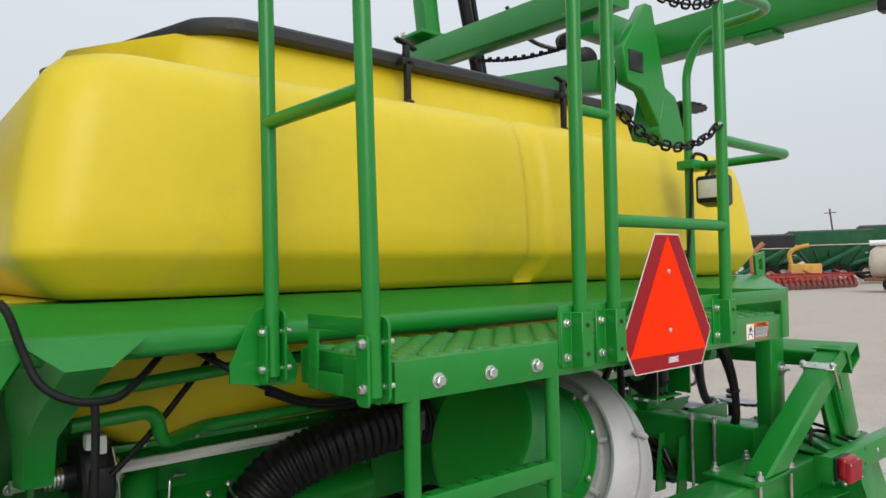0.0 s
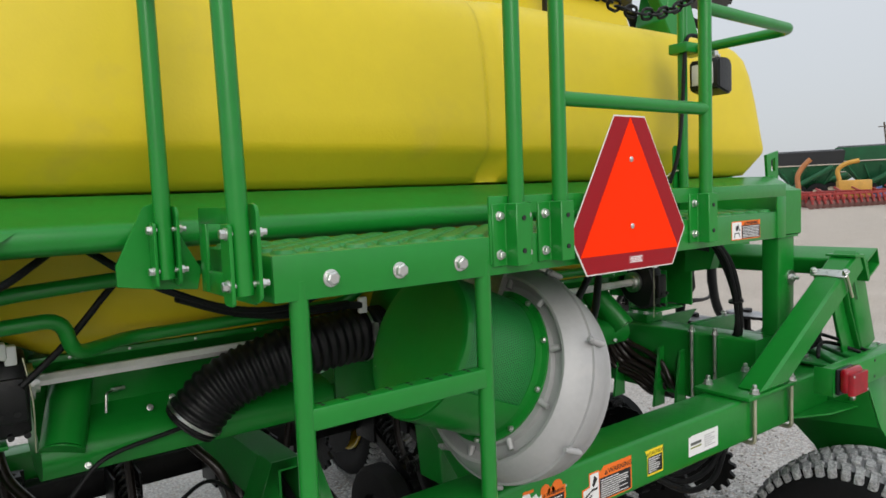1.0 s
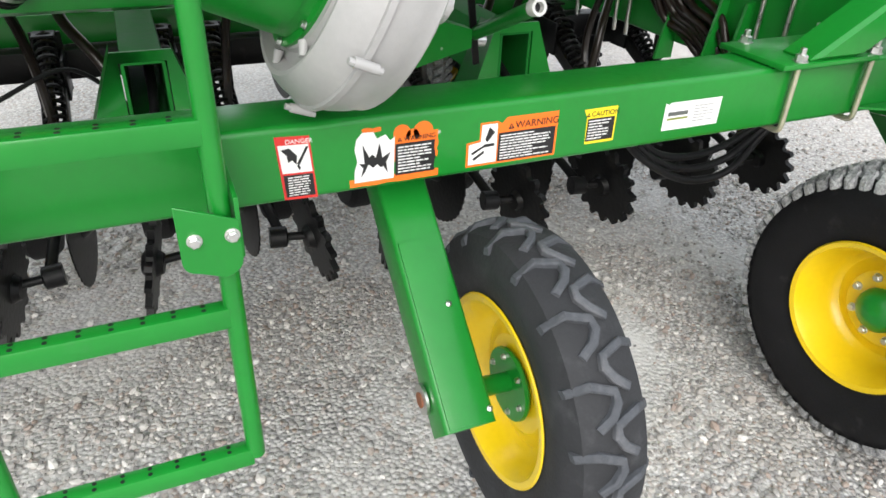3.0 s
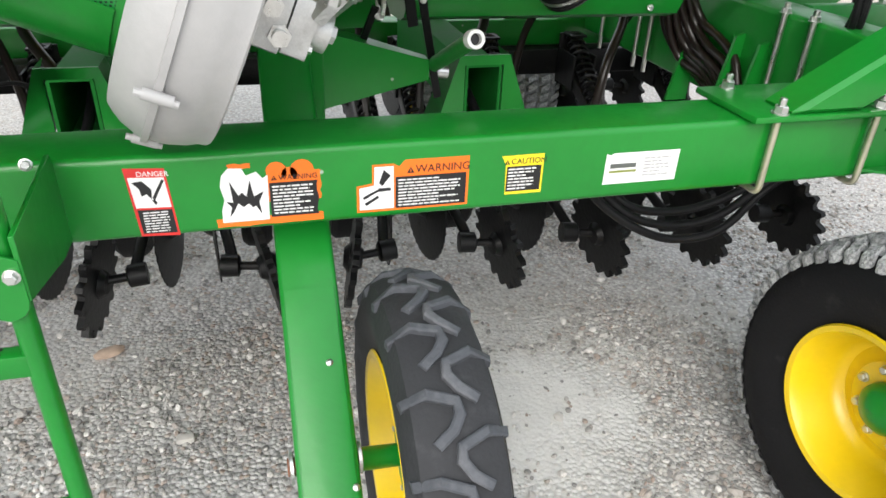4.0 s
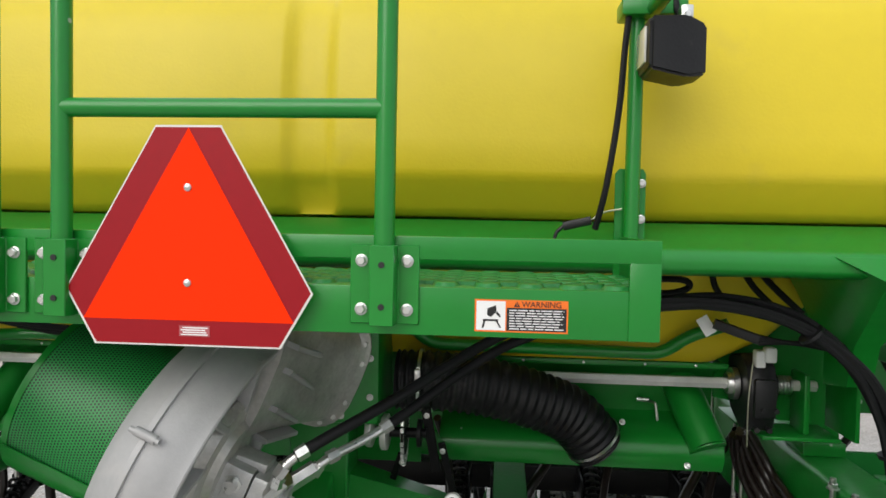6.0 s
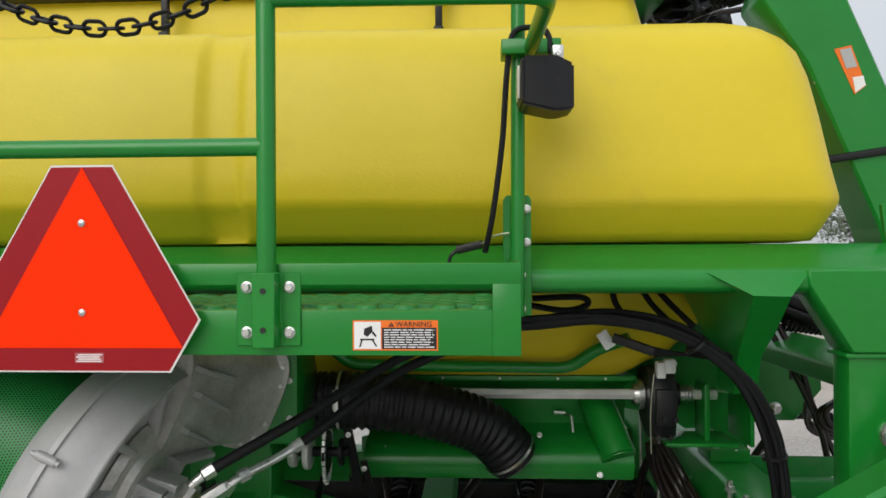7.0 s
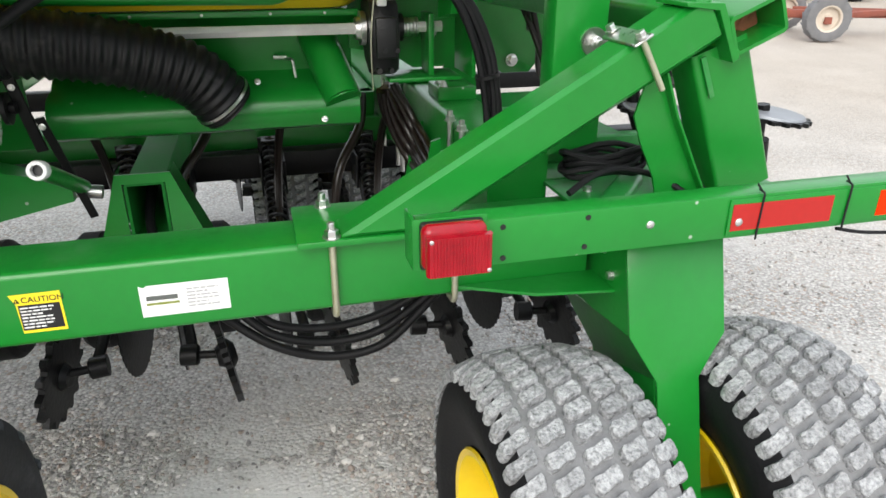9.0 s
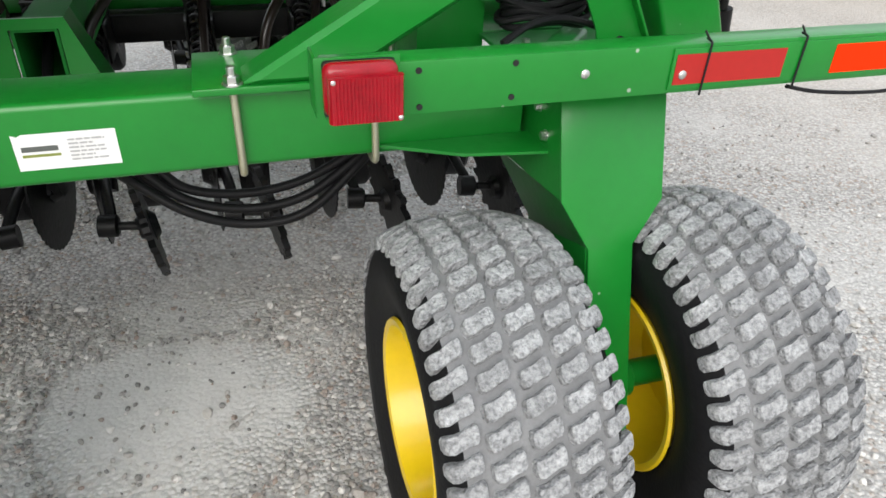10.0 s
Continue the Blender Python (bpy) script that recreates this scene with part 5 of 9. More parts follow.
def build_fan():
    t = thing("blower_fan", fan_pt(0, 0, -0.3), "cast aluminium blower fan with green perforated intake screen", "blower fan")
    # scroll: radius grows from the bottom, round the front, to the top
    bm = bmesh.new()
    seg = 64
    prof = [(-0.062, 0.55), (-0.062, 0.69), (-0.052, 0.705), (-0.048, 0.775), (-0.058, 0.81), (-0.072, 0.835), (-0.073, 0.862), (-0.064, 0.895), (-0.050, 0.935), (-0.032, 0.965), (-0.019, 0.985), (-0.018, 1.006), (-0.008, 1.006), (-0.007, 0.985), (0.020, 0.978), (0.045, 0.955), (0.060, 0.930), (0.072, 0.925), (0.075, 0.915), (0.074, 0.872), (0.070, 0.862), (0.048, 0.852), (0.044, 0.80), (0.040, 0.30)]
    rings = []
    for k in range(seg):
        th = 2 * math.pi * k / seg  # 0 is rearward, 90 up, 180 forward
        grow = scroll(th)
        rings.append([bm.verts.new(fan_pt(a, r * grow * math.cos(th), r * grow * math.sin(th))) for a, r in prof])
    for p, q in zip(rings, rings[1:] + rings[:1]):
        for i in range(len(prof) - 1):
            bm.faces.new((p[i], p[i + 1], q[i + 1], q[i]))
    bm.faces.new([r[-1] for r in rings])
    housing = part("housing", bm, ALU, t, "grey cast aluminium scroll housing", 35)
    # discharge towards the tower
    bm = bmesh.new()
    secs = []
    for y, cv, ca, hw, hh in ((0.02, 0.17, 0.0, 0.085, 0.15), (0.14, 0.17, 0.02, 0.095, 0.15), (0.26, 0.165, 0.05, 0.115, 0.145), (0.34, 0.16, 0.07, 0.13, 0.14), (0.352, 0.16, 0.07, 0.15, 0.158), (0.362, 0.16, 0.07, 0.15, 0.158)):
        secs.append([bm.verts.new(fan_pt(ca + hw * math.copysign(abs(math.cos(a)) ** 0.6, math.cos(a)), y, cv + hh * math.copysign(abs(math.sin(a)) ** 0.6, math.sin(a)))) for a in [2 * math.pi * k / 28 for k in range(28)]])
    for p, q in zip(secs, secs[1:]):
        for k in range(28):
            bm.faces.new((p[k], p[(k + 1) % 28], q[(k + 1) % 28], q[k]))
    bm.faces.new(secs[-1])
    bm.faces.new(secs[0])
    outlet = part("discharge", bm, ALU_BACK, t, "raw cast aluminium outlet")
    for v0, v1, u0, u1 in ((0.27, 0.24, 0.03, 0.16), (0.245, 0.20, 0.14, 0.29), (0.21, 0.15, 0.05, 0.20), (0.17, 0.16, 0.20, 0.33), (0.12, 0.07, 0.06, 0.18), (0.10, 0.10, 0.20, 0.32), (0.04, 0.03, 0.08, 0.22), (0.05, 0.07, 0.24, 0.33)):
        b2 = bmesh.new()
        beam(b2, fan_pt(0.090 + 0.10 * u0, u0, v0), fan_pt(0.104 + 0.12 * u1, u1, v1), 0.012, 0.034, up=FAN_N, bevel=0.004)
        part("web", b2, ALU, outlet)
    for k in range(9):
        a = radians(-100 + 22 * k)
        bolt(t, fan_pt(0.07 + 0.138 * math.copysign(abs(math.cos(a)) ** 0.6, math.cos(a)), 0.352, 0.16 + 0.146 * math.copysign(abs(math.sin(a)) ** 0.6, math.sin(a))), (0, -1, 0), 0.0095)
    # ribs and plate on the drive side
    for k in range(9):
        a = radians(8 + 40 * k)
        bm = bmesh.new()
        beam(bm, fan_pt(0.052, 0.115 * math.cos(a), 0.115 * math.sin(a)), fan_pt(0.056, 0.25 * math.cos(a + 0.25), 0.25 * math.sin(a + 0.25)), 0.016, 0.030, up=FAN_N, bevel=0.004)
        part("rib", bm, ALU, housing)
    bm = bmesh.new()
    revolve(bm, [(0.046, 0.135), (0.064, 0.125), (0.066, 0.09), (0.080, 0.08), (0.080, 0.0)], FAN_C, FAN_N, 36)
    part("drive_plate", bm, ALU_BACK, t, "cast drive side plate")
    # bosses round the seam
    for deg in (108, 157, 206, 256, 300, 340):
        th = radians(deg)
        grow = scroll(th)
        bm = bmesh.new()
        cyl(bm, fan_pt(-0.031, (grow + 0.006) * math.cos(th), (grow + 0.008) * math.sin(th)), fan_pt(0.008, (grow + 0.006) * math.cos(th), (grow + 0.006) * math.sin(th)), 0.0085, 12)
        cyl(bm, fan_pt(-0.040, (grow + 0.008) * math.cos(th), (grow + 0.008) * math.sin(th)), fan_pt(0.015, (grow + 0.008) * math.cos(th), (grow + 0.008) * math.sin(th)), 0.0055, 8)
        part("boss", bm, ALU, housing)
    # intake screen: flange, perforated wall, closed end
    bm = bmesh.new()
    revolve(bm, [(-0.062, 0.192), (-0.068, 0.192), (-0.070, 0.177), (-0.089, 0.175)], FAN_C, FAN_N, 48)
    part("screen_flange", bm, GREEN, t)
    bm = bmesh.new()
    uv = bm.loops.layers.uv.new("uv")
    segs, r, a0, a1 = 64, 0.173, -0.086, -0.300
    top = [bm.verts.new(fan_pt(a0, r * math.cos(2 * math.pi * k / segs), r * math.sin(2 * math.pi * k / segs))) for k in range(segs)]
    end = [bm.verts.new(fan_pt(a1, r * math.cos(2 * math.pi * k / segs), r * math.sin(2 * math.pi * k / segs))) for k in range(segs)]
    pitch = 0.0060
    around = round(2 * math.pi * r / pitch)
    for k in range(segs):
        f = bm.faces.new((top[k], top[(k + 1) % segs], end[(k + 1) % segs], end[k]))
        for lp, (ku, kv) in zip(f.loops, ((k, 0), (k + 1, 0), (k + 1, 1), (k, 1))):
            lp[uv].uv = (ku / segs * around, kv * (a0 - a1) / pitch)
    part("screen", bm, perforated_material(), t, "green perforated sheet screen")
    bm = bmesh.new()
    revolve(bm, [(-0.288, 0.1745), (-0.301, 0.1745), (-0.303, 0.170), (-0.299, 0.152), (-0.299, 0.0)], FAN_C, FAN_N, 48)
    part("screen_cap", bm, GREEN, t)
    bm = bmesh.new()
    sh = []
    for k in range(13):
        th = radians(205 + 100 * k / 12)
        sh.append((0.1762 * math.cos(th), 0.1762 * math.sin(th)))
    for (u0, v0), (u1, v1) in zip(sh, sh[1:]):
        bm.faces.new([bm.verts.new(fan_pt(a, u * k, v * k)) for a, u, v, k in ((-0.089, u0, v0, 1), (-0.089, u1, v1, 1), (-0.299, u1, v1, 1), (-0.299, u0, v0, 1))])
    bmesh.ops.remove_doubles(bm, verts=bm.verts, dist=0.0005)
    bmesh.ops.solidify(bm, geom=bm.faces[:], thickness=0.002)
    part("screen_skirt", bm, GREEN, t)
    for k in range(10):
        th = radians(36 * k + 8)
        p = fan_pt(-0.070, 0.186 * math.cos(th), 0.186 * math.sin(th))
        bolt(t, p, -FAN_N, 0.0075)
        bm = bmesh.new()
        cyl(bm, fan_pt(-0.062, 0.20 * math.cos(th + 0.12), 0.20 * math.sin(th + 0.12)), fan_pt(-0.061, 0.226 * math.cos(th + 0.12), 0.226 * math.sin(th + 0.12)), 0.009, 10, 0.006)
        part("lug", bm, ALU, housing)
    # hydraulic motor with its fittings
    bm = bmesh.new()
    c0 = fan_pt(0.078, 0.015, -0.03)
    c1 = c0 + FAN_N * 0.105
    beam(bm, c0, c0 + FAN_N * 0.06, 0.118, 0.108, up=FAN_V, bevel=0.012)
    beam(bm, c0 + FAN_N * 0.064, c1, 0.110, 0.100, up=FAN_V, bevel=0.010)
    cyl(bm, c1 - FAN_N * 0.005, c1 + FAN_N * 0.03, 0.036, 20)
    cyl(bm, c1 + FAN_N * 0.03, c1 + FAN_N * 0.042, 0.016, 6)
    revolve(bm, [(0.0, 0.062), (0.012, 0.062), (0.016, 0.054)], c0, FAN_N, 24)
    motor = part("motor", bm, MOTOR_ALU, t, "bright hydraulic drive motor")
    for du, dv, dn in ((-0.052, 0.018, 0.03), (-0.052, -0.022, 0.055)):
        b2 = bmesh.new()
        p = c0 + FAN_N * dn + FAN_U * du + FAN_V * dv
        cyl(b2, p, p - FAN_U * 0.012, 0.019, 6)
        cyl(b2, p - FAN_U * 0.012, p - FAN_U * 0.03, 0.013, 12)
        part("port_fitting", b2, ZINC, motor)
    b2 = bmesh.new()
    p = c0 + FAN_N * 0.04 - FAN_U * 0.0535 - FAN_V * 0.0
    revolve(b2, [(0, 0.012), (0.003, 0.012), (0.003, 0.0)], p, -FAN_U, 16)
    part("paint_mark", b2, LABEL_RED, motor)
    b2 = bmesh.new()
    beam(b2, c0 + FAN_N * 0.01 + FAN_V * 0.052, c0 + FAN_N * 0.075 + FAN_V * 0.058, 0.06, 0.02, up=FAN_V, bevel=0.005)
    part("port_block", b2, MOTOR_ALU, motor)
    for du, dv in ((0.035, 0.03), (-0.035, 0.03), (0.035, -0.03), (-0.035, -0.03)):
        bolt(motor, c1 + FAN_U * du + FAN_V * dv, FAN_N, 0.009)
    return t, c1


blower, MOTOR_END = build_fan()


def build_tower():
    t = thing("air_manifold_tower", (1.93, 2.0, 0.95), "green sheet steel air manifold between the two hoses", "air manifold")
    bm = bmesh.new()
    box(bm, 1.733, 2.097, 1.872, 2.10, 1.33, 1.64, 0.006)
    part("body", bm, GREEN, t)
    bm = bmesh.new()
    plate(bm, [(1.84, 1.34), (2.01, 1.34), (2.002, 0.90), (1.878, 0.90)], "y", 1.93, 2.06, bevel=0.005)
    part("foot", bm, GREEN, t)
    # panel added to block the bright gravel showing through behind the tower
    bm = bmesh.new()
    box(bm, 1.66, 2.17, 2.215, 2.225, 1.12, 1.62, 0.002)
    part("rear_panel", bm, GREEN, t)
    for x, z in ((2.075, 1.60), (2.075, 1.50), (2.075, 1.40), (2.0, 1.35)):
        bolt(t, (x, 1.872, z), (0, -1, 0), 0.009)
    bm = bmesh.new()
    rg = [[(1.99, 1.95, 1.175), (1.99, 1.95, 0.985), (1.99, 2.06, 0.985), (1.99, 2.06, 1.175)], [(2.28, 2.02, 1.080), (2.28, 2.02, 1.030), (2.28, 2.07, 1.030), (2.28, 2.07, 1.080)]]
    vs = [[bm.verts.new(p) for p in r] for r in rg]
    for k in range(4):
        bm.faces.new((vs[0][k], vs[0][(k + 1) % 4], vs[1][(k + 1) % 4], vs[1][k]))
    bm.faces.new(vs[0])
    bm.faces.new(vs[1])
    part("side_arm", bm, GREEN, t)
    bm = bmesh.new()
    cyl(bm, (2.27, 2.065, 1.045), (2.34, 2.065, 1.035), 0.018, 14)
    part("end_bush", bm, ZINC, t)
    bm = bmesh.new()
    revolve(bm, [(0, 0.0125), (0, 0.0195), (0.008, 0.0215), (0.03, 0.0205), (0.03, 0.0125)], (2.301, 1.715, 1.202), (0.0, 1, -0.25), 24, closed=True)
    part("pipe_end", bm, LABEL_WHITE, t, "white ring on a rod end")
    bm = bmesh.new()
    cyl(bm, (2.301, 1.735, 1.197), (2.298, 2.06, 1.055), 0.019, 16)
    part("rod", bm, GREEN, t)
    # black disc as the dark inside the ring
    bm = bmesh.new()
    cyl(bm, (2.301, 1.733, 1.1975), (2.301, 1.737, 1.1965), 0.0125, 16)
    part("bore", bm, LABEL_HOLE_BLACK, t)
    # sprocket and chain at the tower's side
    bm = bmesh.new()
    revolve(bm, [(0.0, 0.004), (0.0, 0.058), (0.007, 0.058), (0.007, 0.004)], (2.147, 1.99, 1.278), (1, 0, 0), 26)
    revolve(bm, [(0.0, 0.004), (0.0, 0.038), (0.010, 0.038), (0.010, 0.004)], (2.186, 1.99, 1.278), (1, 0, 0), 22)
    cyl(bm, (2.04, 1.99, 1.278), (2.21, 1.99, 1.278), 0.014, 12)
    part("sprocket", bm, BLACK_STEEL, t)
    for x, r in ((2.046, 0.040), (2.088, 0.046)):
        bm = bmesh.new()
        revolve(bm, [(0.0, 0.012), (0.0, r), (0.004, r + 0.003), (0.016, r + 0.003), (0.020, r - 0.006), (0.022, r - 0.018), (0.022, 0.012)], (x, 1.99, 1.278), (1, 0, 0), 26, closed=True)
        part("bearing", bm, STEEL, t, "bright bearing flange")
    chain = None
    for k in range(30):
        th = 2 * math.pi * k / 30
        y, z = 1.992 + 0.052 * math.cos(th), 1.280 + 0.084 * math.sin(th)
        dy, dz = -0.052 * math.sin(th), 0.084 * math.cos(th)
        ln = math.hypot(dy, dz)
        bm = bmesh.new()
        beam(bm, (2.150, y - dy / ln * 0.0062, z - dz / ln * 0.0062), (2.150, y + dy / ln * 0.0062, z + dz / ln * 0.0062), 0.012 if k % 2 else 0.018, 0.009, up=(1, 0, 0), bevel=0.002, seg=1)
        if chain is None:
            chain = part("roller_chain", bm, STEEL, t, "worn steel drive chain")
        else:
            part("link", bm, STEEL, chain)
    # dark lever arms under the chain drive
    for p, q, r in (((2.205, 2.0, 1.345), (2.236, 2.02, 1.165), 0.026), ((2.250, 2.0, 1.250), (2.312, 2.05, 0.975), 0.020), ((2.140, 2.0, 1.215), (2.112, 2.03, 1.13), 0.018)):
        bm = bmesh.new()
        beam(bm, p, q, r, 0.010, up=(0, 1, 0), bevel=0.002, seg=1)
        part("lever", bm, BLACK_STEEL, t, "dark steel lever arm")
        bolt(t, (p[0] + 0.004, p[1] - 0.008, p[2] - 0.02), (0, -1, 0), 0.008)
    return t


build_tower()


def build_air_hose(side):
    """Ribbed hose from the tower, out to the side and down into the trough."""
    X = lambda x: mx(x, side)  # noqa: E731
    t = thing("air_hose", (X(2.4), 2.1, 1.15), "thick black corrugated rubber air hose", "hose", "corrugated air hoses")
    line = curve_pts([(X(2.13), 1.985, 1.425), (X(2.24), 1.985, 1.424), (X(2.37), 2.0, 1.408), (X(2.50), 2.03, 1.372), (X(2.605), 2.06, 1.322), (X(2.68), 2.09, 1.235)], 70)
    fine = [line[0]]
    for p in line:
        if (p - fine[-1]).length > 0.0021:
            fine.append(p)
    radii = [0.077 + 0.0036 * math.cos(2 * math.pi * i * 0.0021 / 0.0136) for i in range(len(fine))]
    bm = bmesh.new()
    tube(bm, fine, 0.07, 28, radii=radii)
    part("hose", bm, CORRUGATED, t, smooth=70)
    for i in (21, len(fine) - 10):
        p, q = fine[i], fine[min(i + 4, len(fine) - 1)]
        bm = bmesh.new()
        d = (q - p).normalized()
        revolve(bm, [(-0.004, 0.081), (-0.004, 0.083), (0.004, 0.083), (0.004, 0.081)], p, d, 36, closed=True)
        c = part("clamp", bm, ZINC, t, "bright wire hose clamp")
    bm = bmesh.new()
    p = fine[21]
    box(bm, p.x - 0.008, p.x + 0.008, p.y - 0.092, p.y - 0.076, p.z - 0.01, p.z + 0.045, 0.003)
    part("clamp_screw", bm, ZINC, t)
    return t


for hose_side in (1, -1):
    build_air_hose(hose_side)


def build_trough(side):
    X = lambda x: mx(x, side)  # noqa: E731
    t = thing("meter_trough", (X(2.6), 2.3, 1.14), "long green sheet steel seed meter trough", "seed meter", "seed meter troughs")
    prof = [(2.135, 1.470), (2.135, 1.458), (2.165, 1.452), (2.235, 1.40), (2.245, 1.30), (2.20, 1.275), (2.135, 1.262), (2.105, 1.235), (2.10, 1.20), (2.12, 1.165), (2.17, 1.148), (2.30, 1.14), (2.46, 1.20), (2.50, 1.468)]
    bm = bmesh.new()
    plate(bm, prof, "x", X(2.235), X(3.03))
    part("shell", bm, GREEN, t)
    bm = bmesh.new()
    box(bm, X(2.14), X(3.04), 2.115, 2.145, 1.454, 1.472, 0.004)
    part("lip", bm, GREEN, t)
    for x in (2.30, 2.47, 2.64, 2.81, 2.95):
        bolt(t, (X(x), 2.118, 1.463), (0, -1, 0.1), 0.006, "round")
    for x, z in ((2.76, 1.283), (2.93, 1.185), (2.55, 1.30), (2.70, 1.30)):
        bolt(t, (X(x), 2.165 if z > 1.25 else 2.10, z), (0, -1, 0.6), 0.009)
    # clean-out handle
    bm = bmesh.new()
    tube(bm, rounded([(X(2.82), 2.235, 1.335), (X(2.86), 2.195, 1.335), (X(2.865), 2.19, 1.285)], 0.008), 0.004, 8)
    tube(bm, [(X(2.81), 2.22, 1.338), (X(2.845), 2.215, 1.338)], 0.006, 8)
    part("wire_handle", bm, ZINC, t)
    # drop pipe
    bm = bmesh.new()
    cyl(bm, (X(2.93), 2.24, 1.40), (X(2.985), 2.10, 1.235), 0.052, 24)
    revolve(bm, [(0, 0.05), (0.004, 0.05), (0.004, 0.0)], (X(2.985), 2.10, 1.235), (-0.05 * side, 0.1, 0.16), 24)
    part("drop_pipe", bm, GREEN, t)
    # drive shaft with its collar and gearbox
    bm = bmesh.new()
    cyl(bm, (X(2.14), 2.09, 1.424), (X(3.26), 2.09, 1.424), 0.0155, 6)
    part("drive_shaft", bm, STEEL, t, "bright hexagonal drive shaft")
    bm = bmesh.new()
    revolve(bm, [(-0.012, 0.016), (-0.012, 0.028), (0, 0.03), (0, 0.044), (0.014, 0.044), (0.014, 0.016)], (X(3.035), 2.09, 1.424), (side, 0, 0), 28)
    part("collar", bm, ZINC, t)
    bm = bmesh.new()
    plate(bm, [(1.985, 1.42), (2.01, 1.49), (2.06, 1.515), (2.17, 1.49), (2.18, 1.40), (2.14, 1.34), (2.06, 1.305), (2.01, 1.32)], "x", X(3.052), X(3.125), bevel=0.008)
    box(bm, X(3.06), X(3.115), 1.97, 1.99, 1.36, 1.46, 0.006)
    for k in range(4):
        cyl(bm, (X(3.065 + 0.016 * k), 1.965, 1.33 + 0.05 * (k % 2)), (X(3.065 + 0.016 * k), 1.985, 1.33 + 0.05 * (k % 2)), 0.007, 10)
    cyl(bm, (X(3.12), 2.09, 1.424), (X(3.15), 2.09, 1.424), 0.036, 20)
    part("gearbox", bm, BLACK_PLASTIC, t, "black plastic meter gearbox")
    bm = bmesh.new()
    for k in range(5):
        revolve(bm, [(0, 0.017), (0, 0.026), (0.006, 0.026), (0.006, 0.017)], (X(3.150 + 0.009 * k), 2.09, 1.424), (side, 0, 0), 14, closed=True)
    part("spacer", bm, ZINC, t)
    bm = bmesh.new()
    tube(bm, curve_pts([(X(3.06), 1.995, 1.50), (X(3.048), 1.985, 1.40), (X(3.05), 1.99, 1.28)]), 0.0018, 6)
    part("wire", bm, ZINC_YELLOW, t)
    bm = bmesh.new()
    box(bm, X(3.07), X(3.095), 2.0, 2.03, 1.485, 1.53, 0.004)
    box(bm, X(3.09), X(3.12), 1.99, 2.02, 1.50, 1.54, 0.006)
    part("connector", bm, LABEL_WHITE, t, "white sensor connector")
    # mounting bracket of the outer bearing
    bm = bmesh.new()
    box(bm, X(3.215), X(3.23), 2.05, 2.14, 1.30, 1.46, 0.003)
    box(bm, X(3.10), X(3.30), 2.02, 2.16, 1.29, 1.30, 0.002)
    part("bearing_bracket", bm, GREEN, t)
    return t


for trough_side in (1, -1):
    build_trough(trough_side)


# dull, darker copy of the green: the hopper's shade put into the colour
GREEN_MATT_SHADED = mat("shaded_matt_green_paint", (0.008, 0.16, 0.022), 0.7, var=0.2, scale=4, bump=0.1, bump_scale=60, spec=0.2, specks=0.07)


def build_pedestal(side):
    X = lambda x: mx(x, side) + (0.0 if side > 0 else 0.046)  # noqa: E731
    t = thing("frame_stub", (X(2.44), 2.3, 0.85), "green open square tube on a flared gusset plate", "machine frame", "frame stubs")
    bm = bmesh.new()
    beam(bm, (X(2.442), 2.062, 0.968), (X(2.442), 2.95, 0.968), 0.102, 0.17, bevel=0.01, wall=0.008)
    part("tube", bm, GREEN_MATT_SHADED, t)
    # flared plate round the opening, with folded sides
    bm = bmesh.new()
    o = [(2.374, 1.078), (2.512, 1.078), (2.615, 0.80), (2.285, 0.80)]
    h = [(2.388, 1.052), (2.496, 1.052), (2.496, 0.884), (2.388, 0.884)]
    for y0, y1 in ((2.058, 2.066),):
        for i in range(4):
            j = (i + 1) % 4
            q = [o[i], o[j], h[j], h[i]]
            plate(bm, [(X(x), z) for x, z in q], "y", y0, y1)
    bmesh.ops.remove_doubles(bm, verts=bm.verts[:], dist=0.0005)
    part("flared_plate", bm, GREEN, t)
    rg = [[(2.512, 2.062, 1.078), (2.615, 2.062, 0.80), (2.615, 2.20, 0.80), (2.512, 2.16, 1.078)], [(2.374, 2.062, 1.078), (2.285, 2.062, 0.80), (2.285, 2.20, 0.80), (2.374, 2.16, 1.078)]]
    for r in rg:
        b = bmesh.new()
        b.faces.new([b.verts.new((X(x), y, z)) for x, y, z in r])
        bmesh.ops.solidify(b, geom=b.faces[:], thickness=0.006)
        part("gusset", b, GREEN, t)
    for k in range(2):
        bm = bmesh.new()
        tube(bm, curve_pts([(X(2.43), 2.30, 1.0 - 0.02 * k), (X(2.435), 2.10, 0.92), (X(2.47), 2.03, 0.84), (X(2.52 + 0.02 * k), 1.98, 0.74)]), 0.013, 10)
        part("hose", bm, HOSE, t, "black hose through the tube")
    return t


for ped_side in (1, -1):
    build_pedestal(ped_side)

# ---- side frames, cross tubes and plates behind the beam ----


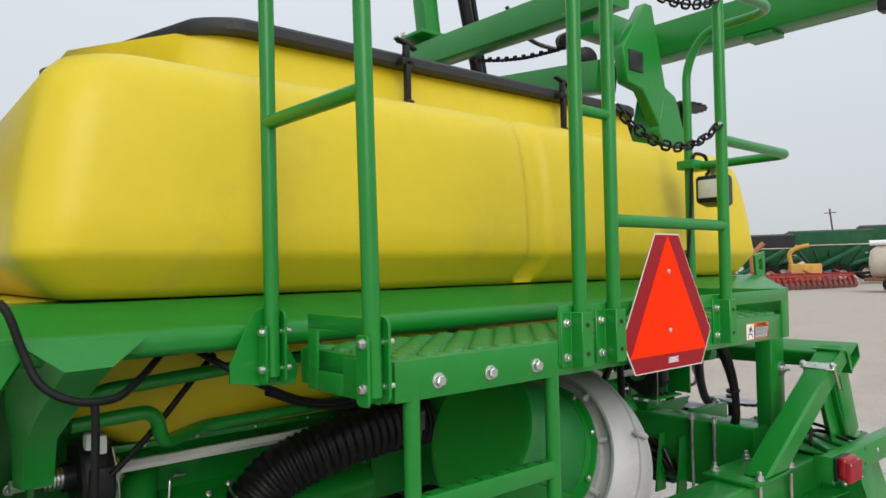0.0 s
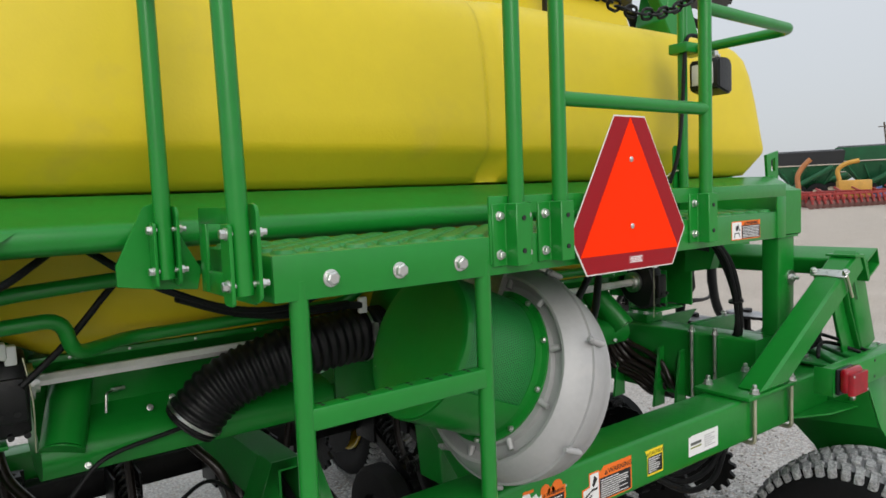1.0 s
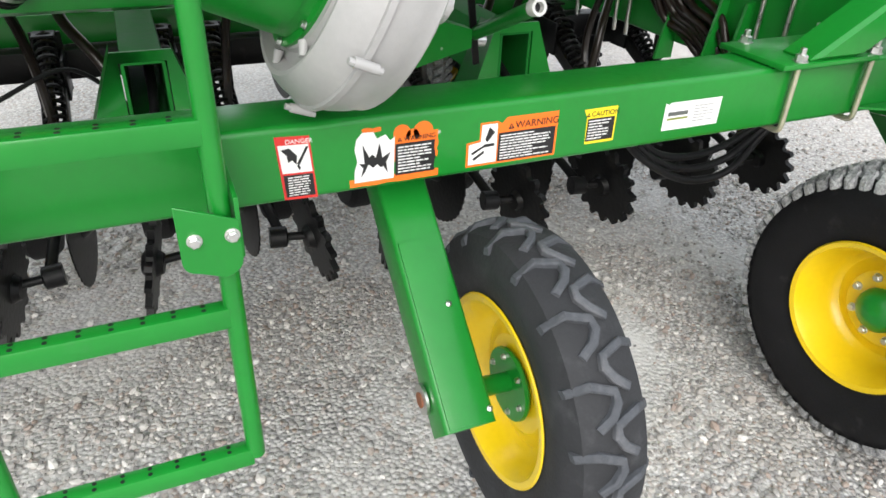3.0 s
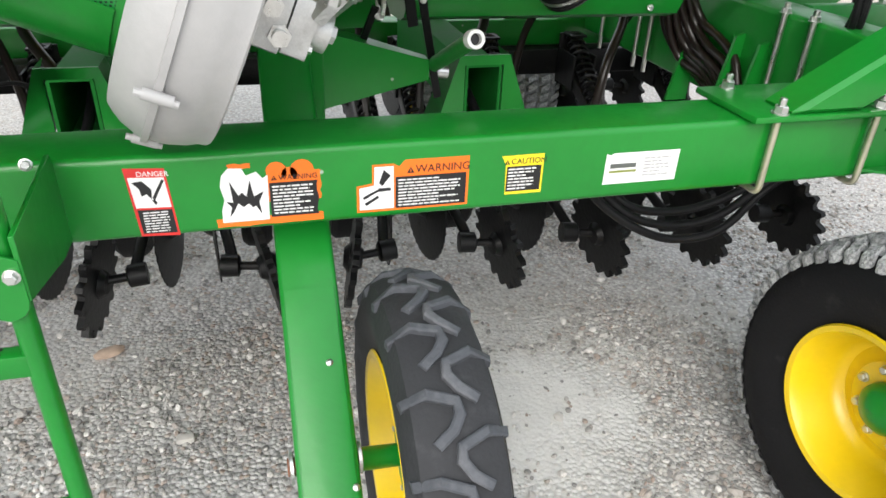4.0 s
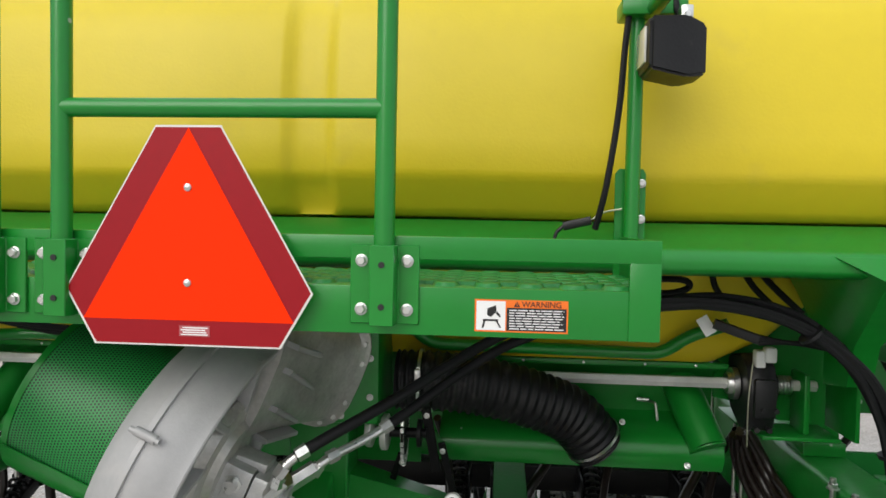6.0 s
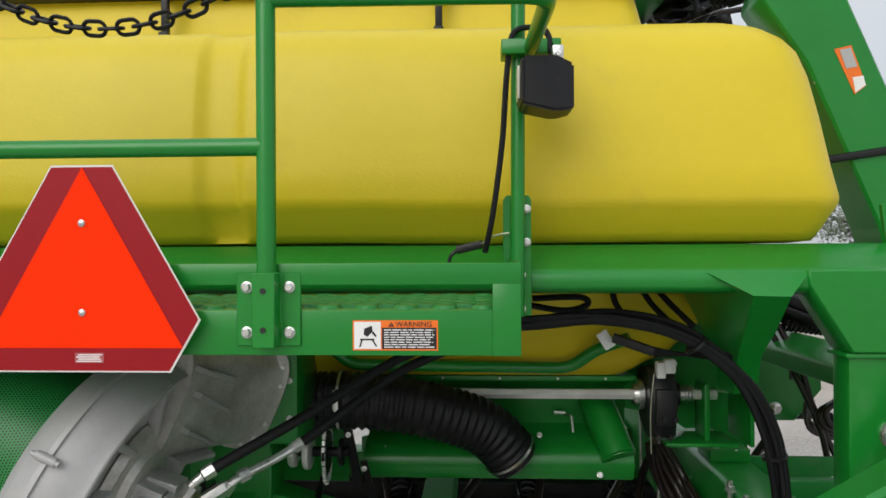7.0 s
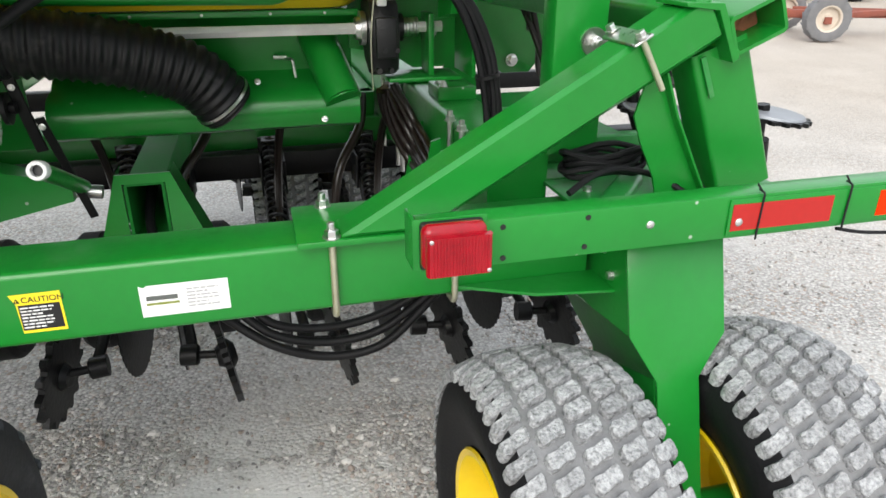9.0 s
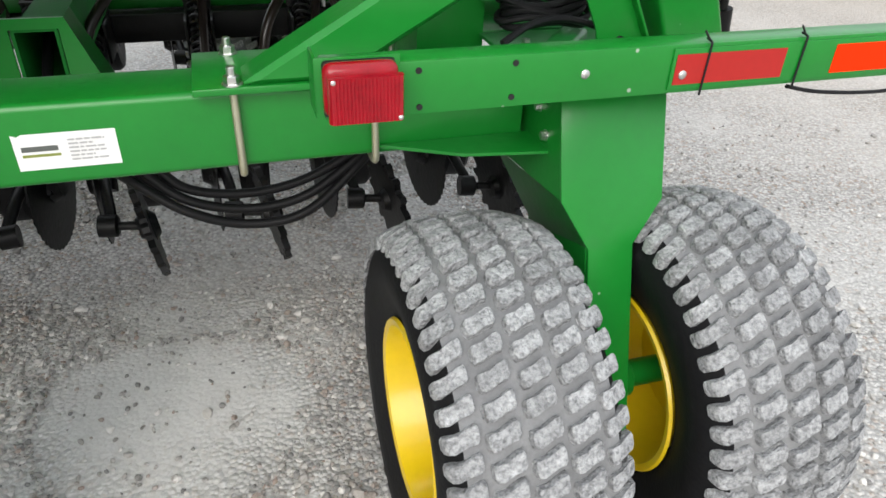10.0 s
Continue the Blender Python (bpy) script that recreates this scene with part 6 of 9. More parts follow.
def build_side_frame(side):
    X = lambda x: mx(x, side)  # noqa: E731
    t = thing("side_frame", (X(3.33), 2.5, 1.0), "green main frame beam with clamps and welded gussets", "machine frame", "side frames")
    bm = bmesh.new()
    beam(bm, (X(3.335), 1.66, 1.045), (X(3.335), 4.9, 1.045), 0.15, 0.30, bevel=0.014, seg=3)
    part("beam", bm, GREEN, t)
    for y in (1.985, 2.095, 2.32):
        bm = bmesh.new()
        plate(bm, [(X(3.262), 0.84), (X(3.185), 0.84), (X(3.232), 1.10), (X(3.262), 1.11)], "y", y, y + 0.012)
        part("gusset", bm, GREEN, t)
    for y in (1.83, 1.94, 2.59, 2.67, 2.95):
        bm = bmesh.new()
        cyl(bm, (X(3.245), y, 0.86), (X(3.245), y, 1.225), 0.008, 10)
        part("clamp_rod", bm, ZINC, t)
        bolt(t, (X(3.245), y, 1.198), (0, 0, 1), 0.014, "stud")
    for y in (2.56, 2.62):
        bolt(t, (X(3.36), y, 1.196), (0, 0, 1), 0.013, "stud")
    bm = bmesh.new()
    box(bm, X(3.19), X(3.41), 2.50, 2.70, 1.196, 1.206, 0.002)
    part("clamp_plate", bm, GREEN, t)
    # step plates with cut-outs beside the leg
    bm = bmesh.new()
    box(bm, X(3.41), X(3.80), 1.66, 2.25, 1.10, 1.112, 0.002)
    box(bm, X(3.42), X(3.76), 1.78, 1.83, 1.112, 1.17, 0.004)
    box(bm, X(3.40), X(3.72), 2.02, 2.06, 1.112, 1.20, 0.004)
    plate(bm, [(X(3.41), 1.115), (X(3.62), 1.115), (X(3.74), 1.20), (X(3.41), 1.20)], "y", 2.24, 2.255)
    part("step_plate", bm, GREEN_DUSTY, t)
    for x, y in ((3.66, 2.04), (3.72, 2.08), (3.58, 1.80)):
        bolt(t, (X(x), y, 1.20 if y > 2 else 1.17), (0, 0, 1), 0.014)
    # shiny cross tube and the hanging plate past it
    bm = bmesh.new()
    plate(bm, [(X(x), z) for x, z in ((3.33, 1.195), (3.44, 1.195), (3.43, 1.40), (3.40, 1.45), (3.35, 1.45), (3.335, 1.40))], "y", 2.33, 2.345)
    box(bm, X(3.28), X(3.40), 2.20, 2.33, 1.195, 1.235, 0.004)
    part("upright", bm, GREEN, t)
    for y in (2.22, 2.28):
        bolt(t, (X(3.30), y, 1.235), (0, 0, 1), 0.012, "stud")
    bm = bmesh.new()
    plate(bm, [(X(x), z) for x, z in ((3.56, 1.46), (3.97, 1.46), (3.99, 1.26), (3.88, 1.13), (3.76, 1.13), (3.60, 1.24))], "y", 2.985, 3.0, bevel=0.002)
    part("hanging_plate", bm, GREEN, t)
    bolt(t, (X(3.80), 2.985, 1.182), (0, -1, 0), 0.026)
    # black strip laid on as the dark of a slot
    bm = bmesh.new()
    box(bm, X(3.86), X(3.875), 2.98, 2.985, 1.30, 1.44, 0)
    part("slot", bm, LABEL_HOLE_BLACK, t)
    return t


for frame_side in (1, -1):
    build_side_frame(frame_side)


def build_cross_bars():
    t = thing("rear_toolbar", (MID, 3.1, 0.72), "black painted square steel toolbar carrying the openers", "toolbar", "opener toolbars")
    bm = bmesh.new()
    beam(bm, (-0.9, 3.12, 0.775), (4.75, 3.12, 0.775), 0.10, 0.105, bevel=0.008)
    part("bar", bm, BLACK_STEEL, t)
    for x in (-0.905, 4.755):
        bm = bmesh.new()
        box(bm, x - 0.004, x + 0.004, 3.066, 3.174, 0.72, 0.83, 0.002)
        part("end_cap", bm, BLACK_STEEL, t)
    t2 = thing("front_toolbar", (MID, 4.7, 0.72), "black painted square steel toolbar carrying the front openers", "toolbar", "opener toolbars")
    bm = bmesh.new()
    beam(bm, (-0.9, 4.72, 0.775), (4.75, 4.72, 0.775), 0.10, 0.105, bevel=0.008)
    part("bar", bm, BLACK_STEEL, t2)
    t3 = thing("cross_beam", (MID, 3.2, 0.83), "green cross beam of the main frame with tabs", "machine frame")
    bm = bmesh.new()
    beam(bm, (mx(3.40, -1), 3.20, 0.885), (3.40, 3.20, 0.885), 0.12, 0.11, bevel=0.01)
    for x in (1.2, 2.05, 2.25, 2.9):
        plate(bm, [(x, 0.93), (x + 0.12, 0.93), (x + 0.12, 1.03), (x, 1.0)], "y", 3.16, 3.175)
    part("beam", bm, GREEN, t3)
    bm = bmesh.new()
    beam(bm, (mx(3.40, -1), 4.9, 1.02), (3.40, 4.9, 1.02), 0.15, 0.15, bevel=0.01)
    part("front_beam", bm, GREEN, t3)
    # hanger posts to the toolbars
    for x in (1.62, 2.14, 0.62, 3.21):
        bm = bmesh.new()
        beam(bm, (x, 3.225, 1.04), (x, 3.225, 0.72), 0.07, 0.09, up=(0, 1, 0), bevel=0.008)
        beam(bm, (x, 4.85, 1.0), (x, 3.20, 1.0), 0.08, 0.08, bevel=0.008)
        part("hanger", bm, GREEN, t3)


build_cross_bars()

# ---- disc openers on the toolbars ----


def toothed(bm, c, R, axis, teeth=18, deep=0.14, thick=0.008, dish=0.0):
    a, s, u = basis(axis)
    n = teeth * 4
    c = Vector(c)
    rims = []
    for off in (-thick / 2, thick / 2):
        ring = []
        for k in range(n):
            th = 2 * math.pi * k / n
            r = R * (1 - (deep if k % 4 in (2, 3) else 0.0))
            ring.append(bm.verts.new(c + a * (off + dish) + (s * math.cos(th) + u * math.sin(th)) * r))
        rims.append(ring)
    inner = [[bm.verts.new(c + a * off + (s * math.cos(2 * math.pi * k / n) + u * math.sin(2 * math.pi * k / n)) * R * 0.55) for k in range(n)] for off in (-thick / 2, thick / 2)]
    for k in range(n):
        j = (k + 1) % n
        bm.faces.new((rims[0][k], rims[0][j], rims[1][j], rims[1][k]))
        bm.faces.new((inner[0][k], inner[0][j], rims[0][j], rims[0][k]))
        bm.faces.new((rims[1][k], rims[1][j], inner[1][j], inner[1][k]))
    bm.faces.new(inner[0])
    bm.faces.new(inner[1])


def coil(bm, p0, p1, r, wire, turns):
    p0, p1 = Vector(p0), Vector(p1)
    a, s, u = basis(p1 - p0)
    n = int(turns * 12)
    tube(bm, [p0 + (p1 - p0) * (i / n) + (s * math.cos(2 * math.pi * i / 12) + u * math.sin(2 * math.pi * i / 12)) * r for i in range(n + 1)], wire, 6)


def build_opener(side=1):
    """One opener at x = 0, hung from a bar at y = 3.12, z = 0.775; side: where its closing wheel stands."""
    t = thing("disc_opener", (0, 3.12, 0.72), "black disc opener with coil spring and toothed closing wheel", "disc opener", "disc openers")
    bm = bmesh.new()
    box(bm, -0.05, 0.05, 3.055, 3.07, 0.69, 0.90, 0.004)
    box(bm, -0.05, -0.04, 2.90, 3.07, 0.70, 0.84, 0.003)
    box(bm, 0.04, 0.05, 2.90, 3.07, 0.70, 0.84, 0.003)
    box(bm, -0.035, 0.035, 2.98, 3.06, 0.895, 0.905, 0.002)
    box(bm, -0.008, 0.008, 3.0, 3.05, 0.84, 0.90, 0.002)
    part("mount", bm, BLACK_STEEL, t)
    bm = bmesh.new()
    beam(bm, (-0.03, 2.98, 0.76), (-0.03, 2.58, 0.58), 0.022, 0.05, bevel=0.004)
    beam(bm, (0.03, 2.98, 0.76), (0.03, 2.58, 0.58), 0.022, 0.05, bevel=0.004)
    beam(bm, (0, 2.66, 0.66), (0, 2.50, 0.40), 0.06, 0.11, up=(0, 1, 0.3), bevel=0.012)
    cyl(bm, (-0.06, 2.60, 0.59), (0.06, 2.60, 0.59), 0.028, 16)
    part("arm", bm, BLACK_STEEL, t)
    bm = bmesh.new()
    coil(bm, (0, 3.03, 0.885), (0, 2.70, 0.655), 0.031, 0.0075, 13)
    part("spring", bm, BLACK_STEEL, t, "black coil down-pressure spring")
    bm = bmesh.new()
    cyl(bm, (0, 3.05, 0.90), (0, 2.68, 0.64), 0.011, 10)
    part("spring_rod", bm, BLACK_STEEL, t)
    bm = bmesh.new()
    coil(bm, (-0.045, 2.62, 0.665), (0.045, 2.62, 0.665), 0.024, 0.006, 8)
    part("torsion_spring", bm, BLACK_STEEL, t)
    bm = bmesh.new()
    toothed(bm, (-0.02, 2.53, 0.44), 0.228, (1, 0.10, 0), 40, 0.02, 0.005)
    revolve(bm, [(-0.03, 0.05), (0.0, 0.07), (0.0, 0.0)], (-0.025, 2.53, 0.44), (1, 0.1, 0), 20)
    part("disc", bm, BLACK_STEEL, t)
    bm = bmesh.new()
    prof = [(-0.048, 0.10), (-0.055, 0.15), (-0.052, 0.198), (-0.032, 0.216), (0.032, 0.216), (0.052, 0.198), (0.055, 0.15), (0.048, 0.10), (0.03, 0.09), (-0.03, 0.09)]
    revolve(bm, prof, (0.122, 2.72, 0.452), (1, 0, 0), 36, closed=True)
    g = part("gauge_wheel", bm, RUBBER, t, "black rubber gauge wheel")
    bm = bmesh.new()
    revolve(bm, [(0.02, 0.095), (0.01, 0.04), (0.03, 0.03), (0.03, 0.0)], (0.122, 2.72, 0.452), (1, 0, 0), 24, cap=False)
    part("wheel_centre", bm, BLACK_PLASTIC, g)
    bm = bmesh.new()
    beam(bm, (0.030, 2.64, 0.60), (0.060, 2.72, 0.452), 0.016, 0.05, bevel=0.004)
    cyl(bm, (0.050, 2.72, 0.452), (0.150, 2.72, 0.452), 0.018, 12)
    part("wheel_arm", bm, BLACK_STEEL, t)
    bm = bmesh.new()
    tube(bm, rounded([(0.0, 2.52, 0.50), (0.03, 2.33, 0.50), (0.05, 2.20, 0.445)], 0.06), 0.017, 10)
    cyl(bm, (0.02, 2.19, 0.44), (0.165, 2.175, 0.432), 0.013, 12)
    revolve(bm, [(0, 0.0), (0, 0.034), (0.05, 0.034), (0.055, 0.026), (0.055, 0.0)], (0.015, 2.19, 0.441), (1, -0.1, -0.05), 16)
    part("closing_arm", bm, BLACK_STEEL, t)
    bm = bmesh.new()
    toothed(bm, (0.15, 2.175, 0.432), 0.158, (1, 0.16, 0.16), 16, 0.16, 0.020)
    revolve(bm, [(-0.03, 0.03), (0, 0.05), (0.012, 0.05), (0.03, 0.03)], (0.15, 2.175, 0.432), (1, 0.22, 0.1), 16)
    part("closing_wheel", bm, BLACK_STEEL, t, "toothed black cast closing wheel")
    bm = bmesh.new()
    tube(bm, curve_pts([(0.0, 2.62, 0.55), (0.01, 2.75, 0.75), (0.03, 2.72, 0.98), (0.06, 2.60, 1.15)]), 0.015, 8)
    part("seed_hose", bm, HOSE_BROWN, t, "brown seed delivery hose")
    if side < 0:
        for ob in t.children_recursive:
            ob.data.transform(Matrix.Diagonal((-1, 1, 1, 1)))
            ob.data.flip_normals()
    return t


OPENERS = {1: (1.685, 2.425, 2.785, 3.165, 3.545), -1: (-0.30, 0.06, 0.42, 0.78, 1.14, 1.509, 2.243)}
opener, opener_other = build_opener(1), build_opener(-1)
for kind_of, first in ((1, opener), (-1, opener_other)):
    for ox in OPENERS[kind_of][1:]:
        copy_thing(first, pose(ox, 3.12, 0.72))
    first.location.x = OPENERS[kind_of][0]
for ox in (2.155, 2.615, 2.975, 3.355, 3.735):
    copy_thing(opener, pose(ox, 4.72, 0.72))
# openers on the folded wings, turned on their sides
for m in (pose(3.75, 3.95, 3.02, 0, 78, 0), pose(3.62, 4.45, 2.98, 0, 84, 0), pose(3.7, 4.3, 3.35, 0, 100, 180), pose(4.95, 4.0, 2.35, 0, 86, 15), pose(4.2, 3.2, 2.1, 0, 95, 160), pose(4.1, 3.3, 1.65, 0, 92, 170), pose(4.15, 3.3, 2.5, 0, 95, 165)):
    copy_thing(opener, m)
for m in (pose(-0.15, 3.3, 2.25, 0, -92, 10), pose(-0.2, 3.3, 2.65, 0, -92, 15)):
    copy_thing(opener, m)


def build_far_wheel(x, y):
    t, rim = build_wheel(x, y, 0.42, 0.42, 0.36, 0.205, "turf", "dusty turf wheel under the middle of the machine", 0.0, -1, "front carrying wheels")


for fx in (2.85, 3.30):
    build_far_wheel(fx, 4.15)


DISC_STEEL = mat("worn_bright_disc", (0.30, 0.31, 0.33), 0.4, metal=0.5, var=0.2, scale=14)


def build_wing_disc(x, y, z, root):
    """A toothed disc lying flat on its stub axle, on an arm that comes from the folded wing at root."""
    t = thing("wing_closing_wheel", (x, y, z - 0.2), "flat toothed steel disc on an arm of the folded wing", "closing wheel", "wing closing wheels")
    bm = bmesh.new()
    toothed(bm, (x, y, z - 0.004), 0.160, (0.10, -0.05, 1.0), 18, 0.10, 0.016)
    part("toothed_rim", bm, BLACK_STEEL, t, "black toothed rim")
    bm = bmesh.new()
    revolve(bm, [(0.005, 0.138), (0.014, 0.132), (0.020, 0.06), (0.020, 0.0)], (x, y, z), (0.10, -0.05, 1.0), 32)
    part("disc", bm, DISC_STEEL, t, "worn grey disc face")
    bm = bmesh.new()
    cyl(bm, (x - 0.04, y, z + 0.03), (x - 0.025, y + 0.005, z - 0.14), 0.022, 14)
    cyl(bm, (x - 0.038, y, z + 0.022), (x - 0.04, y, z + 0.045), 0.03, 6)
    cyl(bm, (x - 0.025, y + 0.005, z - 0.10), (x - 0.01, y + 0.01, z - 0.20), 0.04, 16)
    q = Vector(root)
    p = Vector((x - 0.01, y + 0.01, z - 0.18))
    tube(bm, curve_pts([p, p.lerp(q, 0.3) + Vector((0, 0.14, 0.0)), p.lerp(q, 0.7) + Vector((0, 0.10, 0.05)), q]), 0.028, 10)
    part("arm", bm, BLACK_STEEL, t)
    return t


for spot, root in (((4.74, 2.52, 1.0), (4.05, 2.32, 1.58)), ((4.274, 2.587, 1.026), (4.05, 2.33, 1.56)), ((4.781, 3.0, 1.753), (4.02, 2.34, 1.66)), ((4.75, 3.0, 3.58), (4.05, 2.66, 3.30)), ((5.05, 3.0, 3.09), (4.05, 2.66, 3.26))):
    build_wing_disc(*spot, root)


def build_wing_linkage():
    t = thing("wing_opener_linkage", (4.3, 2.9, 1.05), "black spring linkage and hoses of a folded wing opener", "opener linkage")
    bm = bmesh.new()
    coil(bm, (3.95, 2.90, 1.145), (4.30, 2.89, 1.185), 0.028, 0.0085, 12)
    part("spring", bm, BLACK_STEEL, t, "black coil spring")
    bm = bmesh.new()
    plate(bm, [(4.26, 1.28), (4.60, 1.30), (4.62, 1.16), (4.52, 1.06), (4.40, 1.06), (4.30, 1.14)], "y", 2.82, 2.98, bevel=0.012)
    part("casting", bm, BLACK_STEEL, t)
    bm = bmesh.new()
    beam(bm, (4.40, 2.90, 1.28), (4.04, 2.36, 1.62), 0.05, 0.07, bevel=0.008)
    part("arm", bm, BLACK_STEEL, t)
    for k in range(3):
        bm = bmesh.new()
        tube(bm, curve_pts([(3.80, 2.70, 1.30), (3.90, 2.88, 1.14 - 0.012 * k), (4.10, 2.86, 1.105 - 0.01 * k), (4.35, 2.80, 1.095 + 0.01 * k), (4.60, 2.72, 1.11), (4.72, 2.80, 1.20 + 0.03 * k)]), 0.011, 8)
        part("hose", bm, HOSE_BROWN, t)


build_wing_linkage()


def build_wing_drive():
    """Chain, rollers and tubes along the underside of the folded wing's beams."""
    t = thing("wing_drive_chain", (3.4, 3.2, 3.1), "dark roller chain and tubes under the folded wing", "drive chain")
    p0, p1 = Vector((3.21, 3.3, 3.20)), Vector((3.45, 2.75, 3.20))
    for i in range(22):
        bm = bmesh.new()
        p = p0.lerp(p1, i / 22) + Vector((0, 0, -0.03 * math.sin(math.pi * i / 22)))
        box(bm, p.x - 0.009, p.x + 0.009, p.y - 0.012, p.y + 0.012, p.z - 0.018, p.z + 0.012 * (i % 2), 0.003)
        part("chain_link", bm, BLACK_STEEL, t)
    for c, r, w in (((3.50, 2.72, 3.10), 0.075, 0.10), ((3.62, 2.95, 3.30), 0.05, 0.08), ((3.70, 2.68, 2.80), 0.06, 0.14)):
        bm = bmesh.new()
        revolve(bm, [(-w / 2, 0.0), (-w / 2, r * 0.8), (-w / 2 + 0.01, r), (w / 2 - 0.01, r), (w / 2, r * 0.8), (w / 2, 0.0)], c, (0.5, 1, 0.2), 24)
        part("roller", bm, BLACK_PLASTIC, t)
    for x0, x1, r in ((3.52, 3.74, 0.045), (3.62, 3.80, 0.02)):
        bm = bmesh.new()
        tube(bm, [(x0, 3.8, 3.95), (x1, 3.82, 3.10)], r, 14)
        part("tube", bm, BLACK_STEEL, t)
    bm = bmesh.new()
    tube(bm, curve_pts([(3.78, 3.6, 3.75), (3.85, 3.55, 3.58), (3.98, 3.5, 3.50), (4.10, 3.4, 3.45)]), 0.016, 8)
    part("hose", bm, HOSE_BROWN, t)
    for k in range(4):
        bm = bmesh.new()
        tube(bm, curve_pts([(3.42 + 0.02 * k, 2.60, 2.72), (3.50 + 0.04 * k, 2.56, 2.80 - 0.02 * k), (3.62, 2.50, 2.70 - 0.03 * k), (3.66, 2.45, 2.55)]), 0.013, 8)
        part("hose", bm, HOSE, t)


build_wing_drive()

# ---- hoses, cables, chain, work lamp ----


def run(name, lines, r, material, label, category, loc, group="", seg=10, strand="hose", jitter=0.0):
    """A bundle as one thing: each line is a part."""
    t = thing(name, loc, label, category, group)
    for pts in lines:
        bm = bmesh.new()
        tube(bm, curve_pts(pts, 10), r, seg)
        part(strand, bm, material, t)
    return t


# hydraulic hoses from the fan motor up behind the platform
hyd = thing("hydraulic_hoses", (2.1, 1.6, 1.3), "two black hydraulic hoses with bright crimped fittings", "hydraulic hose")
for a, b, c, d, e in (((1.975, 1.445, 1.335), (2.01, 1.45, 1.385), (2.18, 1.55, 1.475), (2.42, 1.72, 1.60), (2.66, 1.80, 1.655)), ((2.02, 1.56, 1.32), (2.045, 1.575, 1.342), (2.155, 1.655, 1.392), (2.40, 1.75, 1.555), (2.64, 1.80, 1.64))):
    bm = bmesh.new()
    start = Vector(b) if a[1] < 1.5 else Vector(c)
    line = curve_pts([a, b, c, d, e], 10)
    keep = [p for p in line if p.x >= start.x - 0.001]
    tube(bm, keep, 0.0120, 12)
    part("hose", bm, HOSE, hyd)
    bm = bmesh.new()
    head = [p for p in line if p.x <= start.x + 0.03]
    tube(bm, head, 0.0100, 12)
    for i in (1, len(head) // 2, len(head) - 2):
        p, q = head[i], head[i + 1]
        dd = (q - p).normalized()
        cyl(bm, p - dd * 0.012, p + dd * 0.012, 0.0145, 6)
    part("fitting", bm, ZINC, hyd, "bright crimped hose fitting")
bm = bmesh.new()
for p, q in (((1.95, 1.47, 1.30), (1.99, 1.455, 1.34)), ((1.96, 1.53, 1.29), (2.02, 1.56, 1.325))):
    cyl(bm, p, q, 0.018, 6)
part("elbow", bm, ZINC, hyd)

# loop of cables from the platform's end down to the frame
loop = []
for k in range(6):
    o = Vector(((k % 3 - 1) * 0.013, (k // 3) * 0.016, (k % 2) * 0.013))
    base = [(2.45, 1.80, 1.655), (2.669, 1.75, 1.657), (2.881, 1.75, 1.671), (3.064, 1.75, 1.633), (3.198, 1.75, 1.534), (3.265, 1.75, 1.419), (3.297, 1.75, 1.302), (3.31, 1.76, 1.19), (3.36, 1.85, 1.10 - 0.01 * k)]
    loop.append([Vector(p) + o * (1 + 0.5 * math.sin(i * 1.3 + k)) for i, p in enumerate(base)])
bundle = run("cable_loop", loop, 0.0095, HOSE, "loop of black cables tied into a bundle", "cable bundle", (3.2, 1.75, 1.1), strand="cable", seg=8)
for p, q in (((3.10, 1.755, 1.612), (3.108, 1.755, 1.603)), ((3.285, 1.757, 1.345), (3.287, 1.757, 1.335))):
    bm = bmesh.new()
    d = (Vector(q) - Vector(p)).normalized()
    cyl(bm, Vector(p) - d * 0.004, Vector(p) + d * 0.004, 0.030, 14)
    part("tie", bm, BLACK_PLASTIC, bundle)
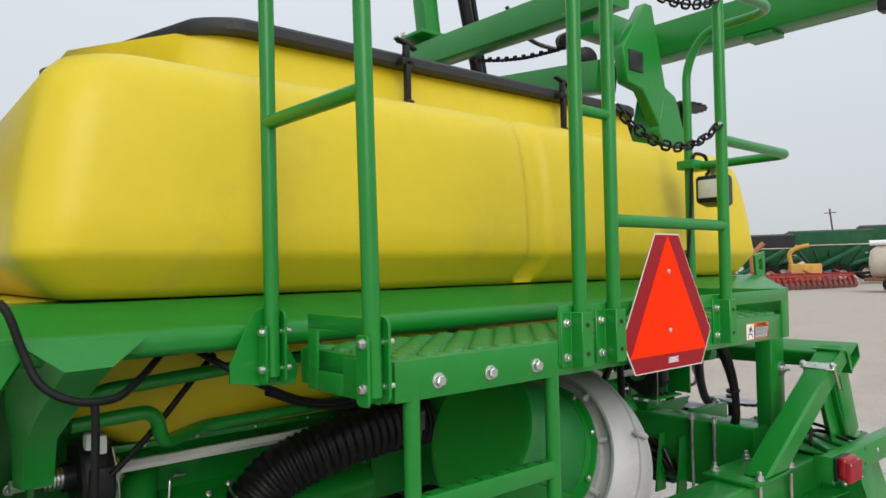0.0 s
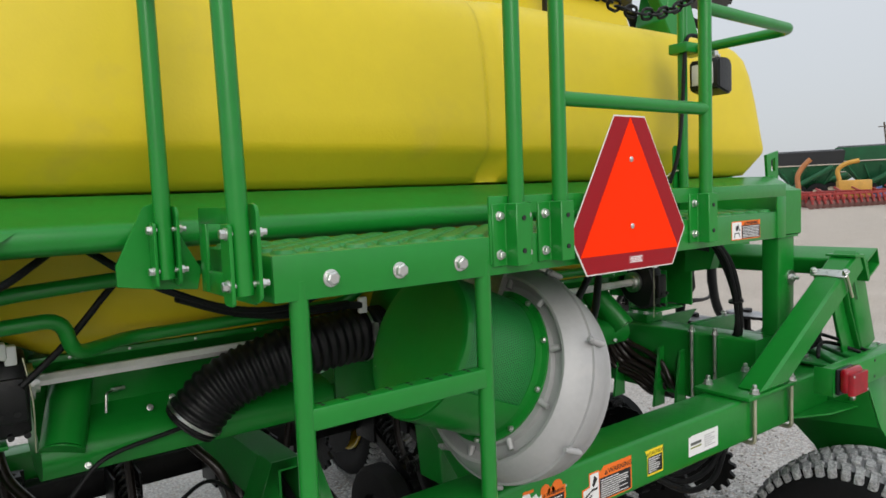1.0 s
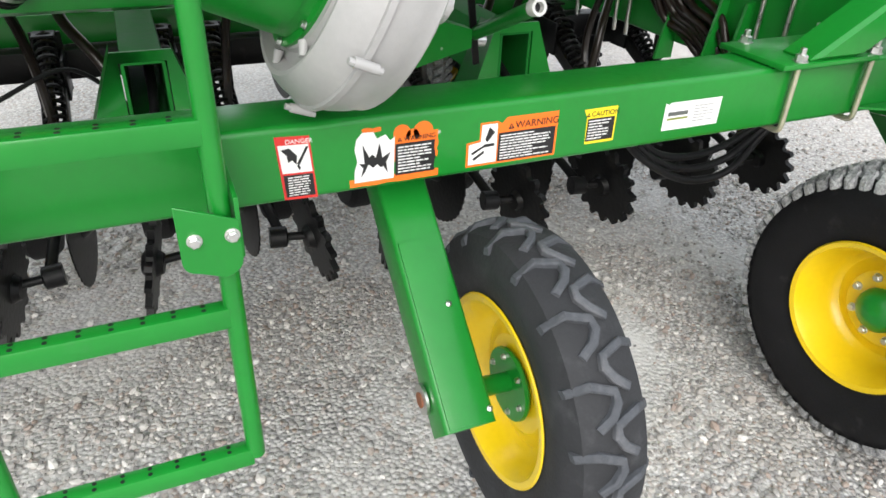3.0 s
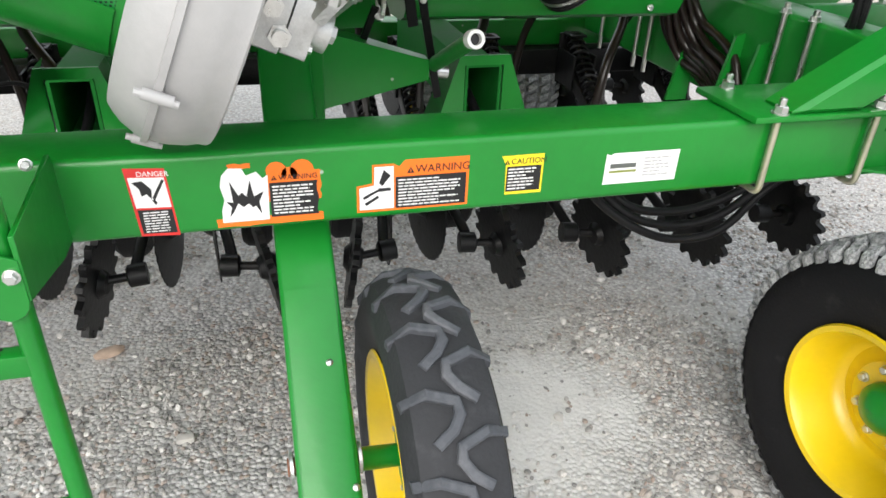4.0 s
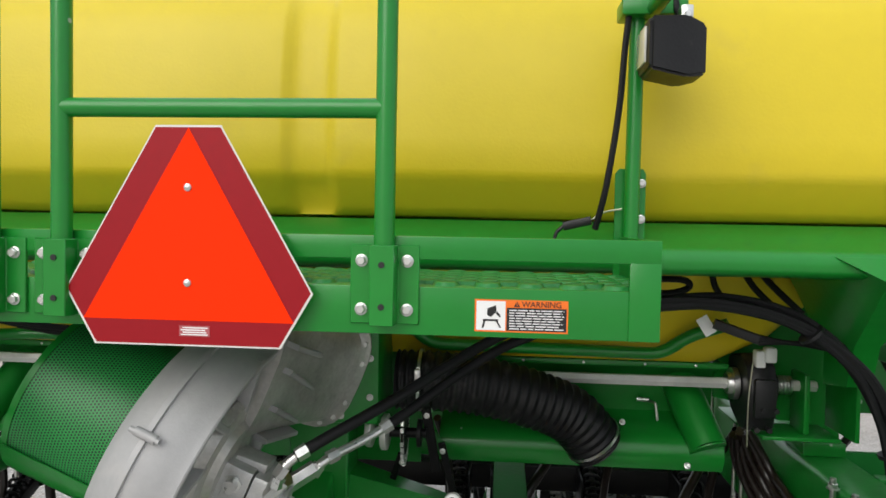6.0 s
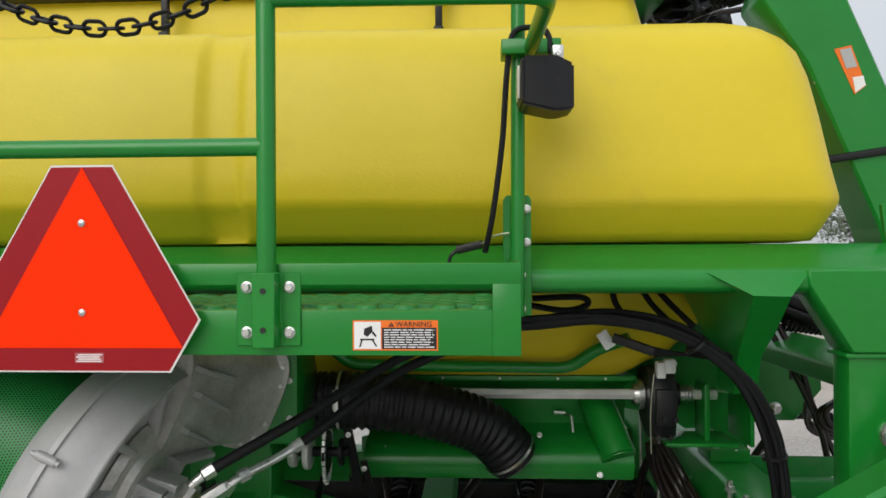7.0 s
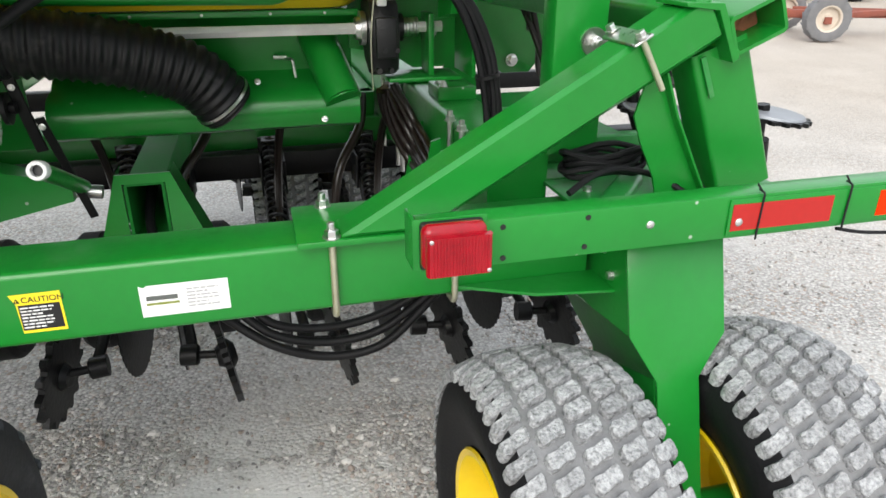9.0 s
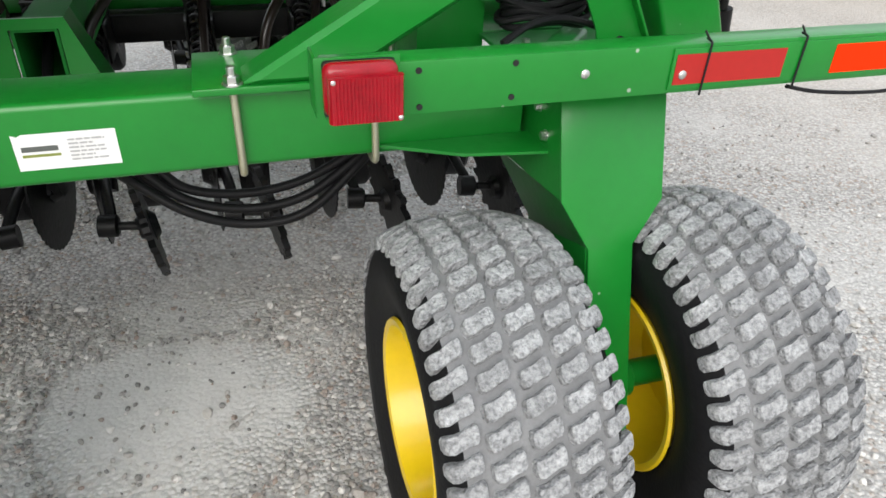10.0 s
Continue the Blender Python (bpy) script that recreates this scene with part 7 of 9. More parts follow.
# thin leads crossing the yellow hopper, both sides
for side in (1, -1):
    X = lambda x: mx(x, side)  # noqa: E731
    if side > 0:
        leads = [[(2.94, 1.98, 1.78), (2.95, 1.97, 1.70), (2.99, 1.95, 1.64)], [(3.0, 1.98, 1.78), (3.04, 1.95, 1.70), (3.10, 1.90, 1.63)], [(3.03, 1.98, 1.78), (3.08, 1.95, 1.71), (3.14, 1.90, 1.64)], [(2.70, 1.90, 1.70), (2.80, 1.88, 1.685), (2.86, 1.88, 1.70), (2.84, 1.88, 1.72), (2.72, 1.90, 1.715)]]
    else:
        leads = [[(1.02, 1.99, 1.70), (0.95, 1.985, 1.628), (0.90, 1.985, 1.57), (0.844, 1.985, 1.509), (0.76, 1.97, 1.44)], [(0.86, 1.78, 1.76), (0.894, 1.75, 1.734), (0.937, 1.67, 1.697), (1.04, 1.70, 1.64), (1.187, 1.77, 1.582), (1.35, 1.84, 1.56), (1.52, 1.90, 1.59)], [(1.04, 1.72, 1.63), (1.19, 1.79, 1.572), (1.36, 1.86, 1.548)]]
    run("sensor_leads", leads, 0.0085, HOSE, "thin black sensor leads hanging by the hopper", "cable", (X(3.0), 1.95, 1.44 if side < 0 else 1.63), "sensor leads", strand="lead", seg=8)
    t = thing("hopper_guard_pipe", (X(2.7), 2.05, 1.49), "bent green pipe along the hopper's foot", "pipe", "hopper guard pipes")
    if side > 0:
        pipes = [[(2.03, 2.0, 1.60), (2.13, 2.0, 1.597), (2.21, 2.04, 1.515), (2.84, 2.05, 1.505), (2.90, 2.02, 1.56), (2.99, 1.98, 1.60)]]
    else:
        pipes = [[(0.66, 1.90, 1.582), (0.842, 1.90, 1.592), (0.862, 1.92, 1.505), (1.00, 2.04, 1.505), (1.62, 2.05, 1.515), (1.70, 2.0, 1.597), (1.80, 2.0, 1.60)], [(0.62, 1.88, 1.632), (0.736, 1.90, 1.653), (1.10, 1.90, 1.676), (1.30, 1.93, 1.68)]]
    for line in pipes:
        bm = bmesh.new()
        tube(bm, rounded(line, 0.04, 6), 0.017, 12)
        part("pipe", bm, GREEN, t)
    # brown seed hoses fanning down from the drop pipe
    lines = []
    for k in range(8):
        f, w = (k % 5) / 4, 0.014 * (k // 5)
        low = [(3.13, 2.30, 1.215), (3.15, 2.34, 1.13), (3.18, 2.36, 1.05), (3.222, 2.33, 0.975), (3.243, 2.22, 0.94), (3.29, 2.15, 0.872), (3.39, 2.14, 0.85)]
        top = [(3.16, 2.30, 1.235), (3.20, 2.30, 1.17), (3.230, 2.26, 1.11), (3.240, 2.18, 1.07), (3.242, 2.10, 1.03), (3.244, 2.04, 0.96), (3.30, 2.02, 0.868)]
        lines.append([(X(p[0] * (1 - f) + q[0] * f + 0.4 * w * math.sin(i + k)), p[1] * (1 - f) + q[1] * f + 2.2 * w + 0.006 * math.sin(2 * i + k), p[2] * (1 - f) + q[2] * f + 0.006 * math.sin(1.7 * i + 2 * k)) for i, (p, q) in enumerate(zip(low, top))])
    run("seed_hoses", lines, 0.0135, HOSE_BROWN, "bundle of dusty dark brown seed hoses", "hose bundle", (X(3.1), 2.2, 0.85), "seed hose bundles", strand="hose")
    run("opener_feed_hose", [[(X(2.60 + 0.5 * j), 2.55, 1.16), (X(2.58 + 0.5 * j), 2.50, 1.06), (X(2.50 + 0.5 * j), 2.42, 0.95), (X(2.47 + 0.5 * j), 2.40, 0.82), (X(2.45 + 0.5 * j), 2.44, 0.62)] for j in range(2)], 0.016, HOSE_BROWN, "brown feed hoses curving down to the openers", "hose", (X(2.6), 2.5, 0.8), "feed hoses", strand="hose")
run("low_hoses", [[(2.56 + 0.03 * k, 1.60, 0.945), (2.62 + 0.02 * k, 1.70 + 0.02 * k, 0.825 + 0.015 * k), (2.735, 1.68 + 0.02 * k, 0.735 + 0.02 * k), (2.865, 1.68 + 0.02 * k, 0.685 + 0.03 * k), (3.0, 1.68 + 0.02 * k, 0.70 + 0.032 * k), (3.13, 1.70, 0.80 + 0.02 * k), (3.19, 1.60, 0.945)] for k in range(3)], 0.0115, HOSE, "black hoses sagging under the beam", "hose bundle", (2.9, 1.7, 0.68), strand="hose")
# cables at the left cradle leg
run("draped_cable", [[(0.49, 1.61, 1.87), (0.504, 1.60, 1.846), (0.525, 1.595, 1.78), (0.55, 1.58, 1.722), (0.60, 1.565, 1.690), (0.666, 1.575, 1.684), (0.72, 1.63, 1.70), (0.78, 1.70, 1.731), (0.83, 1.76, 1.76)], [(0.633, 1.568, 1.686), (0.634, 1.57, 1.60), (0.631, 1.572, 1.50), (0.625, 1.575, 1.38)]], 0.0075, HOSE, "black cable draped round the cradle leg", "cable", (0.63, 1.57, 1.38), strand="cable")
run("left_wiring", [[(0.55, 2.2, 0.96), (0.8, 2.15, 0.90), (1.05, 2.2, 0.93), (1.25, 2.3, 0.98), (1.38, 2.35, 0.85)], [(0.72, 2.04, 1.06), (0.84, 2.06, 1.12), (0.93, 2.07, 1.20), (1.08, 2.085, 1.225), (1.20, 2.09, 1.24)]], 0.0065, HOSE, "thin black wiring running along the frame", "cable", (1.0, 2.1, 0.85), strand="cable", seg=8)
# a lead with a white plug along the left hopper's foot
t = thing("plug_lead", (1.55, 1.93, 1.50), "black lead with a white plug beside the hopper", "cable")
bm = bmesh.new()
tube(bm, curve_pts([(1.187, 1.79, 1.575), (1.32, 1.84, 1.545), (1.45, 1.89, 1.535), (1.56, 1.92, 1.53)]), 0.013, 8)
part("lead", bm, HOSE, t)
bm = bmesh.new()
box(bm, 1.602, 1.628, 1.925, 1.94, 1.498, 1.545, 0.003)
part("plug", bm, LABEL_WHITE, t, "white plastic plug")
bm = bmesh.new()
beam(bm, (1.55, 1.92, 1.53), (1.61, 1.935, 1.522), 0.02, 0.02, bevel=0.004)
part("plug_sleeve", bm, BLACK_PLASTIC, t)

# coiled cables lying on the step plate
coils = []
for k in range(5):
    coils.append([(3.515 + 0.095 * math.cos(a) * (1 + 0.10 * math.sin(2 * k)), 1.585 + 0.045 * math.sin(a) * (1 - 0.05 * k), 1.150 + 0.011 * k + 0.007 * math.sin(3 * a + k)) for a in [2 * math.pi * i / 14 + 0.4 * k for i in range(15)]])
coils.append([(3.38, 1.47, 1.14), (3.45, 1.50, 1.165), (3.53, 1.52, 1.168), (3.61, 1.50, 1.15), (3.655, 1.43, 1.120)])
coils.append([(3.56, 1.60, 1.185), (3.63, 1.58, 1.178), (3.69, 1.52, 1.15), (3.70, 1.43, 1.122), (3.70, 1.38, 1.118)])
run("coiled_cable", coils, 0.0075, HOSE, "coil of black cable lying on the green frame", "cable", (3.5, 1.58, 1.13), strand="cable", seg=8)
# white connectors with a paper tag
t = thing("plug_connector", (2.92, 1.92, 1.57), "wiring plug with a white paper tag", "connector")
bm = bmesh.new()
beam(bm, (2.93, 1.90, 1.612), (3.03, 1.88, 1.578), 0.025, 0.024, bevel=0.004)
part("plug", bm, BLACK_PLASTIC, t)
bm = bmesh.new()
beam(bm, (2.90, 1.905, 1.625), (2.925, 1.90, 1.585), 0.03, 0.003, up=(0, 1, 0), bevel=0.0005)
part("tag", bm, LABEL_WHITE, t, "white paper tag")
bm = bmesh.new()
for k in range(3):
    tube(bm, curve_pts([(3.03, 1.88, 1.585 - 0.008 * k), (3.10, 1.86, 1.575), (3.18, 1.84, 1.585 - 0.01 * k), (3.25, 1.84, 1.55)]), 0.006, 8)
part("lead", bm, HOSE, t)

# work lamp on the rear post with its lead
lamp = thing("work_lamp", (2.73, 1.56, 2.13), "black square work lamp clamped to the handrail post", "work lamp")
bm = bmesh.new()
rg = [[(2.662, 1.455, 2.145), (2.662, 1.545, 2.145), (2.662, 1.545, 2.225), (2.662, 1.455, 2.225)], [(2.667, 1.445, 2.137), (2.667, 1.552, 2.137), (2.667, 1.552, 2.234), (2.667, 1.445, 2.234)], [(2.735, 1.45, 2.122), (2.735, 1.55, 2.122), (2.735, 1.55, 2.236), (2.735, 1.45, 2.236)], [(2.772, 1.465, 2.13), (2.772, 1.54, 2.13), (2.772, 1.54, 2.222), (2.772, 1.465, 2.222)]]
vs = [[bm.verts.new(p) for p in r] for r in rg]
for p, q in zip(vs, vs[1:]):
    for k in range(4):
        bm.faces.new((p[k], p[(k + 1) % 4], q[(k + 1) % 4], q[k]))
bm.faces.new(vs[0])
bm.faces.new(vs[-1])
bmesh.ops.bevel(bm, geom=bm.edges[:], offset=0.005, segments=2, affect="EDGES")
body = part("lamp_body", bm, BLACK_PLASTIC, lamp)
bm = bmesh.new()
box(bm, 2.658, 2.6625, 1.463, 1.538, 2.152, 2.218, 0.001)
part("lens", bm, mat("clear_lamp_lens", (0.62, 0.61, 0.56), 0.15, var=0.08, scale=60, coat=0.5), lamp, "pale frosted lamp lens")
bm = bmesh.new()
box(bm, 2.628, 2.755, 1.535, 1.605, 2.262, 2.295, 0.004)
part("clamp_block", bm, GREEN, lamp)
bm = bmesh.new()
box(bm, 2.732, 2.756, 1.50, 1.534, 2.226, 2.27, 0.004)
part("hinge", bm, ZINC, lamp)
bolt(lamp, (2.744, 1.50, 2.25), (0, -1, 0), 0.009)
bm = bmesh.new()
tube(bm, curve_pts([(2.76, 1.56, 2.25), (2.735, 1.535, 2.26), (2.728, 1.54, 2.30), (2.71, 1.545, 2.318), (2.655, 1.55, 2.31), (2.640, 1.553, 2.22), (2.630, 1.555, 2.08), (2.610, 1.56, 1.93), (2.592, 1.58, 1.84)]), 0.0065, 8)
part("lead", bm, HOSE, lamp)
bm = bmesh.new()
beam(bm, (2.53, 1.60, 1.845), (2.585, 1.59, 1.858), 0.02, 0.018, bevel=0.004)
tube(bm, curve_pts([(2.53, 1.60, 1.845), (2.515, 1.60, 1.83), (2.51, 1.60, 1.80)]), 0.004, 8)
part("plug", bm, BLACK_PLASTIC, lamp)
bm = bmesh.new()
tube(bm, curve_pts([(2.585, 1.59, 1.858), (2.61, 1.585, 1.875), (2.645, 1.58, 1.882)]), 0.0022, 6)
part("thin_lead", bm, ZINC_YELLOW, lamp)


def build_chain(p0, p1, sag, label):
    """Welded links, each a part, hanging between two hooks."""
    t = thing("safety_chain", p0, label, "chain", "safety chains")
    p0, p1 = Vector(p0), Vector(p1)
    n = 17
    pts = [p0.lerp(p1, i / n) - Vector((0, 0, sag * (1 - (2 * i / n - 1) ** 2))) for i in range(n + 1)]
    ln = (pts[n // 2 + 1] - pts[n // 2]).length * 1.34
    bm = bmesh.new()
    w = ln * 0.30
    loop = [(ln / 2 - w + w * math.sin(a), w * math.cos(a)) for a in [math.pi * i / 8 for i in range(9)]] + [(-ln / 2 + w - w * math.sin(a), -w * math.cos(a)) for a in [math.pi * i / 8 for i in range(9)]]
    pl = [Vector((x, y, 0)) for x, y in loop]
    rings = []
    for i, p in enumerate(pl):
        d = (pl[(i + 1) % len(pl)] - pl[i - 1]).normalized()
        s = Vector((d.y, -d.x, 0))
        rings.append([bm.verts.new(p + (s * math.cos(q) + Vector((0, 0, 1)) * math.sin(q)) * 0.0036) for q in [2 * math.pi * k / 6 for k in range(6)]])
    for a, b in zip(rings, rings[1:] + rings[:1]):
        for k in range(6):
            bm.faces.new((a[k], a[(k + 1) % 6], b[(k + 1) % 6], b[k]))
    me = finish("link", bm, BLACK_STEEL)
    for i in range(n):
        ob = new("link", me)
        hang(ob, t)
        d = pts[i + 1] - pts[i]
        ob.matrix_basis = Matrix.Translation((pts[i] + pts[i + 1]) / 2) @ d.to_track_quat("X", "Z").to_matrix().to_4x4() @ pose(0, 0, 0, 20 + (90 if i % 2 else 0), 0, 0)
    for p in (p0, p1):
        bolt(t, p, (0, -1, 0), 0.008)
    return t


build_chain((1.708, 1.205, 2.305), (2.205, 1.205, 2.315), 0.085, "dark steel safety chain hung across the gate opening")
build_chain((1.708, 1.205, 2.665), (2.205, 1.205, 2.675), 0.05, "dark steel safety chain hung higher across the gate")


# fold cylinder and hoses behind the leaning arm
t = thing("fold_cylinder", (3.7, 2.6, 1.5), "black hydraulic fold cylinder with bright rod", "hydraulic cylinder")
bm = bmesh.new()
cyl(bm, (3.52, 2.66, 1.725), (3.80, 2.60, 1.60), 0.036, 20)
cyl(bm, (3.78, 2.604, 1.609), (3.81, 2.60, 1.596), 0.042, 20)
part("barrel", bm, BLACK_STEEL, t)
bm = bmesh.new()
cyl(bm, (3.80, 2.60, 1.60), (4.0, 2.56, 1.51), 0.018, 14)
part("rod", bm, STEEL, t, "bright chromed rod")
bm = bmesh.new()
cyl(bm, (3.56, 2.60, 1.66), (3.86, 2.56, 1.545), 0.02, 14)
part("pipe", bm, BLACK_STEEL, t)
bm = bmesh.new()
coil(bm, (3.66, 2.62, 1.578), (3.86, 2.60, 1.555), 0.027, 0.007, 12)
part("spring", bm, BLACK_STEEL, t, "black coil spring")
run("wing_hoses", [[(3.60, 2.62, 1.60), (3.68, 2.56, 1.42), (3.72, 2.52, 1.31), (3.755, 2.50, 1.20), (3.78, 2.50, 1.10), (3.84, 2.52, 1.02)], [(3.98, 2.60, 1.46), (3.90, 2.52, 1.36), (3.82, 2.48, 1.33), (3.76, 2.48, 1.29), (3.78, 2.48, 1.24), (3.88, 2.50, 1.235), (4.0, 2.56, 1.26)], [(3.98, 2.62, 1.45), (3.88, 2.54, 1.345), (3.80, 2.50, 1.315), (3.745, 2.50, 1.275), (3.775, 2.50, 1.225), (3.88, 2.52, 1.215), (4.0, 2.58, 1.24)], [(3.62, 2.60, 1.62), (3.70, 2.55, 1.44), (3.74, 2.54, 1.30), (3.80, 2.54, 1.16), (3.86, 2.56, 1.05)]], 0.011, HOSE_BROWN, "looped dark hoses of the folded wing", "hose bundle", (3.8, 2.5, 1.02), strand="hose", seg=8)

# ---- printed labels ----


def sheet(name, poly, y, lift, material, parent, label=""):
    bm = bmesh.new()
    plate(bm, poly, "y", y - lift - 0.0004, y - lift)
    return part(name, bm, material, parent, label, smooth=0)


def rect(x0, x1, z0, z1):
    return [(x0, z0), (x1, z0), (x1, z1), (x0, z1)]


def ragged(x0, x1, z0, z1, rough, seed, sides="lrtb"):
    """A torn outline."""
    rnd = random.Random(seed)
    out = []
    for (ax, az), (bx, bz), s in (((x0, z0), (x1, z0), "b"), ((x1, z0), (x1, z1), "r"), ((x1, z1), (x0, z1), "t"), ((x0, z1), (x0, z0), "l")):
        n = 7 if s in sides else 1
        for i in range(n):
            k = rough if s in sides and i else 0.0
            out.append((ax + (bx - ax) * i / n + rnd.uniform(-k, k), az + (bz - az) * i / n + rnd.uniform(-k, k)))
    return out


def print_lines(parent, x0, x1, z0, z1, y, rows, seed, material):
    """Writing too small to read: plain bars."""
    rnd = random.Random(seed)
    bm = bmesh.new()
    rows = rows + 2
    h = (z1 - z0) / rows
    for r in range(rows):
        z = z1 - (r + 0.75) * h
        end = x1 - (x1 - x0) * rnd.choice((0.0, 0.03, 0.08, 0.35))
        x = x0
        while x < end:
            w = min(rnd.uniform(0.006, 0.018), end - x)
            box(bm, x, x + w, y - 0.0018, y - 0.0013, z, z + h * 0.42, 0)
            x += w + 0.0022
    part("fine_print", bm, material, parent, smooth=0)


def triangle_mark(parent, x, z, s, y, dark, light):
    sheet("alert_mark", [(x, z), (x + s, z), (x + s / 2, z + s * 0.87)], y, 0.0013, dark, parent)
    sheet("alert_mark", rect(x + s * 0.44, x + s * 0.56, z + s * 0.14, z + s * 0.58), y, 0.0017, light, parent)


BY = BEAM_Y - 0.0002
# upright danger label
dz = sheet("danger_label", [(1.622, 1.070), (1.686, 1.066), (1.695, 0.940), (1.632, 0.943)], BY, 0.0, LABEL_RED, rear_beam, "upright red danger label with a cut hand picture")
sheet("panel", [(1.627, 1.053), (1.683, 1.050), (1.688, 0.995), (1.632, 0.997)], BY, 0.0005, LABEL_WHITE, dz)
sheet("panel", [(1.633, 0.993), (1.688, 0.991), (1.691, 0.946), (1.636, 0.948)], BY, 0.0005, LABEL_HOLE_BLACK, dz)
lettering("DANGER", (1.641, BY - 0.0012, 1.0545), 0.009, (1, 0, -0.04), (0, 0, 1), LABEL_WHITE, dz)
sheet("picture", [(1.632, 1.044), (1.648, 1.046), (1.661, 1.030), (1.659, 1.012), (1.652, 1.022), (1.644, 1.018), (1.642, 1.032)], BY, 0.001, LABEL_HOLE_BLACK, dz)
sheet("picture", [(1.679, 1.047), (1.683, 1.045), (1.664, 1.010), (1.660, 1.014)], BY, 0.001, LABEL_HOLE_BLACK, dz)
sheet("picture", [(1.659, 1.010), (1.664, 1.001), (1.667, 1.005), (1.663, 1.012)], BY, 0.001, LABEL_HOLE_BLACK, dz)
print_lines(dz, 1.641, 1.682, 0.949, 0.990, BY, 6, 4, LABEL_WHITE)
# torn warning label with a burst
w1 = sheet("warning_label", ragged(1.758, 1.943, 0.947, 0.963, 0.0015, 3), BY, 0.0, LABEL_ORANGE, rear_beam, "torn orange warning label with a burst picture")
sheet("scrap", ragged(1.850, 1.941, 0.99, 1.046, 0.002, 5, "r"), BY, 0.0, LABEL_ORANGE, w1)
for cx, cz, rr in ((1.866, 1.047, 0.018), (1.910, 1.046, 0.021), (1.888, 1.04, 0.014)):
    sheet("scrap", arc(cx, cz, rr, 0, 345, 12), BY, 0.00005, LABEL_ORANGE, w1)
sheet("scrap", ragged(1.786, 1.824, 1.056, 1.065, 0.0015, 8), BY, 0.0, LABEL_ORANGE, w1)
sheet("panel", [(1.768, 0.956), (1.848, 0.956), (1.851, 1.042), (1.842, 1.036), (1.832, 1.049), (1.815, 1.043), (1.808, 1.057), (1.786, 1.058), (1.774, 1.045), (1.770, 1.025), (1.775, 1.0), (1.769, 0.98)], BY, 0.0005, LABEL_WHITE, w1)
burst = [(1.781, 0.966), (1.786, 0.985), (1.778, 0.996), (1.789, 0.994), (1.786, 1.034), (1.799, 1.006), (1.805, 1.012), (1.812, 1.004), (1.820, 1.034), (1.825, 1.003), (1.842, 1.012), (1.833, 0.992), (1.836, 0.968), (1.827, 0.985), (1.822, 0.982), (1.815, 0.99), (1.806, 0.984), (1.797, 0.992), (1.790, 0.978)]
sheet("picture", burst, BY, 0.001, LABEL_HOLE_BLACK, w1)
sheet("panel", ragged(1.852, 1.936, 0.960, 1.026, 0.0025, 12, "r"), BY, 0.0005, LABEL_HOLE_BLACK, w1)
triangle_mark(w1, 1.856, 1.031, 0.010, BY, LABEL_HOLE_BLACK, LABEL_ORANGE)
lettering("WARNING", (1.869, BY - 0.0012, 1.0305), 0.010, (1, 0, 0), (0, 0, 1), LABEL_HOLE_BLACK, w1)
print_lines(w1, 1.857, 1.927, 0.964, 1.022, BY, 7, 6, LABEL_WHITE)
# long warning label
w2 = sheet("warning_label", [(2.005, 0.953), (2.217, 0.953), (2.217, 1.0525), (2.095, 1.0525), (2.084, 1.0405), (2.073, 1.0465), (2.034, 1.0465), (2.034, 1.010), (2.005, 1.006)], BY, 0.0, LABEL_ORANGE, rear_beam, "orange warning label with a pinched hose picture")
sheet("panel", [(2.010, 0.958), (2.074, 0.958), (2.073, 1.042), (2.038, 1.042), (2.037, 1.006), (2.010, 1.002)], BY, 0.0005, LABEL_WHITE, w2)
sheet("panel", rect(2.077, 2.212, 0.957, 1.020), BY, 0.0005, LABEL_HOLE_BLACK, w2)
for q in ([(2.055, 1.036), (2.068, 1.024), (2.052, 1.004), (2.046, 1.010)], [(2.016, 0.984), (2.044, 0.998), (2.046, 0.994), (2.018, 0.979)], [(2.019, 0.971), (2.044, 0.986), (2.046, 0.981), (2.022, 0.966)], [(2.044, 1.0), (2.068, 1.0), (2.068, 0.994), (2.046, 0.993)]):
    sheet("picture", q, BY, 0.001, LABEL_HOLE_BLACK, w2)
triangle_mark(w2, 2.098, 1.0265, 0.014, BY, LABEL_HOLE_BLACK, LABEL_ORANGE)
lettering("WARNING", (2.114, BY - 0.0012, 1.0265), 0.0155, (1, 0, 0), (0, 0, 1), LABEL_HOLE_BLACK, w2)
print_lines(w2, 2.082, 2.20, 0.960, 1.017, BY, 7, 9, LABEL_WHITE)
# caution label
ca = sheet("caution_label", [(2.292, 0.966), (2.367, 0.966), (2.367, 1.047), (2.281, 1.046), (2.290, 1.028)], BY, 0.0, LABEL_YELLOW, rear_beam, "yellow caution label with black text panel")
sheet("panel", rect(2.293, 2.363, 0.972, 1.024), BY, 0.0005, LABEL_HOLE_BLACK, ca)
triangle_mark(ca, 2.287, 1.029, 0.011, BY, LABEL_HOLE_BLACK, LABEL_YELLOW)
lettering("CAUTION", (2.300, BY - 0.0012, 1.029), 0.0115, (1, 0, 0), (0, 0, 1), LABEL_HOLE_BLACK, ca)
print_lines(ca, 2.296, 2.352, 0.975, 1.022, BY, 5, 14, LABEL_WHITE)
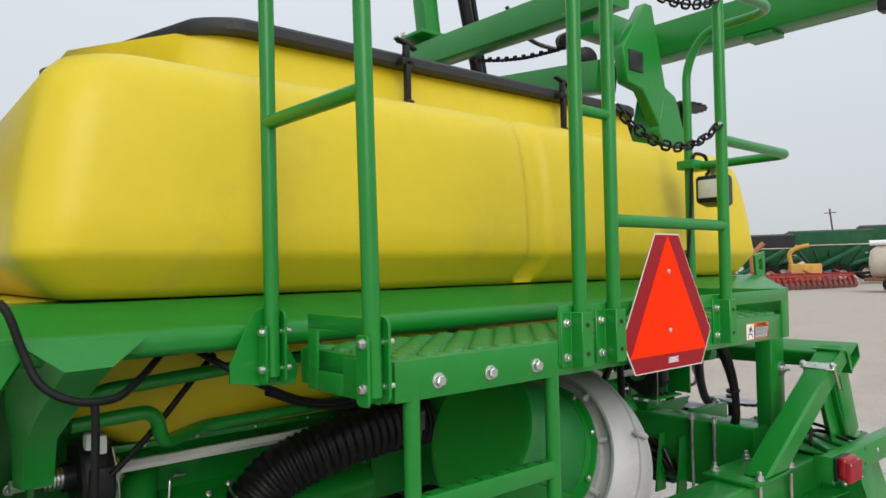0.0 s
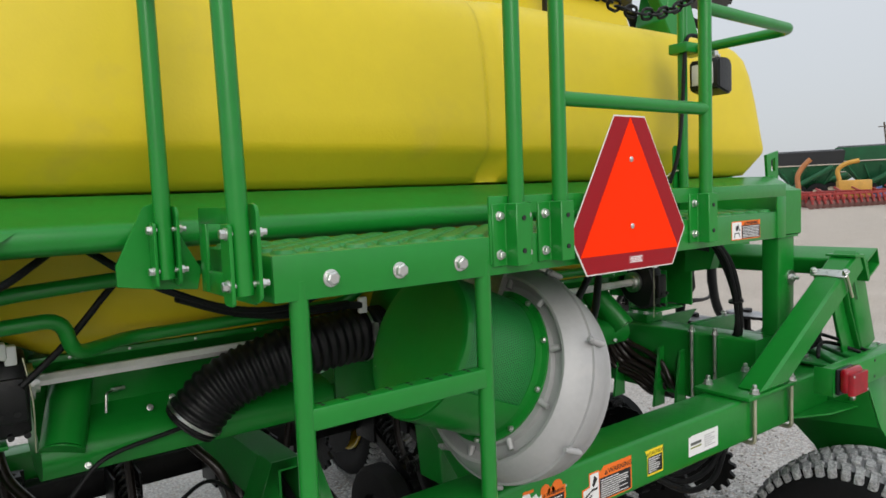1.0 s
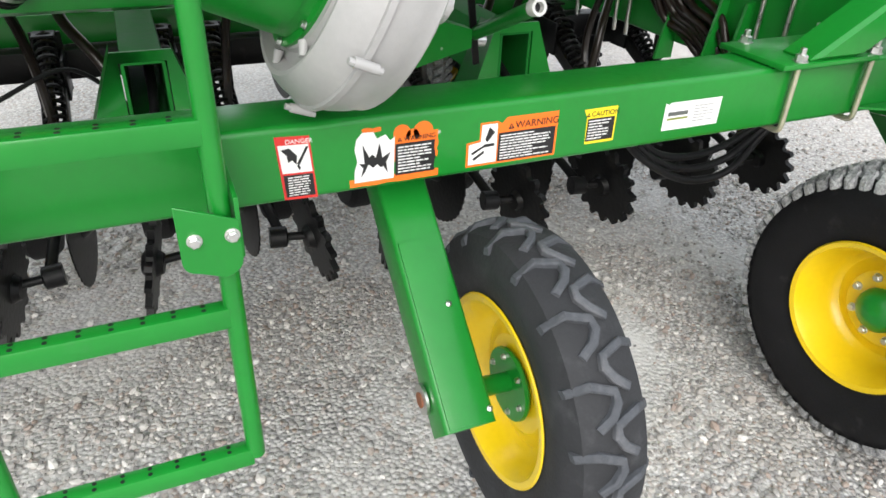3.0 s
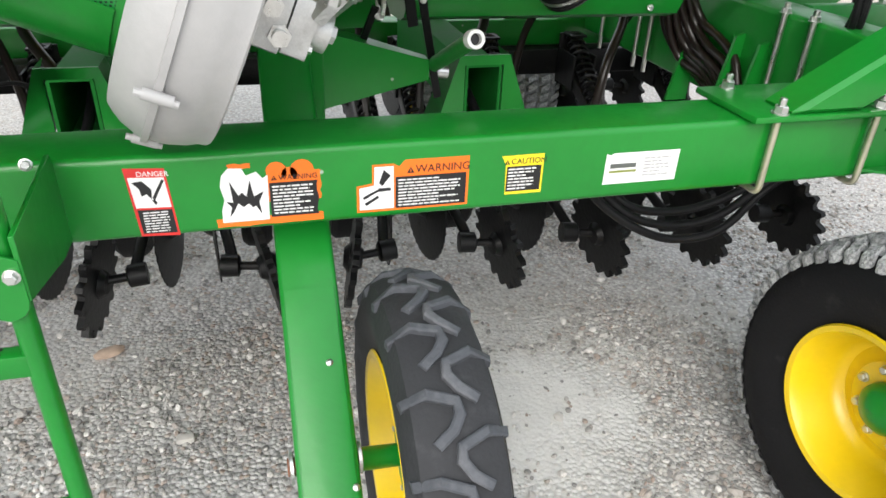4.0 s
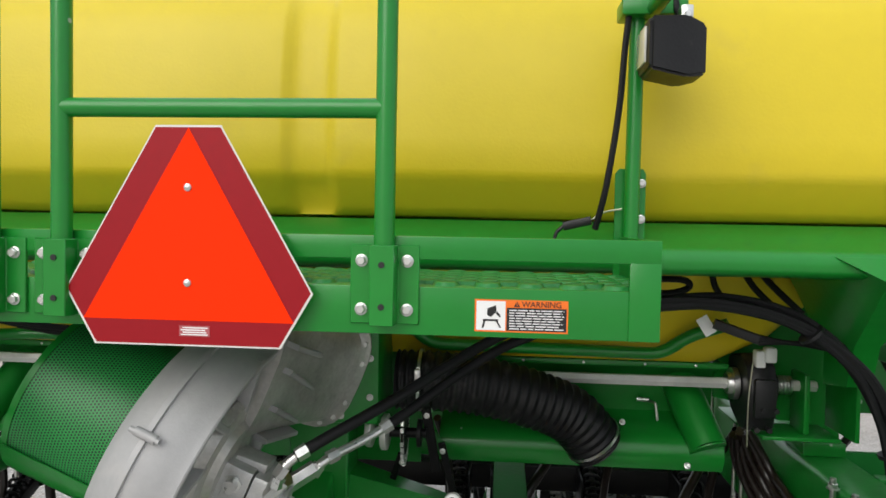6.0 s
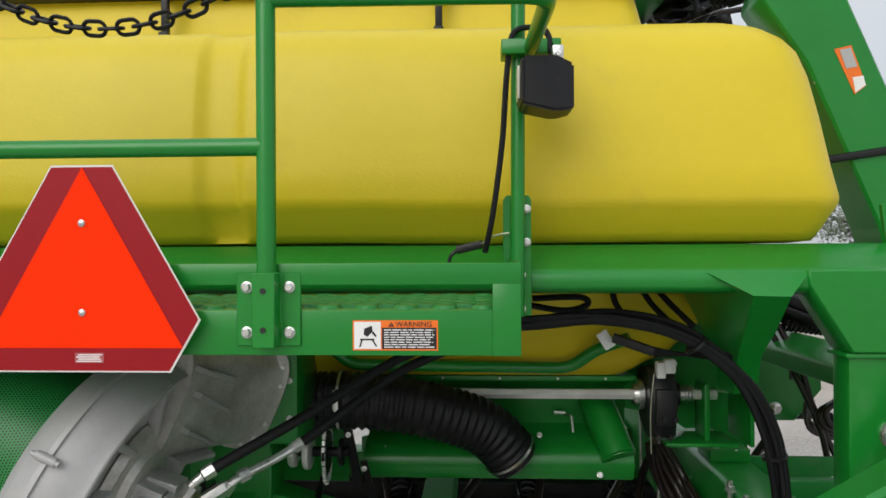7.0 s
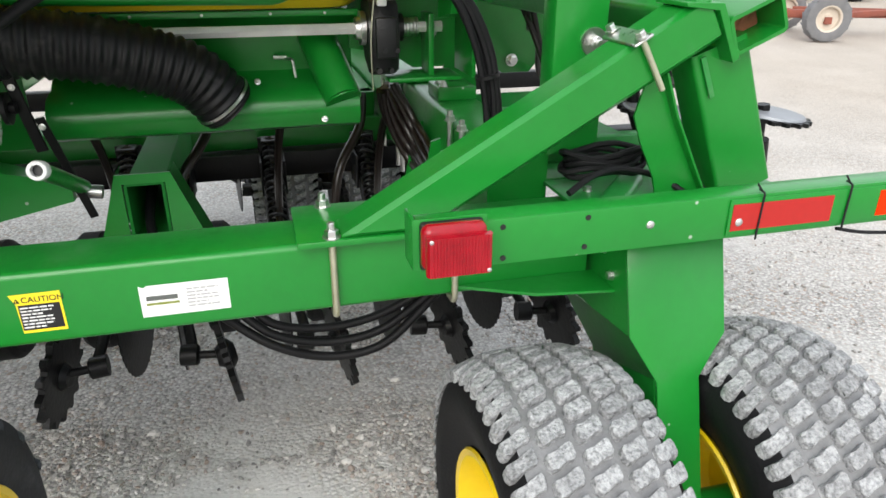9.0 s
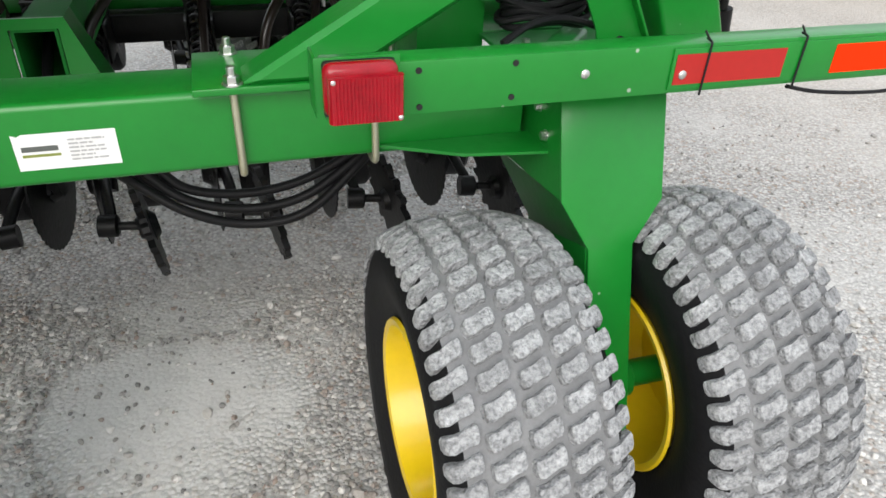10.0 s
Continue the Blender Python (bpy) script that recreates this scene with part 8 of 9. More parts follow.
# dealer's white label: name and address as plain bars
dl = sheet("dealer_label", [(2.500, 0.970), (2.663, 0.970), (2.663, 1.036), (2.516, 1.036), (2.509, 1.032), (2.500, 1.036)], BY, 0.0, LABEL_WHITE, rear_beam, "white rectangular dealer label with dark logo bar")
sheet("logo_bar", rect(2.511, 2.568, 1.004, 1.0135), BY, 0.0005, LABEL_DARK_GREY, dl)
sheet("logo_bar", rect(2.510, 2.570, 0.994, 0.999), BY, 0.0005, LABEL_OLIVE, dl)
print_lines(dl, 2.585, 2.645, 0.982, 1.026, BY, 4, 21, LABEL_GREY)
# platform label
PY = PLAT_Y - 0.0002
wp = sheet("warning_label", rect(2.363, 2.508, 1.677, 1.728), PY, 0.0, LABEL_ORANGE, platform, "orange warning label with a falling figure picture")
sheet("panel", rect(2.3655, 2.411, 1.6795, 1.7255), PY, 0.0005, LABEL_WHITE, wp)
sheet("panel", rect(2.413, 2.5055, 1.6795, 1.7155), PY, 0.0005, LABEL_HOLE_BLACK, wp)
for q in ([(2.383, 1.714), (2.396, 1.719), (2.397, 1.709), (2.388, 1.700), (2.382, 1.704)], [(2.376, 1.697), (2.400, 1.697), (2.400, 1.694), (2.376, 1.694)], [(2.377, 1.694), (2.374, 1.683), (2.377, 1.683), (2.380, 1.694)], [(2.396, 1.694), (2.402, 1.684), (2.405, 1.684), (2.399, 1.694)], [(2.398, 1.71), (2.404, 1.702), (2.402, 1.70), (2.396, 1.706)]):
    sheet("picture", q, PY, 0.001, LABEL_HOLE_BLACK, wp)
triangle_mark(wp, 2.424, 1.7175, 0.0095, PY, LABEL_HOLE_BLACK, LABEL_ORANGE)
lettering("WARNING", (2.436, PY - 0.0012, 1.7172), 0.0092, (1, 0, 0), (0, 0, 1), LABEL_HOLE_BLACK, wp)
print_lines(wp, 2.417, 2.502, 1.681, 1.714, PY, 6, 31, LABEL_WHITE)

# ---- the yard behind: tractor, trailer, implements, trees ----
FAR_GREEN = mat("distant_green_machine_paint", (0.013, 0.105, 0.042), 0.45, var=0.2, scale=1.5, dirt=(0.12, 0.16, 0.11), dirt_amount=0.2, dirt_scale=1.2)
FAR_RED = mat("distant_red_machine_paint", (0.33, 0.035, 0.03), 0.5, var=0.25, scale=2.0, dirt=(0.25, 0.13, 0.10), dirt_amount=0.2, dirt_scale=2)
FAR_YELLOW = mat("distant_orange_yellow_paint", (0.55, 0.30, 0.05), 0.5, var=0.2, scale=2)
FAR_ORANGE = mat("faded_orange_machine_paint", (0.42, 0.17, 0.06), 0.55, var=0.2, scale=2)
FAR_BLUE = mat("distant_blue_paint", (0.05, 0.12, 0.30), 0.5, var=0.2, scale=2)
CREAM = mat("cream_tank_paint", (0.55, 0.48, 0.40), 0.5, var=0.12, scale=2, dirt=(0.35, 0.28, 0.2), dirt_amount=0.15)
GLASS_DARK = mat("tinted_cab_glass", (0.10, 0.14, 0.15), 0.08, var=0.1, scale=2, coat=0.6)
GREY_TYRE = mat("dusty_grey_tyre", (0.16, 0.16, 0.165), 0.8, var=0.2, scale=8, bump=0.2, bump_scale=30)
# leaf colour lightened to carry the haze of distance
LEAF = mat("hazed_tree_leaves", (0.19, 0.235, 0.16), 0.85, var=0.35, scale=0.8)
BARK = mat("tree_bark", (0.09, 0.07, 0.055), 0.9, var=0.3, scale=3)


def local(origin, heading):
    """A frame of its own on the ground: x ahead along heading."""
    return Matrix.Translation(origin) @ Matrix.Rotation(radians(heading), 4, "Z")


def part_at(name, bm, material, parent, m, label="", smooth=40):
    bmesh.ops.transform(bm, matrix=m, verts=bm.verts)
    return part(name, bm, material, parent, label, smooth)


def far_wheel(parent, m, x, y, R, W, rim, rim_mat, tyre_mat=RUBBER, lugs=22):
    bm = bmesh.new()
    prof = [(-W * 0.42, rim), (-W * 0.5, (rim + R) / 2), (-W * 0.45, R * 0.95), (-W * 0.3, R * 0.985), (W * 0.3, R * 0.985), (W * 0.45, R * 0.95), (W * 0.5, (rim + R) / 2), (W * 0.42, rim)]
    revolve(bm, prof, (x, y, R), (0, 1, 0), 44, closed=True)
    w = part_at("tyre", bm, tyre_mat, parent, m)
    bm = bmesh.new()
    for k in range(lugs):
        for s in (-1, 1):
            th = 2 * math.pi * (k + (0.5 if s > 0 else 0)) / lugs
            c, sn = math.cos(th), math.sin(th)
            c2, sn2 = math.cos(th + 0.16), math.sin(th + 0.16)
            beam(bm, (x + R * 0.985 * c2, y + s * 0.02, R + R * 0.985 * sn2), (x + R * 0.97 * c, y + s * W * 0.48, R + R * 0.97 * sn), R * 0.055, R * 0.05, up=(c, 0, sn), bevel=0.004, seg=1)
    tagged(part_at("tread_lugs", bm, tyre_mat, w, m), kind="stuff")
    for s in (-1, 1):
        bm = bmesh.new()
        revolve(bm, [(s * W * 0.44, rim + 0.01), (s * W * 0.40, rim - 0.02), (s * W * 0.12, rim * 0.86), (s * W * 0.10, rim * 0.4), (s * W * 0.2, rim * 0.3), (s * W * 0.2, 0.0)], (x, y, R), (0, 1, 0), 40, cap=False)
        part_at("rim", bm, rim_mat, w, m)
    return w


def build_tractor():
    m = local((17.45, 20.05, 0), -7) @ Matrix.Scale(1.06, 4)
    t = thing("tractor", (18.5, 19.9, 0), "large green tractor with yellow wheels and glazed cab", "tractor")
    for y in (-0.95, 0.95):
        far_wheel(t, m, 0.0, y, 1.03, 0.55, 0.60, YELLOW_RIM)
        far_wheel(t, m, 3.1, y, 0.80, 0.48, 0.45, YELLOW_RIM)
    bm = bmesh.new()
    box(bm, -0.35, 3.3, -0.35, 0.35, 0.75, 1.25, 0.05)
    box(bm, 2.7, 3.5, -0.75, 0.75, 0.65, 0.85, 0.03)
    part_at("chassis", bm, BLACK_STEEL, t, m)
    bm = bmesh.new()
    plate(bm, [(1.35, 1.2), (3.75, 1.15), (3.85, 1.45), (3.6, 1.85), (1.35, 2.02)], "y", -0.42, 0.42, bevel=0.06)
    part_at("hood", bm, GREEN, t, m)
    for s in (-1, 1):
        bm = bmesh.new()
        pts = [(1.20 * math.cos(a), 0.98 + 1.20 * math.sin(a)) for a in [radians(35 + 115 * k / 10) for k in range(11)]]
        inner = [(1.12 * math.cos(a), 0.98 + 1.12 * math.sin(a)) for a in [radians(150 - 115 * k / 10) for k in range(11)]]
        plate(bm, pts + inner, "y", min(s * 0.68, s * 1.22), max(s * 0.68, s * 1.22), bevel=0.01)
        part_at("fender", bm, GREEN, t, m)
    for x0, z0, x1, z1 in ((-0.55, 1.55, -0.45, 2.85), (0.55, 1.5, 0.55, 2.85), (1.3, 1.3, 1.15, 2.85)):
        for s in (-1, 1):
            bm = bmesh.new()
            beam(bm, (x0, s * 0.72, z0), (x1, s * 0.72, z1), 0.09, 0.09, up=(1, 0, 0), bevel=0.01)
            part_at("cab_post", bm, BLACK_STEEL, t, m)
    bm = bmesh.new()
    plate(bm, [(-0.5, 1.55), (1.28, 1.3), (1.12, 2.8), (-0.42, 2.8)], "y", -0.70, 0.70, bevel=0.01)
    part_at("cab_glass", bm, GLASS_DARK, t, m, "dark tinted cab glass")
    bm = bmesh.new()
    box(bm, -0.05, 0.45, -0.25, 0.25, 1.6, 2.35, 0.08)
    part_at("seat", bm, BLACK_PLASTIC, t, m)
    bm = bmesh.new()
    plate(bm, [(-0.78, 2.84), (-0.70, 2.98), (0.2, 3.06), (1.25, 3.02), (1.38, 2.88), (1.25, 2.82), (-0.6, 2.80)], "y", -0.86, 0.86, bevel=0.04)
    part_at("roof", bm, GREEN, t, m)
    bm = bmesh.new()
    box(bm, -0.76, 1.32, -0.84, 0.84, 2.79, 2.85, 0.02)
    part_at("roof_underside", bm, BLACK_PLASTIC, t, m)
    for x in (-0.55, -0.15, 0.1):
        bm = bmesh.new()
        box(bm, x, x + 0.16, -0.89, -0.85, 2.87, 2.94, 0.015)
        part_at("work_light", bm, LABEL_WHITE, t, m)
    bm = bmesh.new()
    cyl(bm, (1.45, -0.62, 1.3), (1.45, -0.62, 2.2), 0.16, 16)
    cyl(bm, (1.45, -0.62, 2.2), (1.43, -0.62, 2.75), 0.06, 12)
    part_at("exhaust", bm, BLACK_STEEL, t, m)
    bm = bmesh.new()
    box(bm, 0.62, 1.35, -1.0, -0.62, 0.45, 1.25, 0.06)
    part_at("fuel_tank", bm, BLACK_PLASTIC, t, m)
    bm = bmesh.new()
    beam(bm, (-0.45, -0.8, 1.95), (-0.55, -1.1, 2.0), 0.04, 0.04, bevel=0.005)
    beam(bm, (-0.55, -1.1, 2.0), (-0.69, -0.95, 2.35), 0.04, 0.04, bevel=0.005)
    box(bm, -0.72, -0.66, -1.02, -0.84, 2.3, 2.7, 0.02)
    part_at("mirror", bm, BLACK_PLASTIC, t, m)
    return t


build_tractor()


def build_trailer():
    m = local((13.28, 12.75, 0), -18)
    t = thing("running_gear", (14.2, 11.9, 0), "rusty red trailer running gear with grey tyres", "trailer")
    for x, y in ((0.0, 0.0), (0.0, -1.9), (3.2, 0.0), (3.2, -1.9)):
        far_wheel(t, m, x, y, 0.40, 0.26, 0.22, CREAM, GREY_TYRE, 14)
    bm = bmesh.new()
    beam(bm, (0, 0.1, 0.37), (0, -2.0, 0.37), 0.12, 0.12, bevel=0.01)
    beam(bm, (3.2, 0.1, 0.37), (3.2, -2.0, 0.37), 0.12, 0.12, bevel=0.01)
    beam(bm, (-0.9, -0.95, 0.40), (4.2, -0.95, 0.40), 0.14, 0.14, bevel=0.01)
    beam(bm, (0.1, -0.15, 0.42), (1.6, -0.9, 0.44), 0.10, 0.10, bevel=0.01)
    beam(bm, (0.1, -1.75, 0.42), (1.6, -1.0, 0.44), 0.10, 0.10, bevel=0.01)
    part_at("chassis", bm, mat("faded_red_frame", (0.24, 0.07, 0.045), 0.75, var=0.3, scale=6), t, m)
    return t


build_trailer()


def build_harrow():
    m = local((50.0, 21.6, 0), -12) @ Matrix.Scale(0.86, 4)
    t = thing("disc_harrow", (49.0, 21.6, 0), "red folding disc harrow parked on the gravel", "harrow")
    rnd = random.Random(4)
    for y in (-1.3, 0.0, 1.3):
        bm = bmesh.new()
        beam(bm, (-5.6, y, 1.05), (5.6, y, 1.05), 0.18, 0.18, bevel=0.02)
        part_at("cross_tube", bm, FAR_RED, t, m)
    for x in (-5.2, -3.1, -1.0, 1.1, 3.2, 5.2):
        bm = bmesh.new()
        beam(bm, (x, -1.5, 1.2), (x, 1.5, 1.2), 0.14, 0.14, bevel=0.02)
        beam(bm, (x, -0.6, 1.2), (x + 0.5, 0.4, 1.45 + 0.15 * rnd.random()), 0.12, 0.12, bevel=0.01)
        part_at("rail", bm, FAR_RED, t, m)
    disc = bmesh.new()
    revolve(disc, [(0, 0.0), (0.03, 0.2), (0.08, 0.34), (0.085, 0.34), (0.04, 0.2), (0.01, 0.0)], (0, 0, 0), (0.8, 0.6, 0), 20)
    me = finish("disc", disc, mat("worn_disc_steel", (0.16, 0.07, 0.06), 0.6, var=0.3, scale=4))
    leg = bmesh.new()
    beam(leg, (0, 0.05, 1.0), (0.04, -0.1, 0.35), 0.17, 0.10, up=(0, 1, 0), bevel=0.01)
    box(leg, -0.20, 0.20, -0.13, -0.04, 0.62, 0.86, 0.02)
    shank = finish("shank", leg, FAR_RED)
    for y in (-1.45, 1.2):
        for k in range(17):
            for name, mesh, z in (("disc", me, 0.34), ("shank", shank, 0.0)):
                ob = new(name, mesh)
                hang(ob, t)
                ob.matrix_basis = m @ pose(-5.5 + 0.68 * k, y, z, 0, 0, rnd.uniform(-4, 4))
    return t


build_harrow()


def build_grain_cart(origin, heading, long, tall, label, board_mat=None):
    """A hopper cart: a hull that narrows towards its foot, a top board, ribs, an auger and dark wheels."""
    m = local(origin, heading)
    t = thing("grain_cart", origin, label, "grain cart", "parked carts")

    def hull(bm, rings, skew=0.0):
        rows = [[bm.verts.new((sx * a + skew, sy * b, z)) for sx, sy in ((-1, -1), (1, -1), (1, 1), (-1, 1))] for a, b, z in rings]
        for p, q in zip(rows, rows[1:]):
            for k in range(4):
                bm.faces.new((p[k], p[(k + 1) % 4], q[(k + 1) % 4], q[k]))
        bm.faces.new(rows[0])
        bm.faces.new(rows[-1])
        bmesh.ops.recalc_face_normals(bm, faces=bm.faces)

    bm = bmesh.new()
    hull(bm, [(long * 0.16, 0.35, 1.0), (long * 0.44, 1.40, tall * 0.66), (long * 0.475, 1.50, tall * 0.74)])
    part_at("hull", bm, FAR_GREEN, t, m)
    bm = bmesh.new()
    hull(bm, [(long * 0.475, 1.50, tall * 0.745), (long * 0.50, 1.68, tall)])
    part_at("top_board", bm, board_mat or FAR_GREEN, t, m)
    bm = bmesh.new()
    hull(bm, [(long * 0.485, 1.60, tall + 0.005), (long * 0.47, 1.2, tall + 0.14)])
    part_at("tarp", bm, LID_BLACK, t, m, "dark rolled tarp")
    bm = bmesh.new()
    box(bm, -long * 0.50, long * 0.50, -1.62, -1.52, tall * 0.735, tall * 0.755, 0.02)
    part_at("rail", bm, CREAM, t, m, "pale worn edge rail")
    for k in range(5):
        x = -0.36 + 0.18 * k
        bm = bmesh.new()
        beam(bm, (long * x, -1.45, tall * 0.665), (long * x * 0.45, -0.42, 1.05), 0.10, 0.14, bevel=0.02)
        part_at("rib", bm, FAR_GREEN, t, m)
    bm = bmesh.new()
    cyl(bm, (-long * 0.30, -1.2, 0.9), (long * 0.34, -1.9, tall * 0.70), 0.20, 14)
    part_at("auger", bm, FAR_GREEN, t, m)
    bm = bmesh.new()
    box(bm, -long * 0.42, long * 0.42, -0.5, 0.5, 0.75, 1.0, 0.05)
    part_at("chassis", bm, BLACK_STEEL, t, m)
    for x in (-long * 0.14, long * 0.14):
        for y in (-1.1, 1.1):
            far_wheel(t, m, x, y, 0.80, 0.6, 0.36, CREAM, RUBBER, 14)
    return t


# this cart's dark board stands in for the view into its hopper
build_grain_cart((57.0, 27.4, 0), -64, 5.2, 4.0, "dark green grain cart with a grey band for its open inside", LID_BLACK)
build_grain_cart((62.5, 24.2, 0), -66, 6.4, 4.35, "tall dark green grain cart parked in the yard")
build_grain_cart((66.5, 20.0, 0), -70, 6.5, 4.7, "dark green grain cart beside the orange machine")
build_grain_cart((72.0, 33.5, 0), -62, 7.5, 3.4, "low dark green grain cart behind the others")
build_grain_cart((78.0, 28.0, 0), -64, 8.0, 3.6, "dark green grain cart half hidden behind the others")
build_grain_cart((66, 12.0, 0), -75, 8.5, 3.9, "dark green grain cart beyond a cream tank")


def build_small_machines():
    m = local((52.5, 22.0, 0), -60) @ Matrix.Scale(0.92, 4)
    t = thing("wood_chipper", (51.5, 22.1, 0), "orange-yellow machine with a curved chute", "machine")
    bm = bmesh.new()
    box(bm, -1.1, 1.1, -0.8, 0.8, 0.6, 1.9, 0.1)
    part_at("body", bm, FAR_YELLOW, t, m)
    bm = bmesh.new()
    tube(bm, rounded([(-0.9, 0, 1.7), (-1.15, 0, 2.75), (-0.5, 0, 3.2), (0.35, 0, 3.35)], 0.4), 0.17, 10)
    part_at("chute", bm, FAR_YELLOW, t, m)
    far_wheel(t, m, 0.2, 0.95, 0.4, 0.25, 0.2, CREAM, RUBBER, 10)
    m = local((50.0, 24.2, 0), -60)
    t = thing("orange_implement", (50.0, 24.2, 0), "faded orange implement with a curved boom", "machine")
    bm = bmesh.new()
    tube(bm, rounded([(-0.3, 0, 0.9), (-0.45, 0, 2.2), (0.0, 0, 2.9), (0.4, 0, 3.3)], 0.4), 0.17, 10)
    part_at("boom", bm, FAR_ORANGE, t, m)
    bm = bmesh.new()
    box(bm, -0.9, 0.9, -0.5, 0.5, 0.45, 0.95, 0.08)
    part_at("base", bm, FAR_RED, t, m)
    far_wheel(t, m, 0.6, -0.6, 0.45, 0.28, 0.22, CREAM, RUBBER, 12)
    m = local((54.0, 21.2, 0), -50) @ Matrix.Scale(0.8, 4)
    t = thing("blue_implement", (53.5, 21.2, 0), "small blue implement standing among the machines", "machine")
    bm = bmesh.new()
    box(bm, -1.0, 1.0, -0.6, 0.6, 0.3, 1.0, 0.08)
    beam(bm, (-0.8, 0, 1.0), (0.5, 0, 1.5), 0.2, 0.2, bevel=0.02)
    part_at("body", bm, FAR_BLUE, t, m)
    m = local((47.5, 13.6, 0), -78)
    t = thing("tank_trailer", (47.5, 13.6, 0), "cream round tank trailer with dark wheels", "trailer")
    bm = bmesh.new()
    revolve(bm, [(-2.4, 0.2), (-2.3, 0.75), (-2.0, 1.0), (2.0, 1.0), (2.3, 0.75), (2.4, 0.2)], (0, 0, 1.75), (1, 0, 0), 32)
    part_at("tank", bm, CREAM, t, m)
    bm = bmesh.new()
    cyl(bm, (-2.3, -0.3, 2.95), (2.4, -0.3, 2.95), 0.16, 14)
    part_at("pipe", bm, LABEL_WHITE, t, m)
    bm = bmesh.new()
    box(bm, -2.6, 2.6, -0.9, 0.9, 0.65, 0.85, 0.03)
    part_at("chassis", bm, RUST, t, m)
    for x in (-1.2, 0.0, 1.2):
        far_wheel(t, m, x, -0.95, 0.45, 0.28, 0.22, CREAM, RUBBER, 12)
    # utility pole
    t = thing("utility_pole", (112, 42, 0), "leaning wooden utility pole with a crossarm", "utility pole")
    bm = bmesh.new()
    tube(bm, [(112, 42.0, 0), (112.0, 43.0, 9.8)], 0.12, 10)
    part("pole", bm, BARK, t)
    bm = bmesh.new()
    beam(bm, (112.3, 42.2, 9.2), (111.6, 43.6, 9.15), 0.12, 0.14, bevel=0.01)
    part("crossarm", bm, BARK, t)


build_small_machines()


def build_tree(x, y, tall, spread, seed):
    rnd = random.Random(seed)
    t = thing("tree", (x, y, 0), "hazy green broadleaf tree beyond the yard", "tree", "far trees")
    bm = bmesh.new()
    tips = []
    tube(bm, [(x, y, 0), (x + rnd.uniform(-0.2, 0.2), y, tall * 0.35), (x + rnd.uniform(-0.4, 0.4), y, tall * 0.8)], 0.3, 8, radii=[0.35, 0.26, 0.08])
    for k in range(9):
        a, h = rnd.uniform(0, 6.28), rnd.uniform(0.3, 0.75) * tall
        q = (x + spread * 0.7 * math.cos(a), y + spread * 0.7 * math.sin(a), h + rnd.uniform(0.1, 0.25) * tall)
        tube(bm, [(x, y, h), ((x + q[0]) / 2, (y + q[1]) / 2, (h + q[2]) / 2 + 0.2), q], 0.1, 6, radii=[0.12, 0.07, 0.02])
        tips.append(q)
    part("trunk", bm, BARK, t)
    verts, faces = [], []
    for k in range(56):
        a, b = rnd.uniform(0, 6.28), rnd.uniform(-0.9, 1.0)
        rr = spread * (0.35 + 0.65 * rnd.random()) * math.sqrt(max(0.05, 1 - b * b * 0.8))
        c = Vector((x + rr * math.cos(a), y + rr * math.sin(a), tall * 0.62 + b * tall * 0.36))
        for j in range(120):
            p = c + Vector((rnd.gauss(0, 1), rnd.gauss(0, 1), rnd.gauss(0, 0.7))) * spread * 0.17
            u = Vector((rnd.gauss(0, 1), rnd.gauss(0, 1), rnd.gauss(0, 1))).normalized()
            v = u.orthogonal().normalized()
            s = rnd.uniform(0.11, 0.24)
            i = len(verts)
            verts += [p - u * s, p + v * s * 0.5, p + u * s, p - v * s * 0.5]
            faces.append((i, i + 1, i + 2, i + 3))
    me = bpy.data.meshes.new("crown")
    me.from_pydata([tuple(v) for v in verts], [], faces)
    me.materials.append(LEAF)
    hang(new("crown", me), t)


rnd_t = random.Random(11)
for k in range(8):
    az = radians(28.5 + 1.9 * k)
    d = 76 + rnd_t.uniform(-6, 10)
    build_tree(2 + d * math.sin(az), d * math.cos(az), rnd_t.uniform(7.6, 9.9), rnd_t.uniform(3.4, 4.8), 50 + k)

# ---- loose stones on the near gravel ----


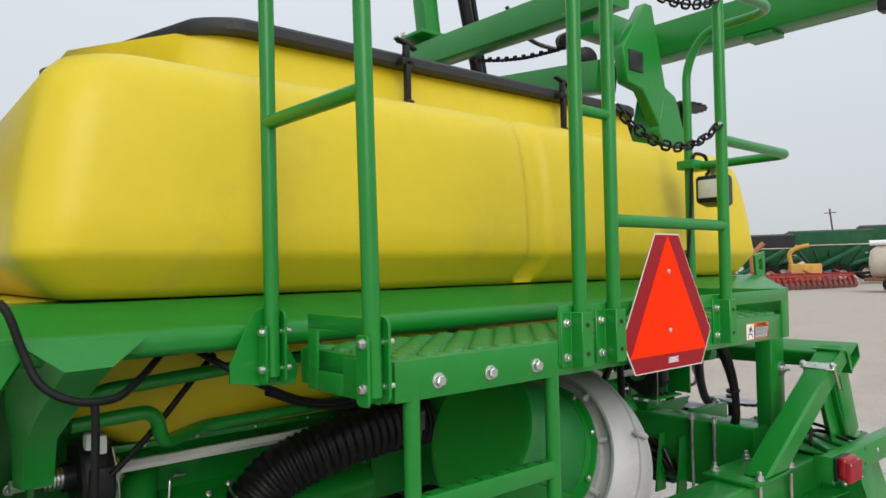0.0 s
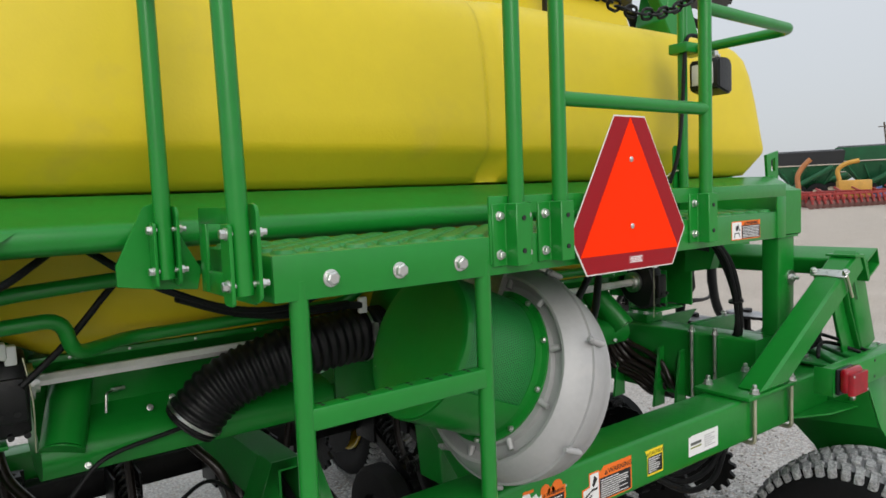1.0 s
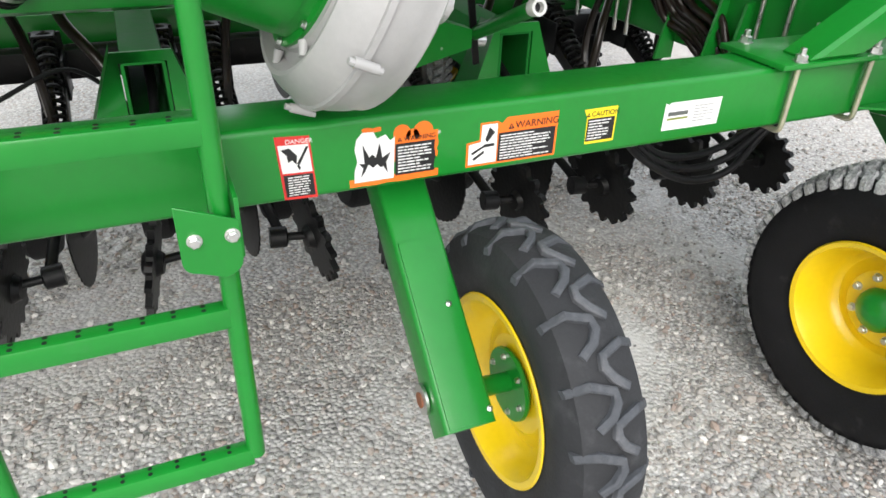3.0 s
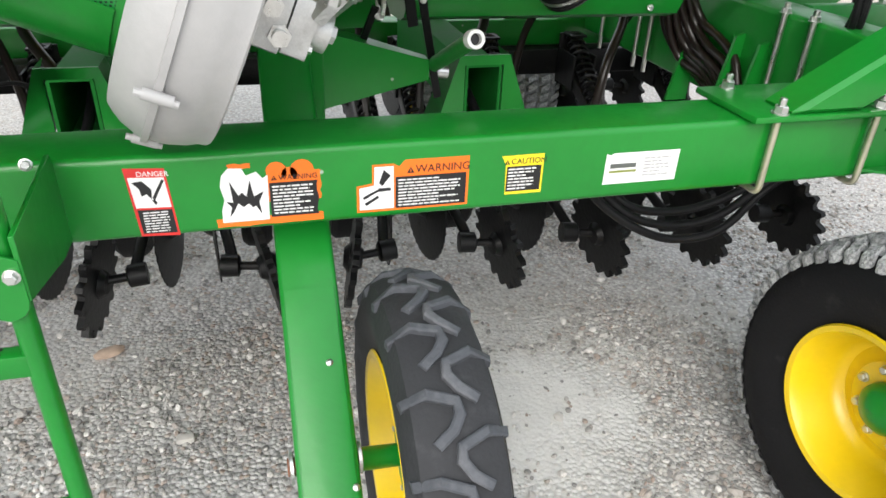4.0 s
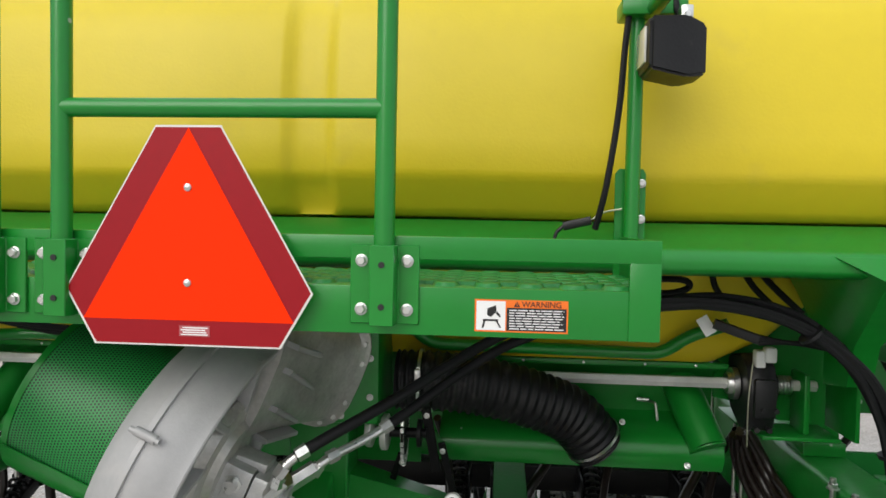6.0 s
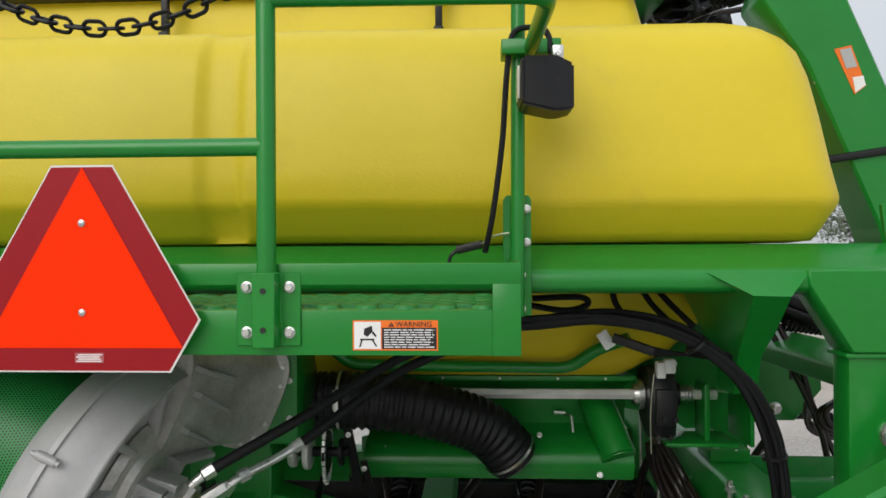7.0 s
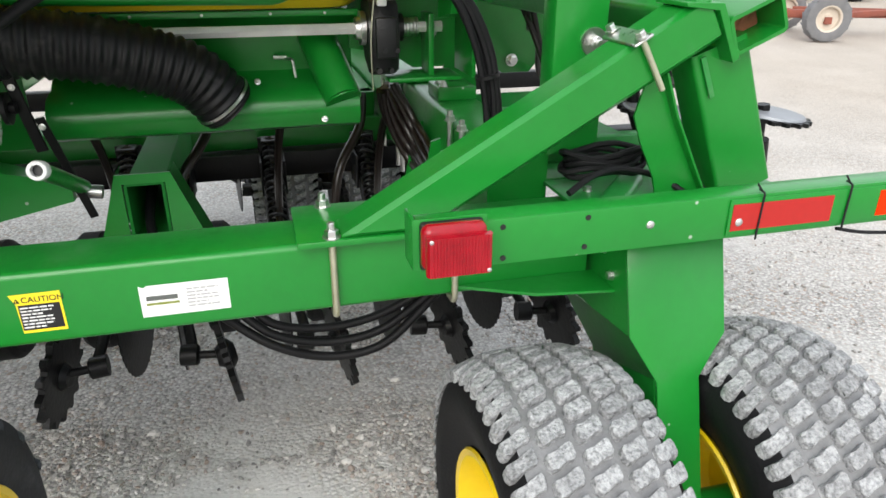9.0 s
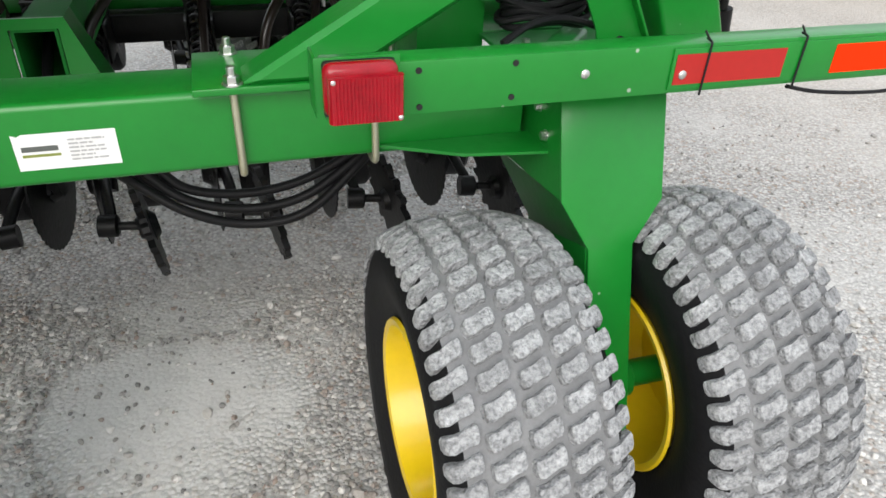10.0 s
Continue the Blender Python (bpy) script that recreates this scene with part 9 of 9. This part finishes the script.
def build_stones():
    rnd = random.Random(7)
    shapes = []
    for k in range(8):
        b = bmesh.new()
        bmesh.ops.create_icosphere(b, subdivisions=1, radius=1.0)
        sc = Vector((rnd.uniform(0.8, 1.3), rnd.uniform(0.6, 1.0), rnd.uniform(0.4, 0.65)))
        for v in b.verts:
            f = 1 + 0.32 * noise.noise(v.co * 1.4 + Vector((k * 7, 0, 0)))
            v.co = Vector((v.co.x * sc.x, v.co.y * sc.y, v.co.z * sc.z)) * f
        shapes.append((np.array([v.co[:] for v in b.verts]), [tuple(v.index for v in f.verts) for f in b.faces]))
        b.free()
    verts, faces, n = [], [], 0
    for i in range(36000):
        x, y = MID + rnd.gauss(0.45, 1.3), rnd.uniform(0.7, 3.9)
        d = noise.noise((x * 1.3, y * 1.3, 4.0))
        if (d < -0.12 and rnd.random() < 0.85) or (math.hypot(x - 2.58, y - 1.80) < 0.36 + 0.2 * d and rnd.random() < 0.9):
            continue
        s = min(0.021, 0.0048 * math.exp(rnd.gauss(0.0, 0.5)) + 0.0026)
        co, fs = shapes[rnd.randrange(8)]
        r = Euler((rnd.uniform(-0.5, 0.5), rnd.uniform(-0.5, 0.5), rnd.uniform(0, 6.28))).to_matrix()
        c = co @ np.array(r).T * s + np.array([x, y, s * 0.18])
        verts.append(c)
        faces += [(a + n, b + n, e + n) for a, b, e in fs]
        n += len(co)
    me = bpy.data.meshes.new("gravel_stones")
    me.from_pydata(np.concatenate(verts).tolist(), [], faces)
    m = bpy.data.materials.new("loose_stone")
    m.use_nodes = True
    nn, ll = m.node_tree.nodes, m.node_tree.links
    geo, ramp = nn.new("ShaderNodeNewGeometry"), nn.new("ShaderNodeValToRGB")
    ramp.color_ramp.elements[0].color, ramp.color_ramp.elements[1].color = (0.21, 0.205, 0.20, 1), (0.72, 0.70, 0.67, 1)
    e = ramp.color_ramp.elements.new(0.5)
    e.color = (0.42, 0.40, 0.375, 1)
    e = ramp.color_ramp.elements.new(0.62)
    e.color = (0.34, 0.27, 0.23, 1)
    e = ramp.color_ramp.elements.new(0.7)
    e.color = (0.42, 0.40, 0.375, 1)
    ll.new(geo.outputs["Random Per Island"], ramp.inputs["Fac"])
    ll.new(ramp.outputs["Color"], nn["Principled BSDF"].inputs["Base Color"])
    nn["Principled BSDF"].inputs["Roughness"].default_value = 0.85
    me.materials.append(m)
    tagged(new("gravel_stones", me), "loose crushed grey and tan stones scattered on the ground", "gravel", kind="stuff")
    # one flat stone and a rusty scrap that catch the eye
    b = bmesh.new()
    box(b, 1.525, 1.577, 1.93, 1.96, -0.002, 0.018, 0.006)
    solo("flat_stone", b, mat("pale_flat_stone", (0.48, 0.46, 0.43), 0.9, var=0.15, scale=40), "pale flat stone lying on the gravel", "stone")
    b = bmesh.new()
    bmesh.ops.create_icosphere(b, subdivisions=3, radius=1.0)
    for v in b.verts:
        v.co *= 1 + 0.2 * noise.noise(v.co * 2)
    bmesh.ops.transform(b, matrix=pose(1.28, 2.42, 0.008, 0, 0, 20) @ Matrix.Diagonal((0.05, 0.028, 0.014, 1)), verts=b.verts)
    solo("tan_stone", b, mat("tan_stone", (0.48, 0.36, 0.28), 0.9, var=0.2, scale=40), "tan brown stone lying on the gravel", "stone")


build_stones()
